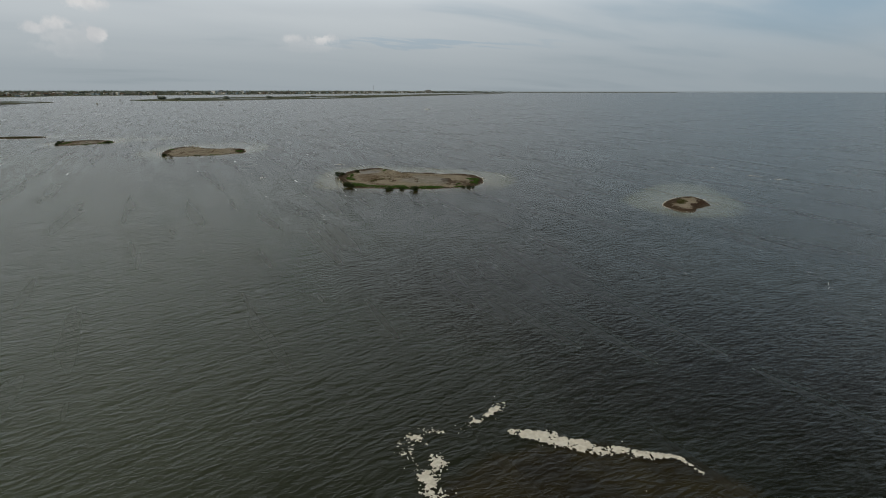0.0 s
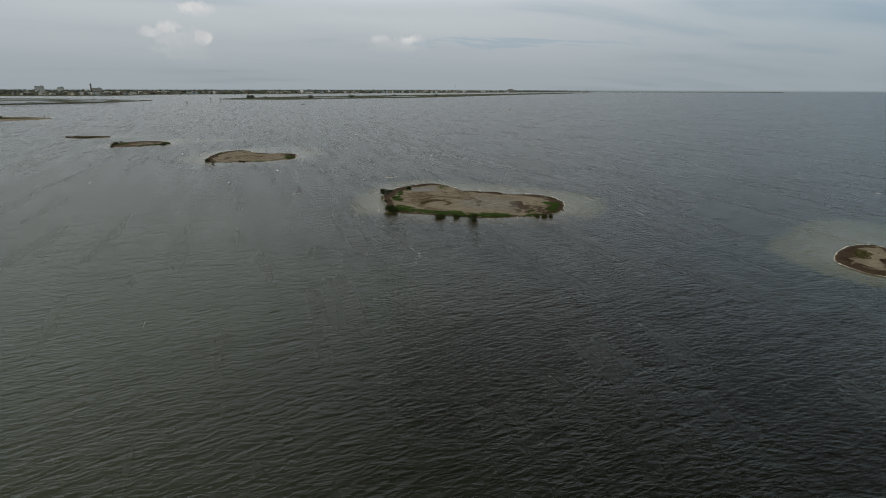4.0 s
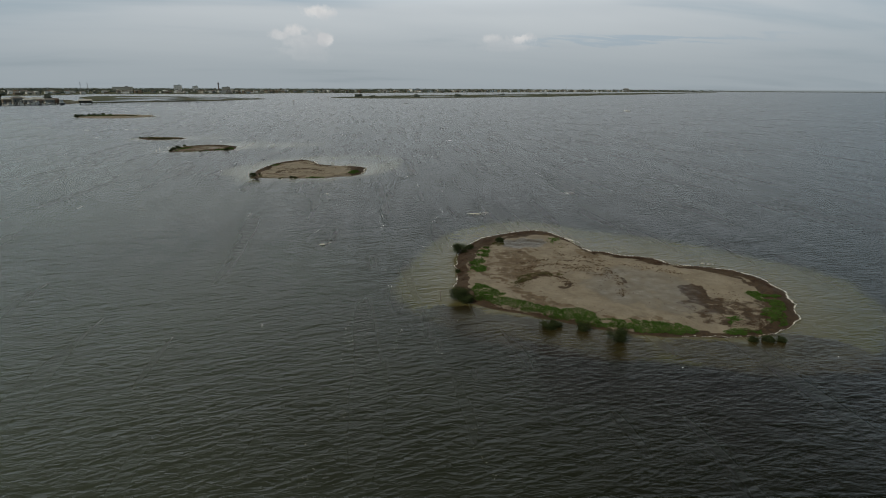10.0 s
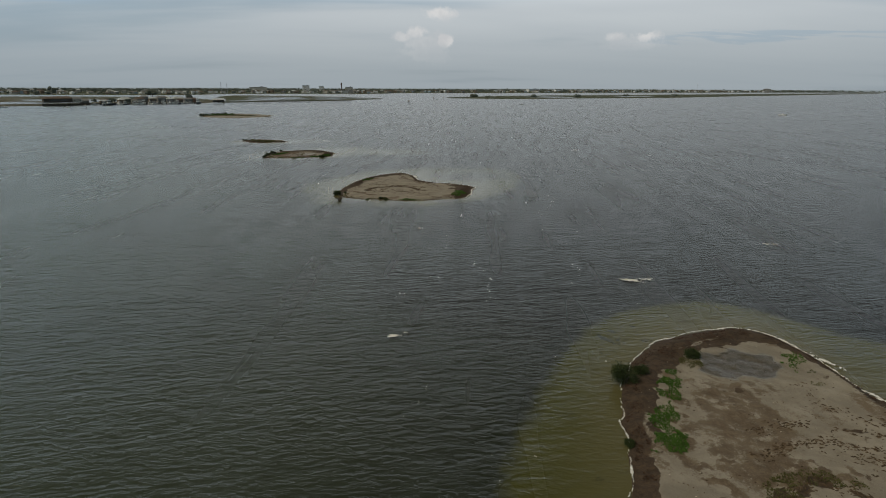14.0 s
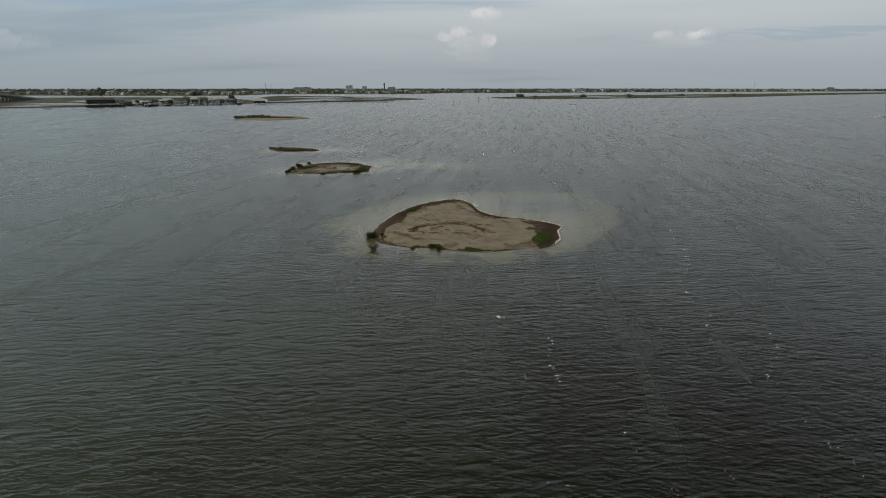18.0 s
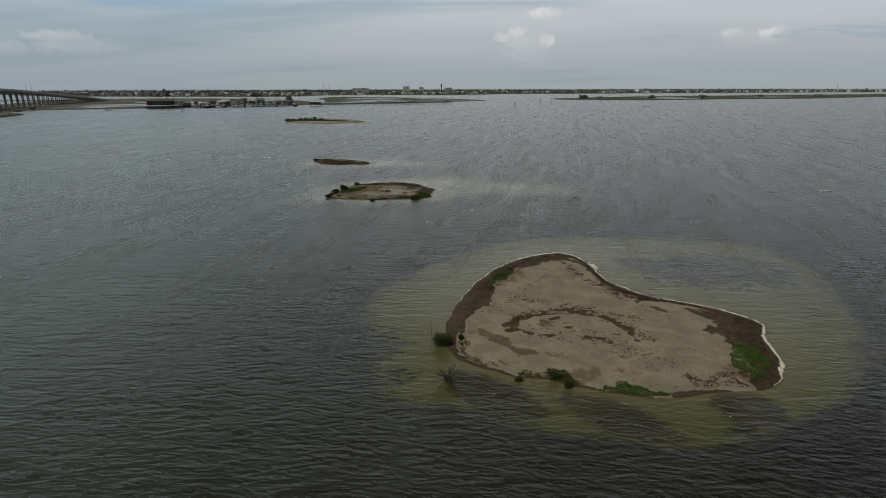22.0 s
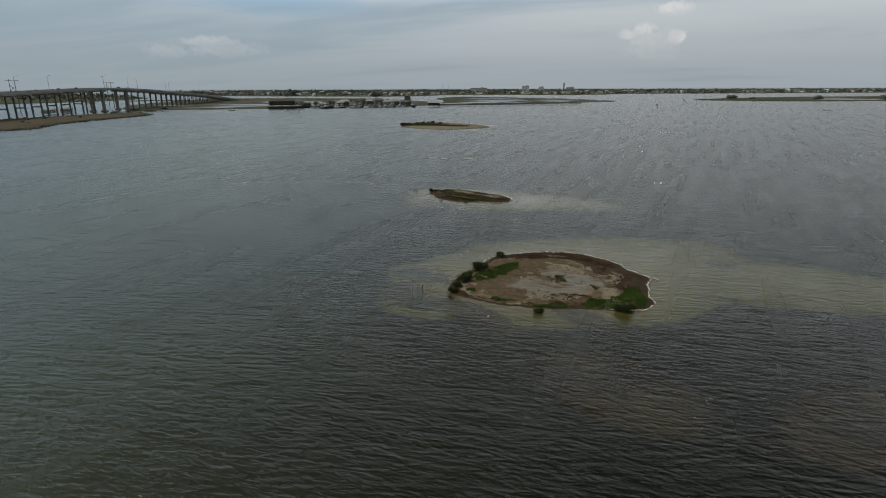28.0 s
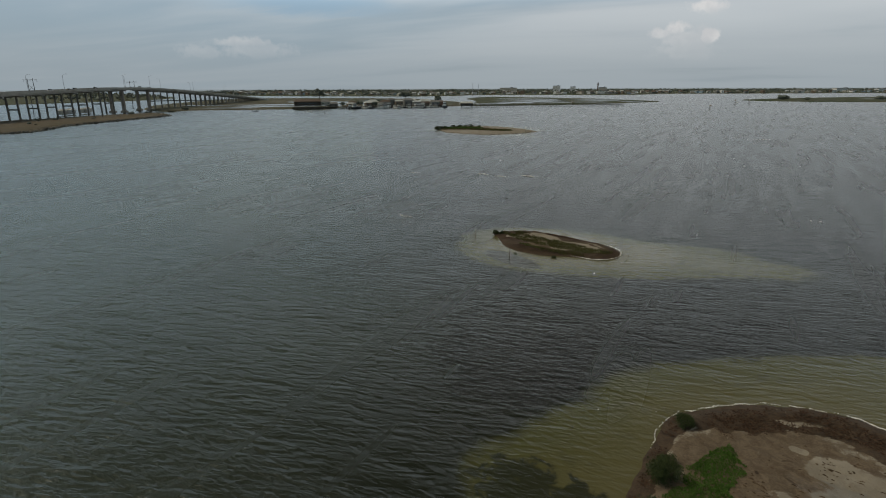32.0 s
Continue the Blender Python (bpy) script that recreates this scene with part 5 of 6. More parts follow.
scrap_arc(B, [(-17.8, 134.7), (-16.1, 137.0), (-14.1, 138.7), (-11.5, 139.2), (-8.5, 138.7), (-7.0, 136.9), (-6.4, 134.2), (-6.2, 130.7)], 0.28, 620, 511, TIDE)
scrap_arc(B, [(-18.6, 136.6), (-16.4, 139.2), (-13.6, 140.6), (-10.6, 140.8), (-7.6, 139.9)], 0.30, 380, 512, TIDE)
scrap_arc(B, [(-12.6, 137.6), (-10.4, 138.0), (-8.4, 137.4), (-7.6, 135.6)], 0.55, 240, 516, TIDE)
scrap_arc(B, [(-15.6, 145.4), (-14.0, 142.8), (-8, 141.8), (0, 139.8)], 0.35, 300, 513, TIDE)
scrap_arc(B, [(-16.6, 129.8), (-16.2, 132.2), (-14.9, 134.3), (-13.1, 134.4), (-11.6, 132.6), (-11.9, 131.2)], 0.35, 300, 514, TIDE)
scrap_arc(B, [(2, 128), (4, 131), (4.5, 135)], 1.0, 260, 515, TIDE)
scrap_arc(D, [(-150, 226), (-146.6, 227.2), (-144.0, 227.4)], 0.8, 260, 521, TIDE)
scrap_arc(D, [(-147, 221.6), (-143.2, 222.6), (-140.5, 225)], 0.6, 160, 522, TIDE)
scrap_arc(D, [(-150, 231), (-145, 233), (-140, 231), (-137.5, 229)], 0.7, 260, 523, TIDE)


def bush(seed, w, h, leaves, dead=False):
    """A black mangrove: several bent stems from one foot, twigs, and leaves in clusters round the twig ends."""
    rng = np.random.default_rng(seed)
    bm = bmesh.new()
    tips = []
    for i in range(18 if dead else 9):
        a, out = rng.uniform(0, 6.28), rng.uniform(0.25, 1.0) * w / 2
        top = (math.cos(a) * out, math.sin(a) * out, h * rng.uniform(0.55, 0.95) * (1.1 - 0.4 * out / w))
        mid = (top[0] * 0.35 + rng.normal(0, 0.05), top[1] * 0.35 + rng.normal(0, 0.05), top[2] * 0.55)
        tube(bm, [(rng.normal(0, 0.08), rng.normal(0, 0.08), -0.15), mid, top], [0.035, 0.025, 0.010], 5)
        tips.append(top)
        for j in range(3):
            b = a + rng.normal(0, 0.8)
            t2 = (mid[0] + math.cos(b) * w * rng.uniform(0.12, 0.3), mid[1] + math.sin(b) * w * rng.uniform(0.12, 0.3), mid[2] + h * rng.uniform(0.05, 0.4))
            tube(bm, [mid, ((mid[0] + t2[0]) / 2, (mid[1] + t2[1]) / 2, (mid[2] + t2[2]) / 2 + 0.04), t2], [0.016, 0.012, 0.006], 4)
            tips.append(t2)
    root = new("dead_mangrove" if dead else "mangrove_bush")
    part("stems", bm, M_STEM, root)
    if dead:
        return root
    n = leaves
    T = np.array(tips)
    k = rng.integers(0, len(T), n)
    c = T[k] + rng.normal(0, 1, (n, 3)) * np.array([w * 0.085, w * 0.085, h * 0.10])
    low = rng.uniform(0, 1, n) < 0.35
    c[low, 2] *= rng.uniform(0.2, 0.8, low.sum())
    c[:, 2] = np.maximum(c[:, 2], 0.05)
    me = blades("crown", M_MANGROVE, c[:, 0], c[:, 1], c[:, 2], rng.uniform(0.06, 0.12, n), rng, 2, 2.4, 0.5)
    part("crown", me, None, root)
    return root


MANGROVE = "dark green black mangrove bush at the islet's edge"
KINDS = [bush(21, 2.0, 1.05, 3000), bush(22, 1.7, 0.90, 2500), bush(23, 1.15, 0.66, 1700)]
SPOTS = [(0, -21.6, 125.0, 1.15), (1, -20.6, 124.3, 0.95), (0, -26.2, 139.6, 1.05), (2, -25.4, 141.2, 0.9), (2, -24.2, 132.5, 0.6), (1, -12.0, 121.0, 0.95), (1, -9.0, 121.6, 0.8), (0, -6.2, 120.6, 0.95), (2, -22.6, 145.8, 1.0),
         (2, -11.2, 121.6, 0.7), (2, 4.6, 124.2, 0.75), (2, 5.8, 124.5, 0.85), (2, 6.9, 124.9, 0.7), (0, -91.8, 183.4, 0.95), (2, -91.0, 184.6, 0.5), (2, -83.7, 182.3, 0.55), (1, -81.9, 184.2, 0.5), (2, -80.6, 183.9, 0.6),
         (0, -155.3, 228.1, 0.68), (0, -153.1, 222.9, 0.92), (1, -153.7, 224.1, 0.75), (0, -151.5, 219.1, 0.85), (1, -152.2, 220.3, 0.75), (2, -150.8, 217.8, 0.8), (1, -150.1, 216.5, 0.65), (1, -140.9, 219.7, 0.66), (0, -135.8, 226.4, 0.72), (2, -136.5, 226.0, 0.7),
         (2, -135.9, 227.4, 0.6), (2, -198.1, 249.0, 0.85), (2, -197.3, 249.4, 0.6), (2, -185.3, 247.6, 0.55), (2, -189.3, 244.9, 0.4)]
used = set()
for n, (kind, x, y, k) in enumerate(SPOTS):
    near = min(ISLETS.values(), key=lambda i: math.hypot(x - i.c[0], y - i.c[1]))
    z = max(float(near.height(np.array([x]), np.array([y]))[0]), -0.12) - 0.03
    m = Matrix.LocRotScale((x, y, z), Euler((0, 0, n * 1.9)), (k, k, k * (0.9 + 0.2 * ((n * 7) % 5) / 4)))
    if kind in used:
        ob = copy_thing(KINDS[kind], m)
        ob.matrix_basis = m
    else:
        used.add(kind)
        ob = KINDS[kind]
        ob.matrix_basis = m
    tagged(ob, "low " + MANGROVE if kind == 2 else MANGROVE, "bush", "mangroves on the islets")
for x, y, k in ((-371.5, 357.0, 1.5), (-374, 362.5, 1.2), (-375.5, 368.5, 1.3), (-376.5, 374, 1.3), (-373.5, 378.5, 1.5), (-370, 354.5, 1.3), (-367, 353, 1.0), (-372.5, 359.5, 1.2), (-375.0, 371.2, 1.0), (-375.4, 376.4, 1.1), (-369.0, 380.5, 1.1)):
    ob = copy_thing(KINDS[0], pose(0, 0, 0))
    ob.matrix_basis = Matrix.LocRotScale((x, y, 0.35), Euler((0, 0, x)), (k, k, k))
    tagged(ob, "tall rounded mangrove at the grassy islet's end", "bush", "mangroves on the far islet")
dead = bush(29, 1.6, 0.85, 0, True)
dead.matrix_basis = pose(-87.7, 179.2, -0.1) @ Matrix.Diagonal((1.5, 1.5, 1.25, 1.0))
tagged(dead, "bare brown dead mangrove standing in the shallows", "bush")


def stake(x, y, h, r, lean, label, board=False):
    root = new("wooden_post")
    root.matrix_basis = pose(x, y, -0.4, lean, lean * 0.6, x * 40)
    bm = bmesh.new()
    tube(bm, [(0, 0, 0), (0, 0, (h + 0.4) * 0.5), (0, 0, h + 0.4)], [r * 1.1, r, r * 0.9], 8)
    part("shaft", bm, M_POST, root)
    if board:
        bm = bmesh.new()
        box(bm, 0, -r - 0.015, h * 0.72 + 0.4, 0.2, 0.03, 0.3)
        part("sign_board", bm, M_POST, root, "weathered grey board")
    tagged(root, label, "post", "marker posts by the islets")


OLD = "grey weathered wooden post standing in shallow water"
for x, y, h, r, lean, sign in ((-23.2, 123.8, 1.0, 0.035, 2, False), (-94.0, 183.2, 1.4, 0.025, 1, False), (-93.5, 183.7, 1.25, 0.025, -2, False), (-150.9, 213.2, 1.4, 0.04, 1, True), (-151.7, 212.6, 1.1, 0.04, -3, False),
                              (-198.4, 245.6, 1.3, 0.04, 2, False), (-197.7, 245.0, 1.3, 0.05, -2, False), (-189.0, 243.6, 0.9, 0.06, 0, False), (-329.5, 376.5, 3.0, 0.14, 2, False), (-327.8, 378.2, 2.6, 0.14, -2, False), (-349, 386, 2.4, 0.12, 0, True)):
    stake(x, y, h, r, lean, OLD + (" with a small board" if sign else ""), sign)


# ---------- the far shores ----------
def loop(pts, step):
    """A closed smooth line through a few plan points."""
    P = np.array(pts, float)
    out = []
    for i in range(len(P)):
        a, b, c, d = (P[(i + k) % len(P)] for k in (-1, 0, 1, 2))
        m = max(2, int(np.hypot(*(c - b)) / step))
        for f in np.arange(m) / m:
            out.append(b + 0.5 * f * (c - a + f * (2 * a - 5 * b + 4 * c - d + f * (3 * (b - c) + d - a))))
    Q = np.array(out)
    jig = (np.stack([fbm(Q[:, 0], Q[:, 1], 0.02, 3, 3), fbm(Q[:, 0], Q[:, 1], 0.02, 3, 4)], 1) - 0.5) * step * 0.5
    return Q + jig


def land(name, pts, top, mat, label, step=25.0, slope=4.0):
    Q = loop(pts, step)
    area = 0.5 * np.sum(Q[:, 0] * np.roll(Q[:, 1], -1) - np.roll(Q[:, 0], -1) * Q[:, 1])
    if area < 0:
        Q = Q[::-1]
    d = np.roll(Q, -1, 0) - np.roll(Q, 1, 0)
    nrm = np.stack([-d[:, 1], d[:, 0]], 1) / np.maximum(np.hypot(*d.T), 1e-6)[:, None]
    bm = bmesh.new()
    low = [bm.verts.new((x, y, -0.4)) for x, y in Q]
    high = [bm.verts.new((x, y, top)) for x, y in Q + nrm * slope]
    k = len(Q)
    for i in range(k):
        bm.faces.new((low[i], low[(i + 1) % k], high[(i + 1) % k], high[i]))
    edges = [bm.edges.get((high[i], high[(i + 1) % k])) for i in range(k)]
    bmesh.ops.triangle_fill(bm, edges=edges, use_beauty=True, use_dissolve=False)
    bmesh.ops.recalc_face_normals(bm, faces=bm.faces)
    ob = part(name, bm, mat)
    tagged(ob, label, "ground", kind="structure")
    return Q


BANK = land("ground_bridge_bank", [(-420, 60), (-456, 130), (-472, 176), (-482, 190), (-516, 199), (-538, 214), (-562, 230), (-622, 272), (-668, 272), (-645, 225), (-605, 185), (-560, 140), (-500, 80), (-450, 30)], 0.9, M_BANK, "bare sandy bank under the road bridge", 12)


def rock_edge(Q, lo, hi, n, seed, label):
    """Dark rubble heaped along a stretch of shore."""
    rng = np.random.default_rng(seed)
    P = Q[(Q[:, 0] > lo) & (Q[:, 0] < hi) & (Q[:, 1] > 100)]
    k = rng.integers(0, len(P), n)
    c = P[k] + rng.normal(0, 1.6, (n, 2)) + (P[(k + 1) % len(P)] - P[k]) * rng.uniform(0, 1, (n, 1)) * (np.hypot(*(P[(k + 1) % len(P)] - P[k]).T) < 20)[:, None]
    bm = bmesh.new()
    bmesh.ops.create_icosphere(bm, subdivisions=1, radius=1.0)
    base, tri = np.array([v.co[:] for v in bm.verts]), np.array([[v.index for v in f.verts] for f in bm.faces])
    bm.free()
    V = base[None] * rng.uniform(0.6, 1.3, (n, len(base), 1)) * rng.uniform(0.4, 1.0, (n, 1, 1)) * np.array([1.2, 1.0, 0.8])
    V = V + np.stack([c[:, 0], c[:, 1], rng.uniform(0, 0.7, n)], 1)[:, None]
    F = tri[None] + (np.arange(n) * len(base))[:, None, None]
    tagged(new("rubble", mesh_data("rubble", V.reshape(-1, 3).tolist(), F.reshape(-1, 3).tolist(), M_DARKCON)), label, "rocks", kind="stuff")


rock_edge(BANK, -630, -440, 700, 71, "dark rubble edging the sandy bank under the bridge")
FLATS = land("ground_flats", [(-690, 288), (-714, 292), (-721, 315), (-710, 349), (-697, 389), (-694, 430), (-682, 480), (-672, 530), (-660, 562), (-690, 620), (-850, 700), (-1060, 740), (-1240, 640), (-1280, 500), (-1000, 340), (-800, 275)], 1.0, M_FLATS, "sandy coastal flats with thin grass", 20)
MARSH = land("ground_marsh", [(-655, 590), (-640, 660), (-622, 740), (-617, 810), (-628, 905), (-640, 917), (-693, 948), (-829, 1000), (-986, 1010), (-1108, 990), (-1000, 850), (-850, 750), (-720, 645)], 0.8, M_MARSH, "flat green salt marsh spit", 20)
SPIT = land("ground_spit", [(-600, 1075), (-525, 1050), (-450, 1078), (-400, 1150), (-345, 1254), (-228, 1443), (-126, 1825), (100, 2500), (341, 3283), (300, 3330), (-60, 2560), (-330, 1960), (-500, 1600), (-585, 1421), (-610, 1230)], 1.0, M_MARSH, "long low green marsh island", 30)
TOWN = land("ground_town", [(-1900, 640), (-1600, 740), (-1405, 850), (-1294, 941), (-1316, 1060), (-1400, 1200), (-1304, 1323), (-1182, 1416), (-1124, 1461), (-1138, 1603), (-1180, 1750), (-1090, 1905), (-960, 2040), (-820, 2350), (-600, 2700), (-300, 3200), (0, 3600),
                            (420, 4100), (420, 4500), (-300, 4750), (-1500, 4700), (-3000, 3800), (-3900, 2600), (-4300, 1500), (-3500, 900), (-2600, 640)], 1.4, M_MARSH, "far wooded shore behind the town", 45, 8)
WEST = land("ground_west", [(-1060, 40), (-1110, 160), (-1230, 300), (-1420, 400), (-1650, 440), (-2600, 420), (-3600, 300), (-4200, -400), (-2600, -900), (-1300, -300)], 1.3, M_MARSH, "far wooded shore beyond the bridge", 40, 8)
EASTBAR = land("ground_bar", [(560, 4150), (1100, 4300), (1700, 4380), (1750, 4480), (1100, 4480), (520, 4350)], 2.6, M_MARSH, "thin far strip of low land", 60, 10)
M_POOL = plain("marsh_pool", (0.030, 0.032, 0.028), (0.050, 0.052, 0.045), 0.12, 0.1, bump=0.15)
for n, (x, y, a, b, t) in enumerate(((-690, 700, 42, 8, 70), (-760, 790, 60, 9, 60), (-700, 860, 45, 6, 80), (-850, 880, 80, 12, 30), (-800, 600, 60, 10, 20), (-900, 520, 90, 14, 15), (-420, 1230, 60, 8, 60), (-330, 1480, 90, 9, 66), (-480, 1300, 60, 9, 60), (-760, 420, 70, 7, 75), (-780, 520, 60, 8, 70), (-830, 400, 80, 9, 70), (-740, 570, 40, 6, 60), (-740, 350, 40, 6, 70), (-900, 640, 80, 10, 40), (-650, 800, 30, 5, 80), (-680, 640, 35, 5, 80), (-665, 720, 40, 4, 82), (-720, 760, 60, 6, 75), (-640, 870, 28, 4, 85), (-780, 930, 70, 6, 25))):
    bm = bmesh.new()
    ring = []
    for k in range(28):
        q = 6.2832 * k / 28
        r = 0.75 + 0.5 * noise.noise((math.cos(q) * 1.3 + n, math.sin(q) * 1.3, n))
        u, v = a * 1.1 * r * math.cos(q), b * 3.2 * r * math.sin(q)
        c, s = math.cos(radians(t)), math.sin(radians(t))
        ring.append(bm.verts.new((x + c * u - s * v, y + s * u + c * v, 1.06)))
    bm.faces.new(ring)
    tagged(part("tidal_pool", bm, M_POOL), "still grey tidal pool in the marsh", "water", kind="structure")


def crowns(name, mat, x, y, z, w, h, rng, blobs=4):
    """Far trees as clumps: each several ragged leafy lumps on a short trunk, never one ball."""
    bm = bmesh.new()
    bmesh.ops.create_icosphere(bm, subdivisions=1, radius=1.0)
    base = np.array([v.co[:] for v in bm.verts])
    tri = np.array([[v.index for v in f.verts] for f in bm.faces])
    bm.free()
    n = len(x) * blobs
    px, py, pz, W, H = (np.repeat(v, blobs) for v in (x, y, z, w, h))
    off = rng.normal(0, 1, (n, 3)) * np.array([0.30, 0.30, 0.16])
    r = rng.uniform(0.28, 0.52, n)
    V = base[None] * (1 + rng.uniform(-0.38, 0.38, (n, len(base), 1)))
    V = V * (r * W)[:, None, None] * np.array([1, 1, 0.72])
    V[:, :, 0] += (px + off[:, 0] * W)[:, None]
    V[:, :, 1] += (py + off[:, 1] * W)[:, None]
    V[:, :, 2] += (pz + H * (0.62 + off[:, 2]))[:, None]
    V[:, :, 2] = np.maximum(V[:, :, 2], pz[:, None] - 0.3)
    Fc = tri[None] + (np.arange(n) * len(base))[:, None, None]
    return mesh_data(name, V.reshape(-1, 3).tolist(), Fc.reshape(-1, 3).tolist(), mat)


def woods(Q, n, lo, hi, ground, label, seed, keep=None):
    rng = np.random.default_rng(seed)
    x, y = rng.uniform(Q[:, 0].min(), Q[:, 0].max(), n), rng.uniform(Q[:, 1].min(), Q[:, 1].max(), n)
    ok = inside(Q, x, y) & (fbm(x, y, 0.006, 3, seed) > 0.36)
    if keep is not None:
        ok &= keep(x, y)
    x, y = x[ok], y[ok]
    h = rng.uniform(lo, hi, len(x)) * (0.7 + 0.6 * fbm(x, y, 0.01, 2, seed + 1))
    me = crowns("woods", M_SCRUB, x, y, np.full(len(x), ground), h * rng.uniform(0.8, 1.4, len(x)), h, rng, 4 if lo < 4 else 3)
    tagged(new("woods", me), label, "trees", kind="stuff")


FARTREES = "haze-paled grey-green coastal trees and scrub on the far shore"
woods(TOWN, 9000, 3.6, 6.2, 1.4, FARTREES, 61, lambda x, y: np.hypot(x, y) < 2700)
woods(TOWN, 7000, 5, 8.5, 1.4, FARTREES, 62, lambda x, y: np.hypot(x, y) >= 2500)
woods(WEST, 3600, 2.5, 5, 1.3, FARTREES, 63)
woods(MARSH, 200, 0.4, 0.9, 0.8, "low scrub over the salt marsh", 64)
woods(SPIT, 700, 0.6, 1.4, 1.0, "low scrub over the marsh island", 65)
woods(FLATS, 300, 0.3, 0.7, 1.0, "low scrub over the sandy flats", 66)
woods(BANK, 60, 0.6, 1.6, 0.9, "low scrub on the sandy bank", 67)


def single_tree(x, y, h, w, ground, seed, label):
    """A tree of its own: tapered trunk with limbs, and a ragged crown of many leaf clumps."""
    rng = np.random.default_rng(seed)
    root = new("tree")
    root.matrix_basis = pose(x, y, ground - 0.2)
    bm = bmesh.new()
    tube(bm, [(0, 0, 0), (0.1, 0.05, h * 0.3), (0.0, 0.1, h * 0.62)], [w * 0.045, w * 0.035, w * 0.02], 7)
    for i in range(5):
        a = i * 1.3 + seed
        tube(bm, [(0.05, 0.05, h * 0.3), (math.cos(a) * w * 0.2, math.sin(a) * w * 0.2, h * 0.5), (math.cos(a) * w * 0.36, math.sin(a) * w * 0.36, h * 0.7)], [w * 0.02, w * 0.014, w * 0.006], 5)
    part("trunk", bm, M_STEM, root)
    a, q = rng.uniform(0, 6.28, 26), np.sqrt(rng.uniform(0, 1, 26))
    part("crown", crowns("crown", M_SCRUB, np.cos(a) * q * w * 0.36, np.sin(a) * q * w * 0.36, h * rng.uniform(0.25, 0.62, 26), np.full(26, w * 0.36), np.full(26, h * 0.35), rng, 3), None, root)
    tagged(root, label, "tree")


TREE = "dark rounded broadleaf tree standing alone on the flats"
for n, (x, y, h, w, g) in enumerate(((-1064, 580, 19, 13, 1.0), (-560, 1120, 6, 16, 1.0), (-520, 1105, 4, 9, 1.0), (-455, 1180, 5.5, 13, 1.0), (-395, 1270, 5.5, 13, 1.0), (-330, 1420, 5, 11, 1.0), (-250, 1560, 5, 12, 1.0), (-1010, 720, 13, 18, 1.0), (-790, 640, 9, 9, 1.0), (-745, 520, 7, 8, 1.0),
                                     (-700, 300, 3, 5, 1.0), (-640, 250, 2.2, 4, 0.9))):
    single_tree(x, y, h, w, g, 200 + n, TREE if h > 8 else "low spreading dark shrub on the marsh")


# ---------- the road bridge ----------
B0, BD = Vector((-585.0, 177.0)), Vector((-0.855, 0.519)).normalized()
BN = Vector((-BD.y, BD.x)) * -1.0
HALF = 9.0


def deck_z(s):
    return float(np.interp(s, [-260, -120, -15, 0, 60, 100, 140, 170, 200, 257, 343, 450, 560, 660], [5, 12.8, 16.8, 17.3, 18.8, 19.8, 20.6, 20.8, 20.5, 19.0, 15.6, 11.6, 6.0, 1.2]))


def on_bridge(s, across):
    p = B0 + BD * s + BN * (across - 8.0)
    return p.x, p.y


def bridge():
    root = new("road_bridge")
    turn = math.atan2(BD.y, BD.x)
    stations = list(np.arange(-250, 660, 8.0))

    def ribbon(name, a0, a1, z0, z1, mat, label=""):
        bm = bmesh.new()
        rows = []
        for s in stations:
            z = deck_z(s)
            rows.append([bm.verts.new((*on_bridge(s, a), z + h)) for a, h in ((a0, z0), (a1, z0), (a1, z1), (a0, z1))])
        for p, q in zip(rows, rows[1:]):
            for k in range(4):
                bm.faces.new((p[k], p[(k + 1) % 4], q[(k + 1) % 4], q[k]))
        bm.faces.new(rows[0])
        bm.faces.new(rows[-1][::-1])
        bmesh.ops.recalc_face_normals(bm, faces=bm.faces)
        part(name, bm, mat, root, label)

    ribbon("deck_slab", -HALF - 0.6, HALF + 0.6, -0.55, -0.2, M_CONCRETE)
    ribbon("carriageway", -HALF + 0.2, HALF - 0.2, -0.196, -0.10, M_ASPHALT, "grey asphalt carriageway")
    for a in (-HALF + 0.9, -HALF / 2, -1.2, 1.2, HALF / 2, HALF - 0.9):
        ribbon("girder", a - 0.35, a + 0.35, -1.45, -0.552, M_CONCRETE)
    for a in (-HALF - 0.58, HALF + 0.28):
        ribbon("parapet", a, a + 0.3, -0.196, 0.75, M_CONCRETE)
    for s in list(np.arange(-244, 140, 20.0)) + [150.0, 200.0] + list(np.arange(216, 640, 16.0)):
        z, main = deck_z(s) - 1.46, s in (150.0, 200.0)
        if z < 1.8:
            continue
        for a in ((-5.0, 5.0) if main else (-3.4, 3.4)):
            bm = bmesh.new()
            x, y = on_bridge(s, a)
            box(bm, x, y, -1.0, *((2.9, 2.2) if main else (0.95, 0.95)), z, turn, 0.92 if main else 0.97)
            if main:
                box(bm, x, y, -1.0, 4.6, 4.6, 2.6, turn)
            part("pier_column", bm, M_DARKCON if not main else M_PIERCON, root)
        bm = bmesh.new()
        x, y = on_bridge(s, 0)
        box(bm, x, y, z - 1.1, 1.2, 2 * HALF + 0.2, 1.1, turn)
        part("pier_cap", bm, M_CONCRETE, root)
        if z > 9 and not main:
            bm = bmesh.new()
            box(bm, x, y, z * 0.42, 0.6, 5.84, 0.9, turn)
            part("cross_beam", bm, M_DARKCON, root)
    tagged(root, "long grey concrete road bridge on paired columns", "bridge")


bridge()


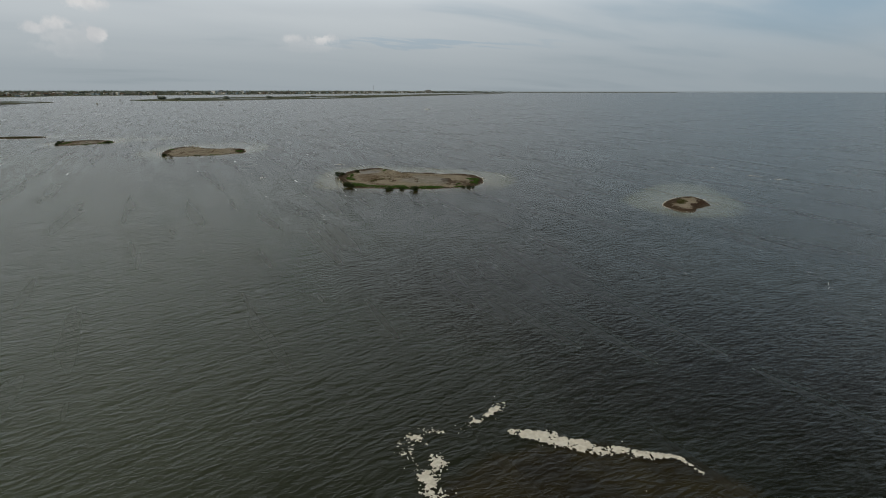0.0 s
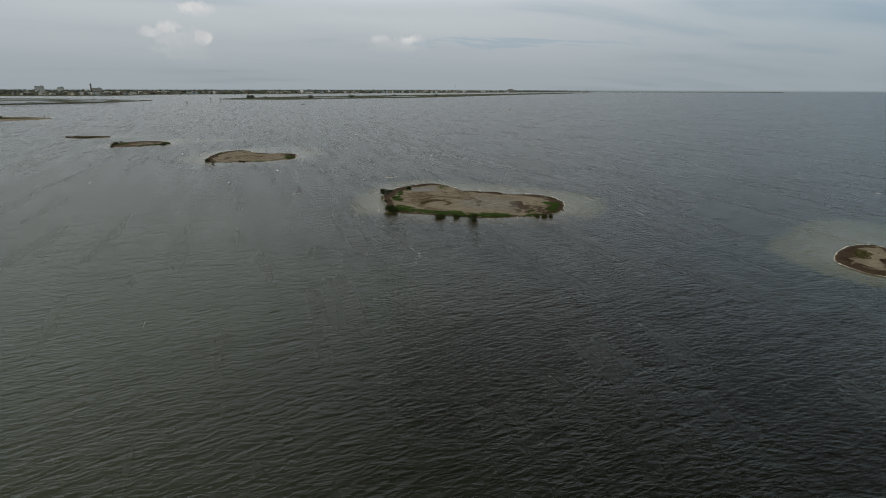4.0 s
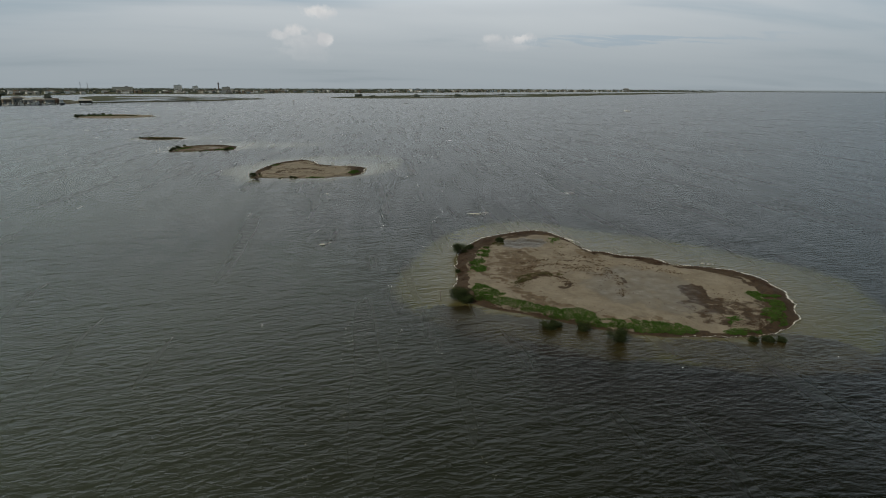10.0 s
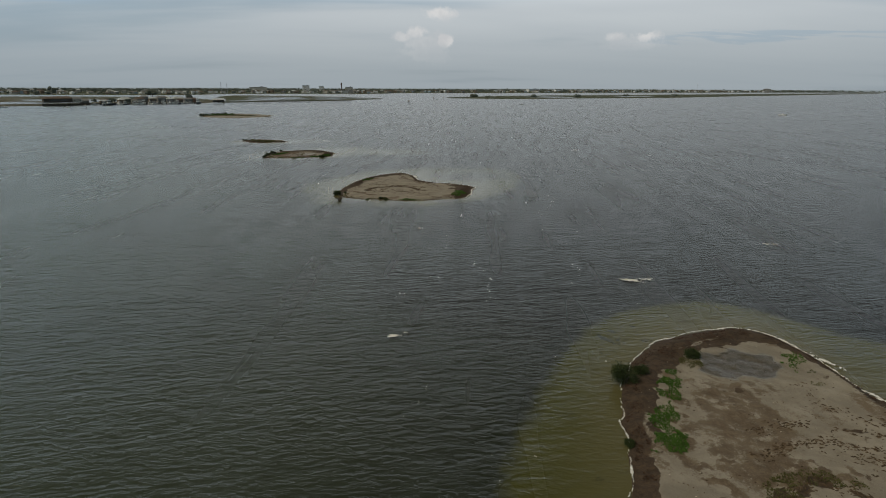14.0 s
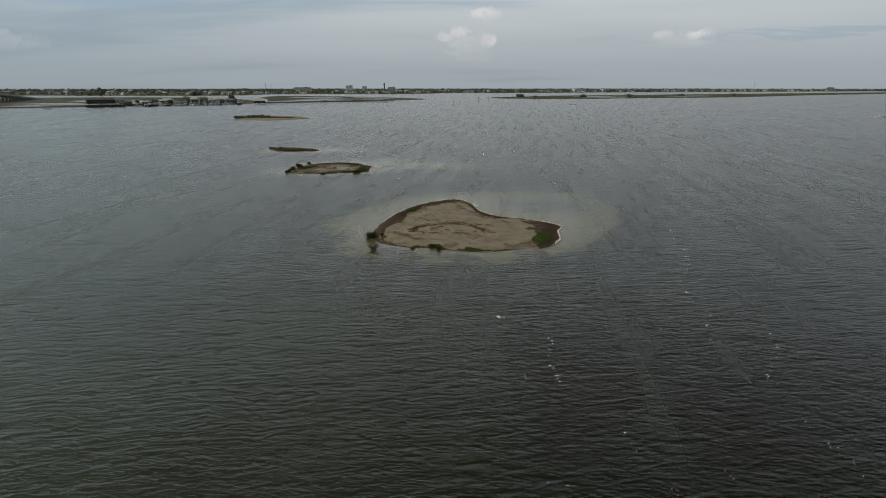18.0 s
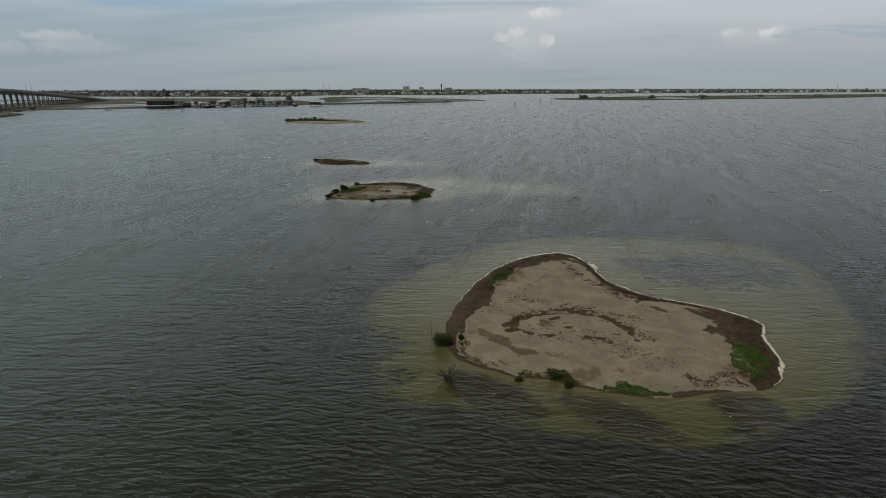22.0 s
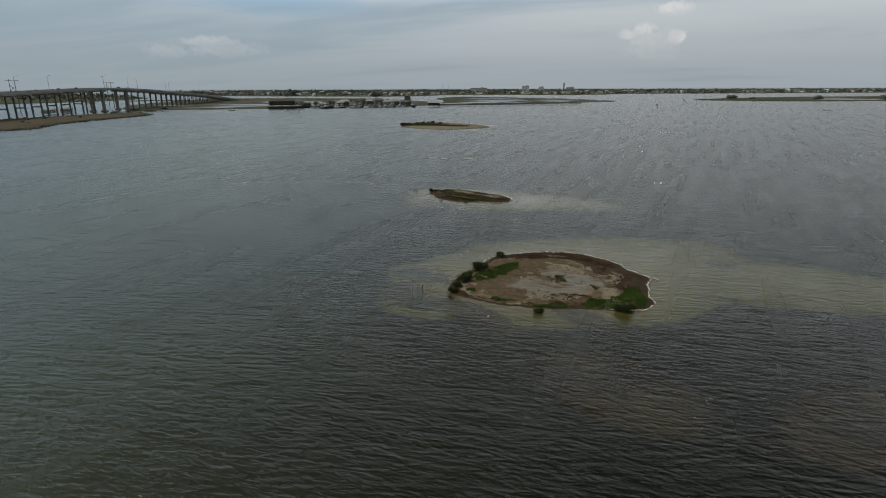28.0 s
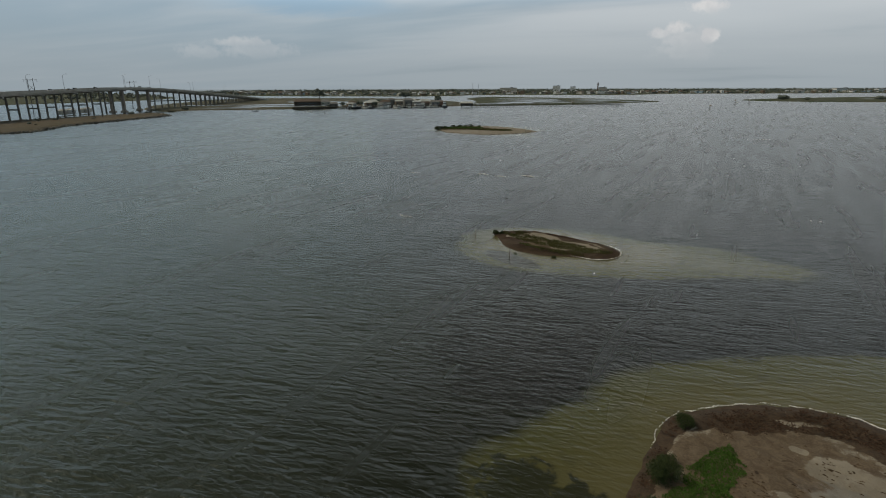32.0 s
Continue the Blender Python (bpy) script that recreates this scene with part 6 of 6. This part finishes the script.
def street_lamp(s, side):
    root = new("street_lamp")
    x, y = on_bridge(s, side)
    root.matrix_basis = pose(x, y, deck_z(s) - 0.2, 0, 0, math.degrees(math.atan2(BD.y, BD.x)) + (90 if side < 0 else -90))
    bm = bmesh.new()
    tube(bm, [(0, 0, 0), (0, 0, 6), (0, 0, 11.0)], [0.16, 0.13, 0.09], 7)
    part("pole", bm, M_STEEL, root)
    bm = bmesh.new()
    tube(bm, [(0, 0, 10.9), (0.9, 0, 11.7), (2.4, 0, 12.0)], [0.08, 0.07, 0.06], 6)
    arm = part("arm", bm, M_STEEL, root)
    bm = bmesh.new()
    box(bm, 2.7, 0, 11.88, 0.8, 0.3, 0.16)
    part("lamp_head", bm, M_STEEL, arm)
    tagged(root, "slim grey street lamp with a curved arm on the bridge", "street lamp", "lamps on the bridge")


for s, side in ((22, 8.2), (62, 8.2), (150, 8.2), (186, -8.2), (200, 8.2), (262, -8.2), (310, 8.2), (345, -8.2), (420, 8.2)):
    street_lamp(s, side)


def car_kit(name, paint, long, high, label):
    root = new(name)
    bm = bmesh.new()
    box(bm, 0, 0, 0.35, long, 1.8, high * 0.42, bevel=0.12)
    part("body", bm, paint, root)
    bm = bmesh.new()
    box(bm, -long * 0.06, 0, 0.35 + high * 0.42, long * 0.55, 1.6, high * 0.42, 0, 0.82, 0.08)
    part("cabin", bm, M_GLASS, root, "dark glazed cabin")
    for a in (-0.31, 0.31):
        for b in (-0.8, 0.8):
            bm = bmesh.new()
            tube(bm, [(a * long, b - 0.11, 0.34), (a * long, b + 0.11, 0.34)], [0.34, 0.34], 12)
            wheel = part("wheel", bm, M_ASPHALT, root)
            bm = bmesh.new()
            tube(bm, [(a * long, b - 0.125, 0.34), (a * long, b + 0.125, 0.34)], [0.19, 0.19], 8)
            part("rim", bm, M_STEEL, wheel, "pale metal rim")
    return tagged(root, label, "car", "traffic on the bridge")


M_GLASS = plain("dark_glass", (0.02, 0.022, 0.025), (0.035, 0.038, 0.04), 0.1, 1.0, bump=0)
PAINTS = [plain("car_paint_dark", (0.02, 0.02, 0.022), (0.03, 0.03, 0.034), 0.25, 1.0, bump=0), plain("car_paint_white", (0.6, 0.6, 0.6), (0.68, 0.68, 0.68), 0.25, 1.0, bump=0), plain("car_paint_grey", (0.15, 0.16, 0.17), (0.2, 0.21, 0.22), 0.25, 1.0, bump=0)]
CARS = [car_kit("car", PAINTS[0], 4.7, 1.5, "dark car driving over the bridge"), car_kit("car", PAINTS[1], 4.8, 1.75, "white car driving over the bridge"), car_kit("car", PAINTS[2], 5.6, 1.9, "grey pickup driving over the bridge")]
for n, (s, a, k) in enumerate(((50, 5.4, 1), (72, 5.4, 0), (80, 5.4, 2), (128, -5.2, 0), (185, 5.4, 2), (206, 5.4, 0), (225, -5.2, 1), (290, 5.4, 0), (372, 5.4, 2))):
    x, y = on_bridge(s, a)
    m = pose(x, y, deck_z(s) - 0.10, 0, math.degrees(math.atan2(deck_z(s - 4) - deck_z(s + 4), 8)), math.degrees(math.atan2(BD.y, BD.x)))
    if n in (0, 1, 2):
        CARS[k].matrix_basis = m
    else:
        copy_thing(CARS[k], m)


def pylon(x, y, h):
    root = new("power_pylon")
    root.matrix_basis = pose(x, y, 0, 0, 0, 55)
    for a in (-2.6, 2.6):
        bm = bmesh.new()
        tube(bm, [(a, 0, -1), (a * 0.9, 0, h)], [0.32, 0.2], 7)
        part("pole", bm, M_TIMBER, root)
    bm = bmesh.new()
    tube(bm, [(-6.0, 0, h - 1.2), (6.0, 0, h - 1.2)], [0.18, 0.18], 6)
    part("crossarm", bm, M_TIMBER, root)
    for p, q in (((-2.4, 0, h - 10), (2.4, 0, h - 5)), ((2.4, 0, h - 10), (-2.4, 0, h - 5))):
        bm = bmesh.new()
        tube(bm, [p, q], [0.12, 0.12], 5)
        part("brace", bm, M_TIMBER, root)
    for a in (-5.6, 0, 5.6):
        bm = bmesh.new()
        tube(bm, [(a, 0, h - 1.2), (a, 0, h - 2.6)], [0.12, 0.12], 6)
        part("insulator", bm, M_STEEL, root)
    tagged(root, "dark twin-pole power pylon with crossarm behind the bridge", "pylon", "pylons behind the bridge")


pylon(-739.5, 188, 29.0)
pylon(-855.5, 276.5, 28.5)
pylon(-640, 110, 29.0)


# ---------- marina, restaurant and fishing pier ----------
M_HULL = plain("dark_hull_paint", (0.025, 0.03, 0.04), (0.05, 0.055, 0.065), 0.4, 0.5, bump=0.1)
M_PANE = plain("window_pane", (0.06, 0.07, 0.08), (0.10, 0.11, 0.12), 0.15, 1.0, bump=0)
WALLS = [plain("wall_cream", (0.40, 0.38, 0.33), (0.50, 0.48, 0.43), 0.8, 0.4), plain("wall_grey", (0.15, 0.155, 0.155), (0.24, 0.24, 0.235), 0.8, 0.4), plain("wall_rust", (0.20, 0.10, 0.07), (0.28, 0.15, 0.10), 0.8, 0.4),
         plain("wall_blue", (0.20, 0.27, 0.32), (0.30, 0.37, 0.42), 0.8, 0.4), M_WHITE, plain("wall_brown", (0.12, 0.09, 0.065), (0.18, 0.14, 0.10), 0.85, 0.4)]
ROOFS = [plain("roof_grey", (0.16, 0.16, 0.165), (0.24, 0.24, 0.245), 0.8, 0.5), plain("roof_brown", (0.10, 0.075, 0.06), (0.16, 0.12, 0.10), 0.85, 0.5), plain("roof_metal", (0.45, 0.47, 0.48), (0.58, 0.60, 0.61), 0.45, 0.4)]


def house(x, y, g, w, d, h, turn, wall, roof, label, group, stilts=0.0, hip=0.6, category="house", panes=2):
    root = new(category.replace(" ", "_"))
    root.matrix_basis = pose(x, y, g, 0, 0, turn)
    bm = bmesh.new()
    box(bm, 0, 0, stilts, w, d, h)
    walls = part("wall", bm, wall, root)
    bm = bmesh.new()
    e, rise = 0.5, min(d * 0.28, 2.2)
    lo = [bm.verts.new((a * (w / 2 + e), b * (d / 2 + e), stilts + h + 0.004)) for a, b in ((-1, -1), (1, -1), (1, 1), (-1, 1))]
    up = [bm.verts.new((a * w / 2 * hip, 0, stilts + h + rise)) for a in (-1, 1)]
    for f in ((lo[0], lo[1], up[1], up[0]), (lo[2], lo[3], up[0], up[1]), (lo[1], lo[2], up[1]), (lo[3], lo[0], up[0]), (lo[3], lo[2], lo[1], lo[0])):
        bm.faces.new(f)
    part("roof", bm, roof, root)
    if stilts:
        for a in (-0.42, 0.0, 0.42):
            for b in (-0.4, 0.4):
                bm = bmesh.new()
                box(bm, a * w, b * d, -0.6, 0.4, 0.4, stilts + 0.598)
                part("stilt", bm, M_TIMBER, root)
    for a in np.linspace(-0.3, 0.3, panes):
        for side in (-1, 1):
            bm = bmesh.new()
            box(bm, a * w, side * (d / 2 + 0.02), stilts + h * 0.35, 1.4, 0.1, h * 0.36)
            part("window", bm, M_PANE, walls)
    return tagged(root, label, category, group)


ML = 73.8
house(-696, 415, 0.9, 26, 12, 4.2, ML, M_TIMBER, ROOFS[1], "dark timber waterfront restaurant raised on stilts", "", 2.2, 0.85, "restaurant", 8)
house(-690, 432, 0.9, 9, 8, 3.4, ML, WALLS[0], ROOFS[0], "cream annex beside the restaurant", "marina buildings", 2.6)
MARINA = [(-706, 448, 8, 5, 2.6, 1, 0), (-702, 468, 7, 5, 2.8, 0, 1), (-697, 486, 8, 6, 2.8, 5, 0), (-690, 503, 9, 6, 3.6, 1, 1), (-700, 515, 7, 6, 5.0, 1, 0), (-684, 516, 7, 6, 3.8, 5, 0), (-688, 530, 10, 7, 4.4, 1, 0), (-676, 534, 7, 5, 3.2, 1, 2), (-681, 548, 12, 7, 3.6, 0, 2), (-668, 553, 8, 6, 3.0, 1, 0),
          (-676, 566, 7, 5, 3.0, 2, 1), (-705, 545, 10, 7, 4, 5, 0), (-715, 500, 9, 7, 3.4, 0, 2), (-725, 530, 8, 6, 3.4, 1, 0), (-694, 462, 6, 4, 2.4, 5, 1), (-687, 495, 6, 4, 2.6, 0, 0), (-672, 545, 5, 4, 2.6, 5, 1)]
for n, (x, y, w, d, h, a, b) in enumerate(MARINA):
    house(x, y, 0.9, w * 1.15, d * 1.1, h * 1.35, ML + (n * 37) % 25 - 12, WALLS[a], ROOFS[(b, b, 2)[n % 3]], ("cream", "grey", "rust-red", "blue-grey", "white", "brown")[a] + " wooden building with a pitched roof by the marina", "marina buildings", 0.0, 0.7)
for n, (s, a) in enumerate(((96, -16), (108, -17), (122, -15), (134, -18))):
    x, y = on_bridge(s, a)
    house(x, y, 0.8, 7, 4, 3.2, 149, M_WHITE if n % 2 else WALLS[0], ROOFS[2], "small pale hut behind the bridge columns", "huts by the bridge", 0.0, 0.9, "hut", 1)


def bulkhead(p, q, high, label):
    """A quay wall of upright planks with a cap and a wale."""
    root = new("quay_wall")
    p, q = Vector((*p, 0)), Vector((*q, 0))
    d, L = (q - p).normalized(), (q - p).length
    turn = math.atan2(d.y, d.x)
    bm = bmesh.new()
    box(bm, (p.x + q.x) / 2, (p.y + q.y) / 2, -0.6, L, 0.25, high + 0.6, turn)
    part("plank_wall", bm, M_TIMBER, root)
    bm = bmesh.new()
    box(bm, (p.x + q.x) / 2, (p.y + q.y) / 2, high + 0.003, L, 0.5, 0.16, turn)
    part("cap", bm, M_POST, root)
    for k in range(int(L / 5) + 1):
        c = p + d * min(5 * k + 0.2, L)
        bm = bmesh.new()
        tube(bm, [(c.x + d.y * 0.3, c.y - d.x * 0.3, -0.8), (c.x + d.y * 0.3, c.y - d.x * 0.3, high + 0.7)], [0.17, 0.15], 6)
        part("pile", bm, M_TIMBER, root)
    tagged(root, label, "quay wall", "quay walls of the marina")


for a, b in (((-693, 398), (-687, 436)), ((-687, 436), (-677, 480)), ((-677, 480), (-667, 530)), ((-667, 530), (-656, 562))):
    bulkhead(a, b, 1.7, "dark timber quay wall along the marina")
for n, (x, y, h, w) in enumerate(((-703, 440, 4.5, 5), (-700, 456, 5.5, 5), (-696, 476, 6, 5), (-693, 492, 5, 6), (-706, 507, 6.5, 6), (-680, 540, 5, 5), (-690, 556, 6, 6), (-712, 480, 6, 6), (-720, 515, 7, 7), (-672, 560, 4.5, 5))):
    single_tree(x, y, h, w, 1.0, 240 + n, "dark green tree between the marina buildings")


def boat_kit(name, L, cabin, label, paint=None, tall=1.0):
    root = new(name)
    bm = bmesh.new()
    sec = []
    for f, w, k in ((-0.5, 0.9, 0.0), (-0.2, 1.0, 0.0), (0.2, 0.92, 0.05), (0.42, 0.5, 0.15), (0.5, 0.06, 0.25)):
        hw, top = L * 0.15 * w, L * 0.115 * (1 + k * 2)
        sec.append([bm.verts.new((f * L, s * hw * q, z)) for s, q, z in ((-1, 1.0, top), (-1, 0.75, -0.15), (1, 0.75, -0.15), (1, 1.0, top))])
    for p, q in zip(sec, sec[1:]):
        for k in range(3):
            bm.faces.new((p[k], p[k + 1], q[k + 1], q[k]))
        bm.faces.new((p[3], p[0], q[0], q[3]))
    bm.faces.new(sec[0])
    bm.faces.new(sec[-1][::-1])
    bmesh.ops.recalc_face_normals(bm, faces=bm.faces)
    part("hull", bm, paint or M_WHITE, root)
    if cabin:
        bm = bmesh.new()
        box(bm, -0.04 * L, 0, L * 0.119, L * 0.40 / tall, L * 0.2, L * 0.14 * tall, 0, 0.85, 0.05)
        cabin_part = part("cabin", bm, M_WHITE, root)
        bm = bmesh.new()
        box(bm, -0.04 * L, 0, L * (0.055 + 0.11 * tall), L * 0.385 / tall, L * 0.20, L * 0.055, 0, 0.97)
        part("cabin_window", bm, M_GLASS, cabin_part, "dark tinted cabin window")
        bm = bmesh.new()
        box(bm, -0.08 * L, 0, L * (0.19 + 0.14 * tall), L * 0.3, L * 0.22, 0.10)
        part("hardtop", bm, M_WHITE, cabin_part)
        for a, b in ((-0.2, -0.08), (-0.2, 0.08), (0.04, -0.08), (0.04, 0.08)):
            bm = bmesh.new()
            tube(bm, [(a * L, b * L, L * 0.12), (a * L, b * L, L * (0.191 + 0.14 * tall))], [0.04, 0.04], 5)
            part("strut", bm, M_STEEL, cabin_part)
    else:
        bm = bmesh.new()
        box(bm, 0, 0, L * 0.09, 0.9, 0.7, 0.75, 0, 0.8)
        part("console", bm, M_WHITE, root)
        bm = bmesh.new()
        box(bm, -L * 0.52, 0, 0.1, 0.4, 0.4, 1.0)
        part("outboard_motor", bm, M_GLASS, root)
    return tagged(root, label, "boat", "boats in the bay")


CRUISER = boat_kit("motor_boat", 12.0, True, "white cabin cruiser moored at the marina dock")
TRAWLER = boat_kit("fishing_boat", 14.0, True, "dark-hulled fishing boat with a white cabin at the dock", M_HULL, 1.5)
SKIFF = boat_kit("skiff", 6.0, False, "small white open skiff on the water")
first = {0: True, 1: True}
for k in range(23):
    x, y, t = -669 + 1.22 * k + (k * 7 % 5) * 1.6, 440 + 4.6 * k + (k * 5 % 3) * 1.4, (72, 150, 95, 60, 168, 110, 84)[k % 7]
    kind, q = (1 if k % 4 == 2 else 0), 0.72 + 0.5 * ((k * 13) % 7) / 6
    kit = TRAWLER if kind else CRUISER
    ob = kit if first[kind] else copy_thing(kit, pose(0, 0, 0))
    first[kind] = False
    ob.matrix_basis = Matrix.LocRotScale((x, y, 0), Euler((0, 0, radians(t))), (q, q, q))
for n, (x, y, t) in enumerate(((-662, 352, 60), (-616, 386, 20), (-521, 916, 100), (-470, 1000, 80), (-300, 760, 30), (-20, 620, 160))):
    if n == 0:
        SKIFF.matrix_basis = pose(x, y, 0.02, 0, 0, t)
    else:
        copy_thing(SKIFF, pose(x, y, 0.02, 0, 0, t))


def timber_pier(name, p, q, wide, z, step, label, rail):
    root = new(name)
    p, q = Vector((*p, 0)), Vector((*q, 0))
    d = (q - p).normalized()
    s = Vector((-d.y, d.x, 0))
    L, turn = (q - p).length, math.atan2(d.y, d.x)
    mid = (p + q) / 2
    bm = bmesh.new()
    box(bm, mid.x, mid.y, z - 0.2, L, wide, 0.42, turn)
    part("deck", bm, M_TIMBER, root)
    for i in range(int(L / step) + 1):
        for a in (-1, 1):
            c = p + d * (i * step + 0.3) + s * a * (wide / 2 - 0.15)
            bm = bmesh.new()
            tube(bm, [(c.x, c.y, -1.0), (c.x, c.y, z + (1.1 if rail else 0.5))], [0.17, 0.15], 6)
            part("pile", bm, M_TIMBER, root)
    if rail:
        for a in (-1, 1):
            c = mid + s * a * (wide / 2 - 0.15)
            bm = bmesh.new()
            box(bm, c.x, c.y, z + 1.0, L, 0.1, 0.12, turn)
            part("handrail", bm, M_TIMBER, root)
    tagged(root, label, "pier")


timber_pier("fishing_pier", (-618, 568), (-553, 733), 3.2, 1.6, 4.2, "long dark timber fishing pier on many piles", True)
timber_pier("dock", (-683, 436), (-645, 556), 2.2, 0.9, 6.0, "low timber marina dock", False)
for x, y in ((-678, 455), (-673, 470), (-668, 490), (-660, 512), (-655, 535)):
    timber_pier("jetty", (x, y), (x + 15, y - 4), 1.4, 0.9, 5.0, "short timber jetty between the berths", False)
house(-622, 563, 0.2, 13, 6, 3.0, 55, M_TIMBER, ROOFS[2], "dark pier-head shelter with a pale metal roof", "marina buildings", 1.2, 0.95)


for n in range(34):
    root = new("mooring_pile")
    root.matrix_basis = pose(-666 + 0.31 * 3.3 * n + (n * 5 % 4) * 1.8, 440 + 3.5 * n, -1)
    bm = bmesh.new()
    tube(bm, [(0, 0, 0), (0, 0, 3.4 + (n * 3 % 5) * 0.5)], [0.18, 0.15], 7)
    part("shaft", bm, M_TIMBER, root)
    tagged(root, "dark timber mooring pile beside the boats", "mooring pile", "mooring piles of the marina")


def marker(x, y, h, label):
    root = new("channel_marker")
    root.matrix_basis = pose(x, y, -1)
    for a in (-0.7, 0.7):
        bm = bmesh.new()
        tube(bm, [(a, 0, 0), (a * 0.6, 0, h + 1)], [0.16, 0.13], 7)
        part("pile", bm, M_TIMBER, root)
    bm = bmesh.new()
    box(bm, 0, 0, h, 2.0, 0.25, 1.2)
    part("board", bm, M_POST, root)
    tagged(root, label, "channel marker", "channel markers")


for x, y, h in ((-574, 382, 4.0), (-494, 862, 5.5), (-487, 880, 5.5), (-590, 690, 4.5), (-430, 700, 4.0)):
    marker(x, y, h, "dark timber channel marker standing in the bay")


# ---------- the town ----------
def scatter_houses():
    rng = np.random.default_rng(77)
    x, y = rng.uniform(-2300, 0, 4200), rng.uniform(700, 3600, 4200)
    inner = TOWN.mean(0) + (TOWN - TOWN.mean(0)) * 0.985
    ok = inside(inner, x, y)
    front = np.array([np.min(np.hypot(TOWN[:, 0] - a, TOWN[:, 1] - b)) for a, b in zip(x, y)])
    ok &= (front < 420) & (front > 14) & (np.hypot(x, y) < 3700)
    idx = np.nonzero(ok)[0]
    near = [i for i in idx if front[i] < 190][:300] + [i for i in idx if front[i] >= 190][:70]
    for i in near:
        big = rng.uniform(0.7, 1.2)
        a, b = int(rng.choice([0, 0, 1, 1, 3, 5, 4, 4])), int(rng.choice([0, 0, 1, 1, 2]))
        house(x[i], y[i], 1.2, 12 * big, 8 * big, rng.uniform(3.5, 8), rng.uniform(0, 180), WALLS[a], ROOFS[b], ("cream", "grey", "rust-red", "blue-grey", "white", "brown")[a] + " house among trees on the far shore", "houses of the far town", 0.0, 0.6, "house", 1)


scatter_houses()


M_BAND = plain("balcony_shade", (0.20, 0.21, 0.22), (0.28, 0.29, 0.30), 0.4, 0.5, bump=0)


def block(x, y, w, d, h, turn, wall, label, floors, category="apartment building"):
    root = new(category.replace(" ", "_"))
    root.matrix_basis = pose(x, y, 1.2, 0, 0, turn)
    bm = bmesh.new()
    box(bm, 0, 0, 0, w, d, h)
    walls = part("wall", bm, wall, root)
    bm = bmesh.new()
    box(bm, 0, 0, h + 0.004, w + 0.8, d + 0.8, 0.8)
    box(bm, w * 0.2, 0, h + 0.808, w * 0.15, d * 0.4, 2.5)
    part("roof", bm, ROOFS[0], root)
    for f in range(floors):
        for side in (-1, 1):
            bm = bmesh.new()
            box(bm, 0, side * (d / 2 + 0.03), (f + 0.35) * h / floors, w * 0.92, 0.2, h / floors * 0.3)
            part("window_band", bm, M_BAND, walls)
    tagged(root, label, category, "large buildings of the far town")


block(-1885, 1998, 30, 16, 25, 40, WALLS[4], "pale multi-storey apartment block beyond the trees", 8)
block(-1840, 2050, 22, 14, 21, 40, WALLS[4], "pale multi-storey apartment block beyond the trees", 7)
block(-2098, 1912, 76, 18, 17, 40, WALLS[0], "long grey hotel block beyond the trees", 5)
block(-1733, 2115, 34, 16, 18, 40, WALLS[0], "grey apartment block beyond the trees", 6)
block(-1215, 1495, 34, 20, 8, 45, M_WHITE, "low white boathouse on the far shore", 2, "boathouse")
block(-1020, 2560, 60, 24, 12, 60, M_WHITE, "large white building on the far shore", 3)
block(-920, 2620, 40, 20, 10, 60, M_WHITE, "large white building on the far shore", 3)


def lighthouse(x, y, h, label):
    root = new("lookout_tower")
    root.matrix_basis = pose(x, y, 1.0)
    bm = bmesh.new()
    tube(bm, [(0, 0, 0), (0, 0, h * 0.5), (0, 0, h * 0.86)], [2.2, 1.8, 1.6], 12)
    part("shaft", bm, ROOFS[1], root)
    bm = bmesh.new()
    tube(bm, [(0, 0, h * 0.8), (0, 0, h * 0.84)], [3.2, 3.2], 12)
    part("gallery", bm, ROOFS[1], root)
    bm = bmesh.new()
    tube(bm, [(0, 0, h * 0.86), (0, 0, h * 0.93), (0, 0, h)], [2.0, 1.8, 0.2], 12)
    part("roof", bm, ROOFS[1], root)
    tagged(root, label, "tower")


lighthouse(-1250, 1512, 33, "dark slender lookout tower rising over the town")


def mast(x, y, h, w, label):
    root = new("radio_mast")
    root.matrix_basis = pose(x, y, 0.8)
    for k in range(3):
        a = 2.094 * k
        bm = bmesh.new()
        tube(bm, [(math.cos(a) * w, math.sin(a) * w, 0), (math.cos(a) * w * 0.6, math.sin(a) * w * 0.6, h)], [0.22, 0.16], 5)
        part("leg", bm, M_STEEL, root)
    for k in range(int(h / 5)):
        z = 3 + 5 * k
        bm = bmesh.new()
        for j in range(3):
            a, b = 2.094 * j, 2.094 * (j + 1)
            r = w * (1 - 0.4 * z / h)
            tube(bm, [(math.cos(a) * r, math.sin(a) * r, z), (math.cos(b) * r, math.sin(b) * r, z + 2.5)], [0.15, 0.15], 4)
        part("lattice", bm, M_STEEL, root)
    tagged(root, label, "mast", "masts on the far shore")


mast(-379, 2978, 40, 1.8, "grey lattice radio mast over the far shore")
mast(-1328, 1115, 30, 0.7, "grey lattice radio mast over the far shore")
mast(-1318, 1126, 28, 0.7, "grey lattice radio mast over the far shore")
house(-113, 3600, 1.2, 34, 26, 16, 0, WALLS[1], ROOFS[1], "large dark-roofed hall on the far shore", "large buildings of the far town", 0, 0.3, "hall")
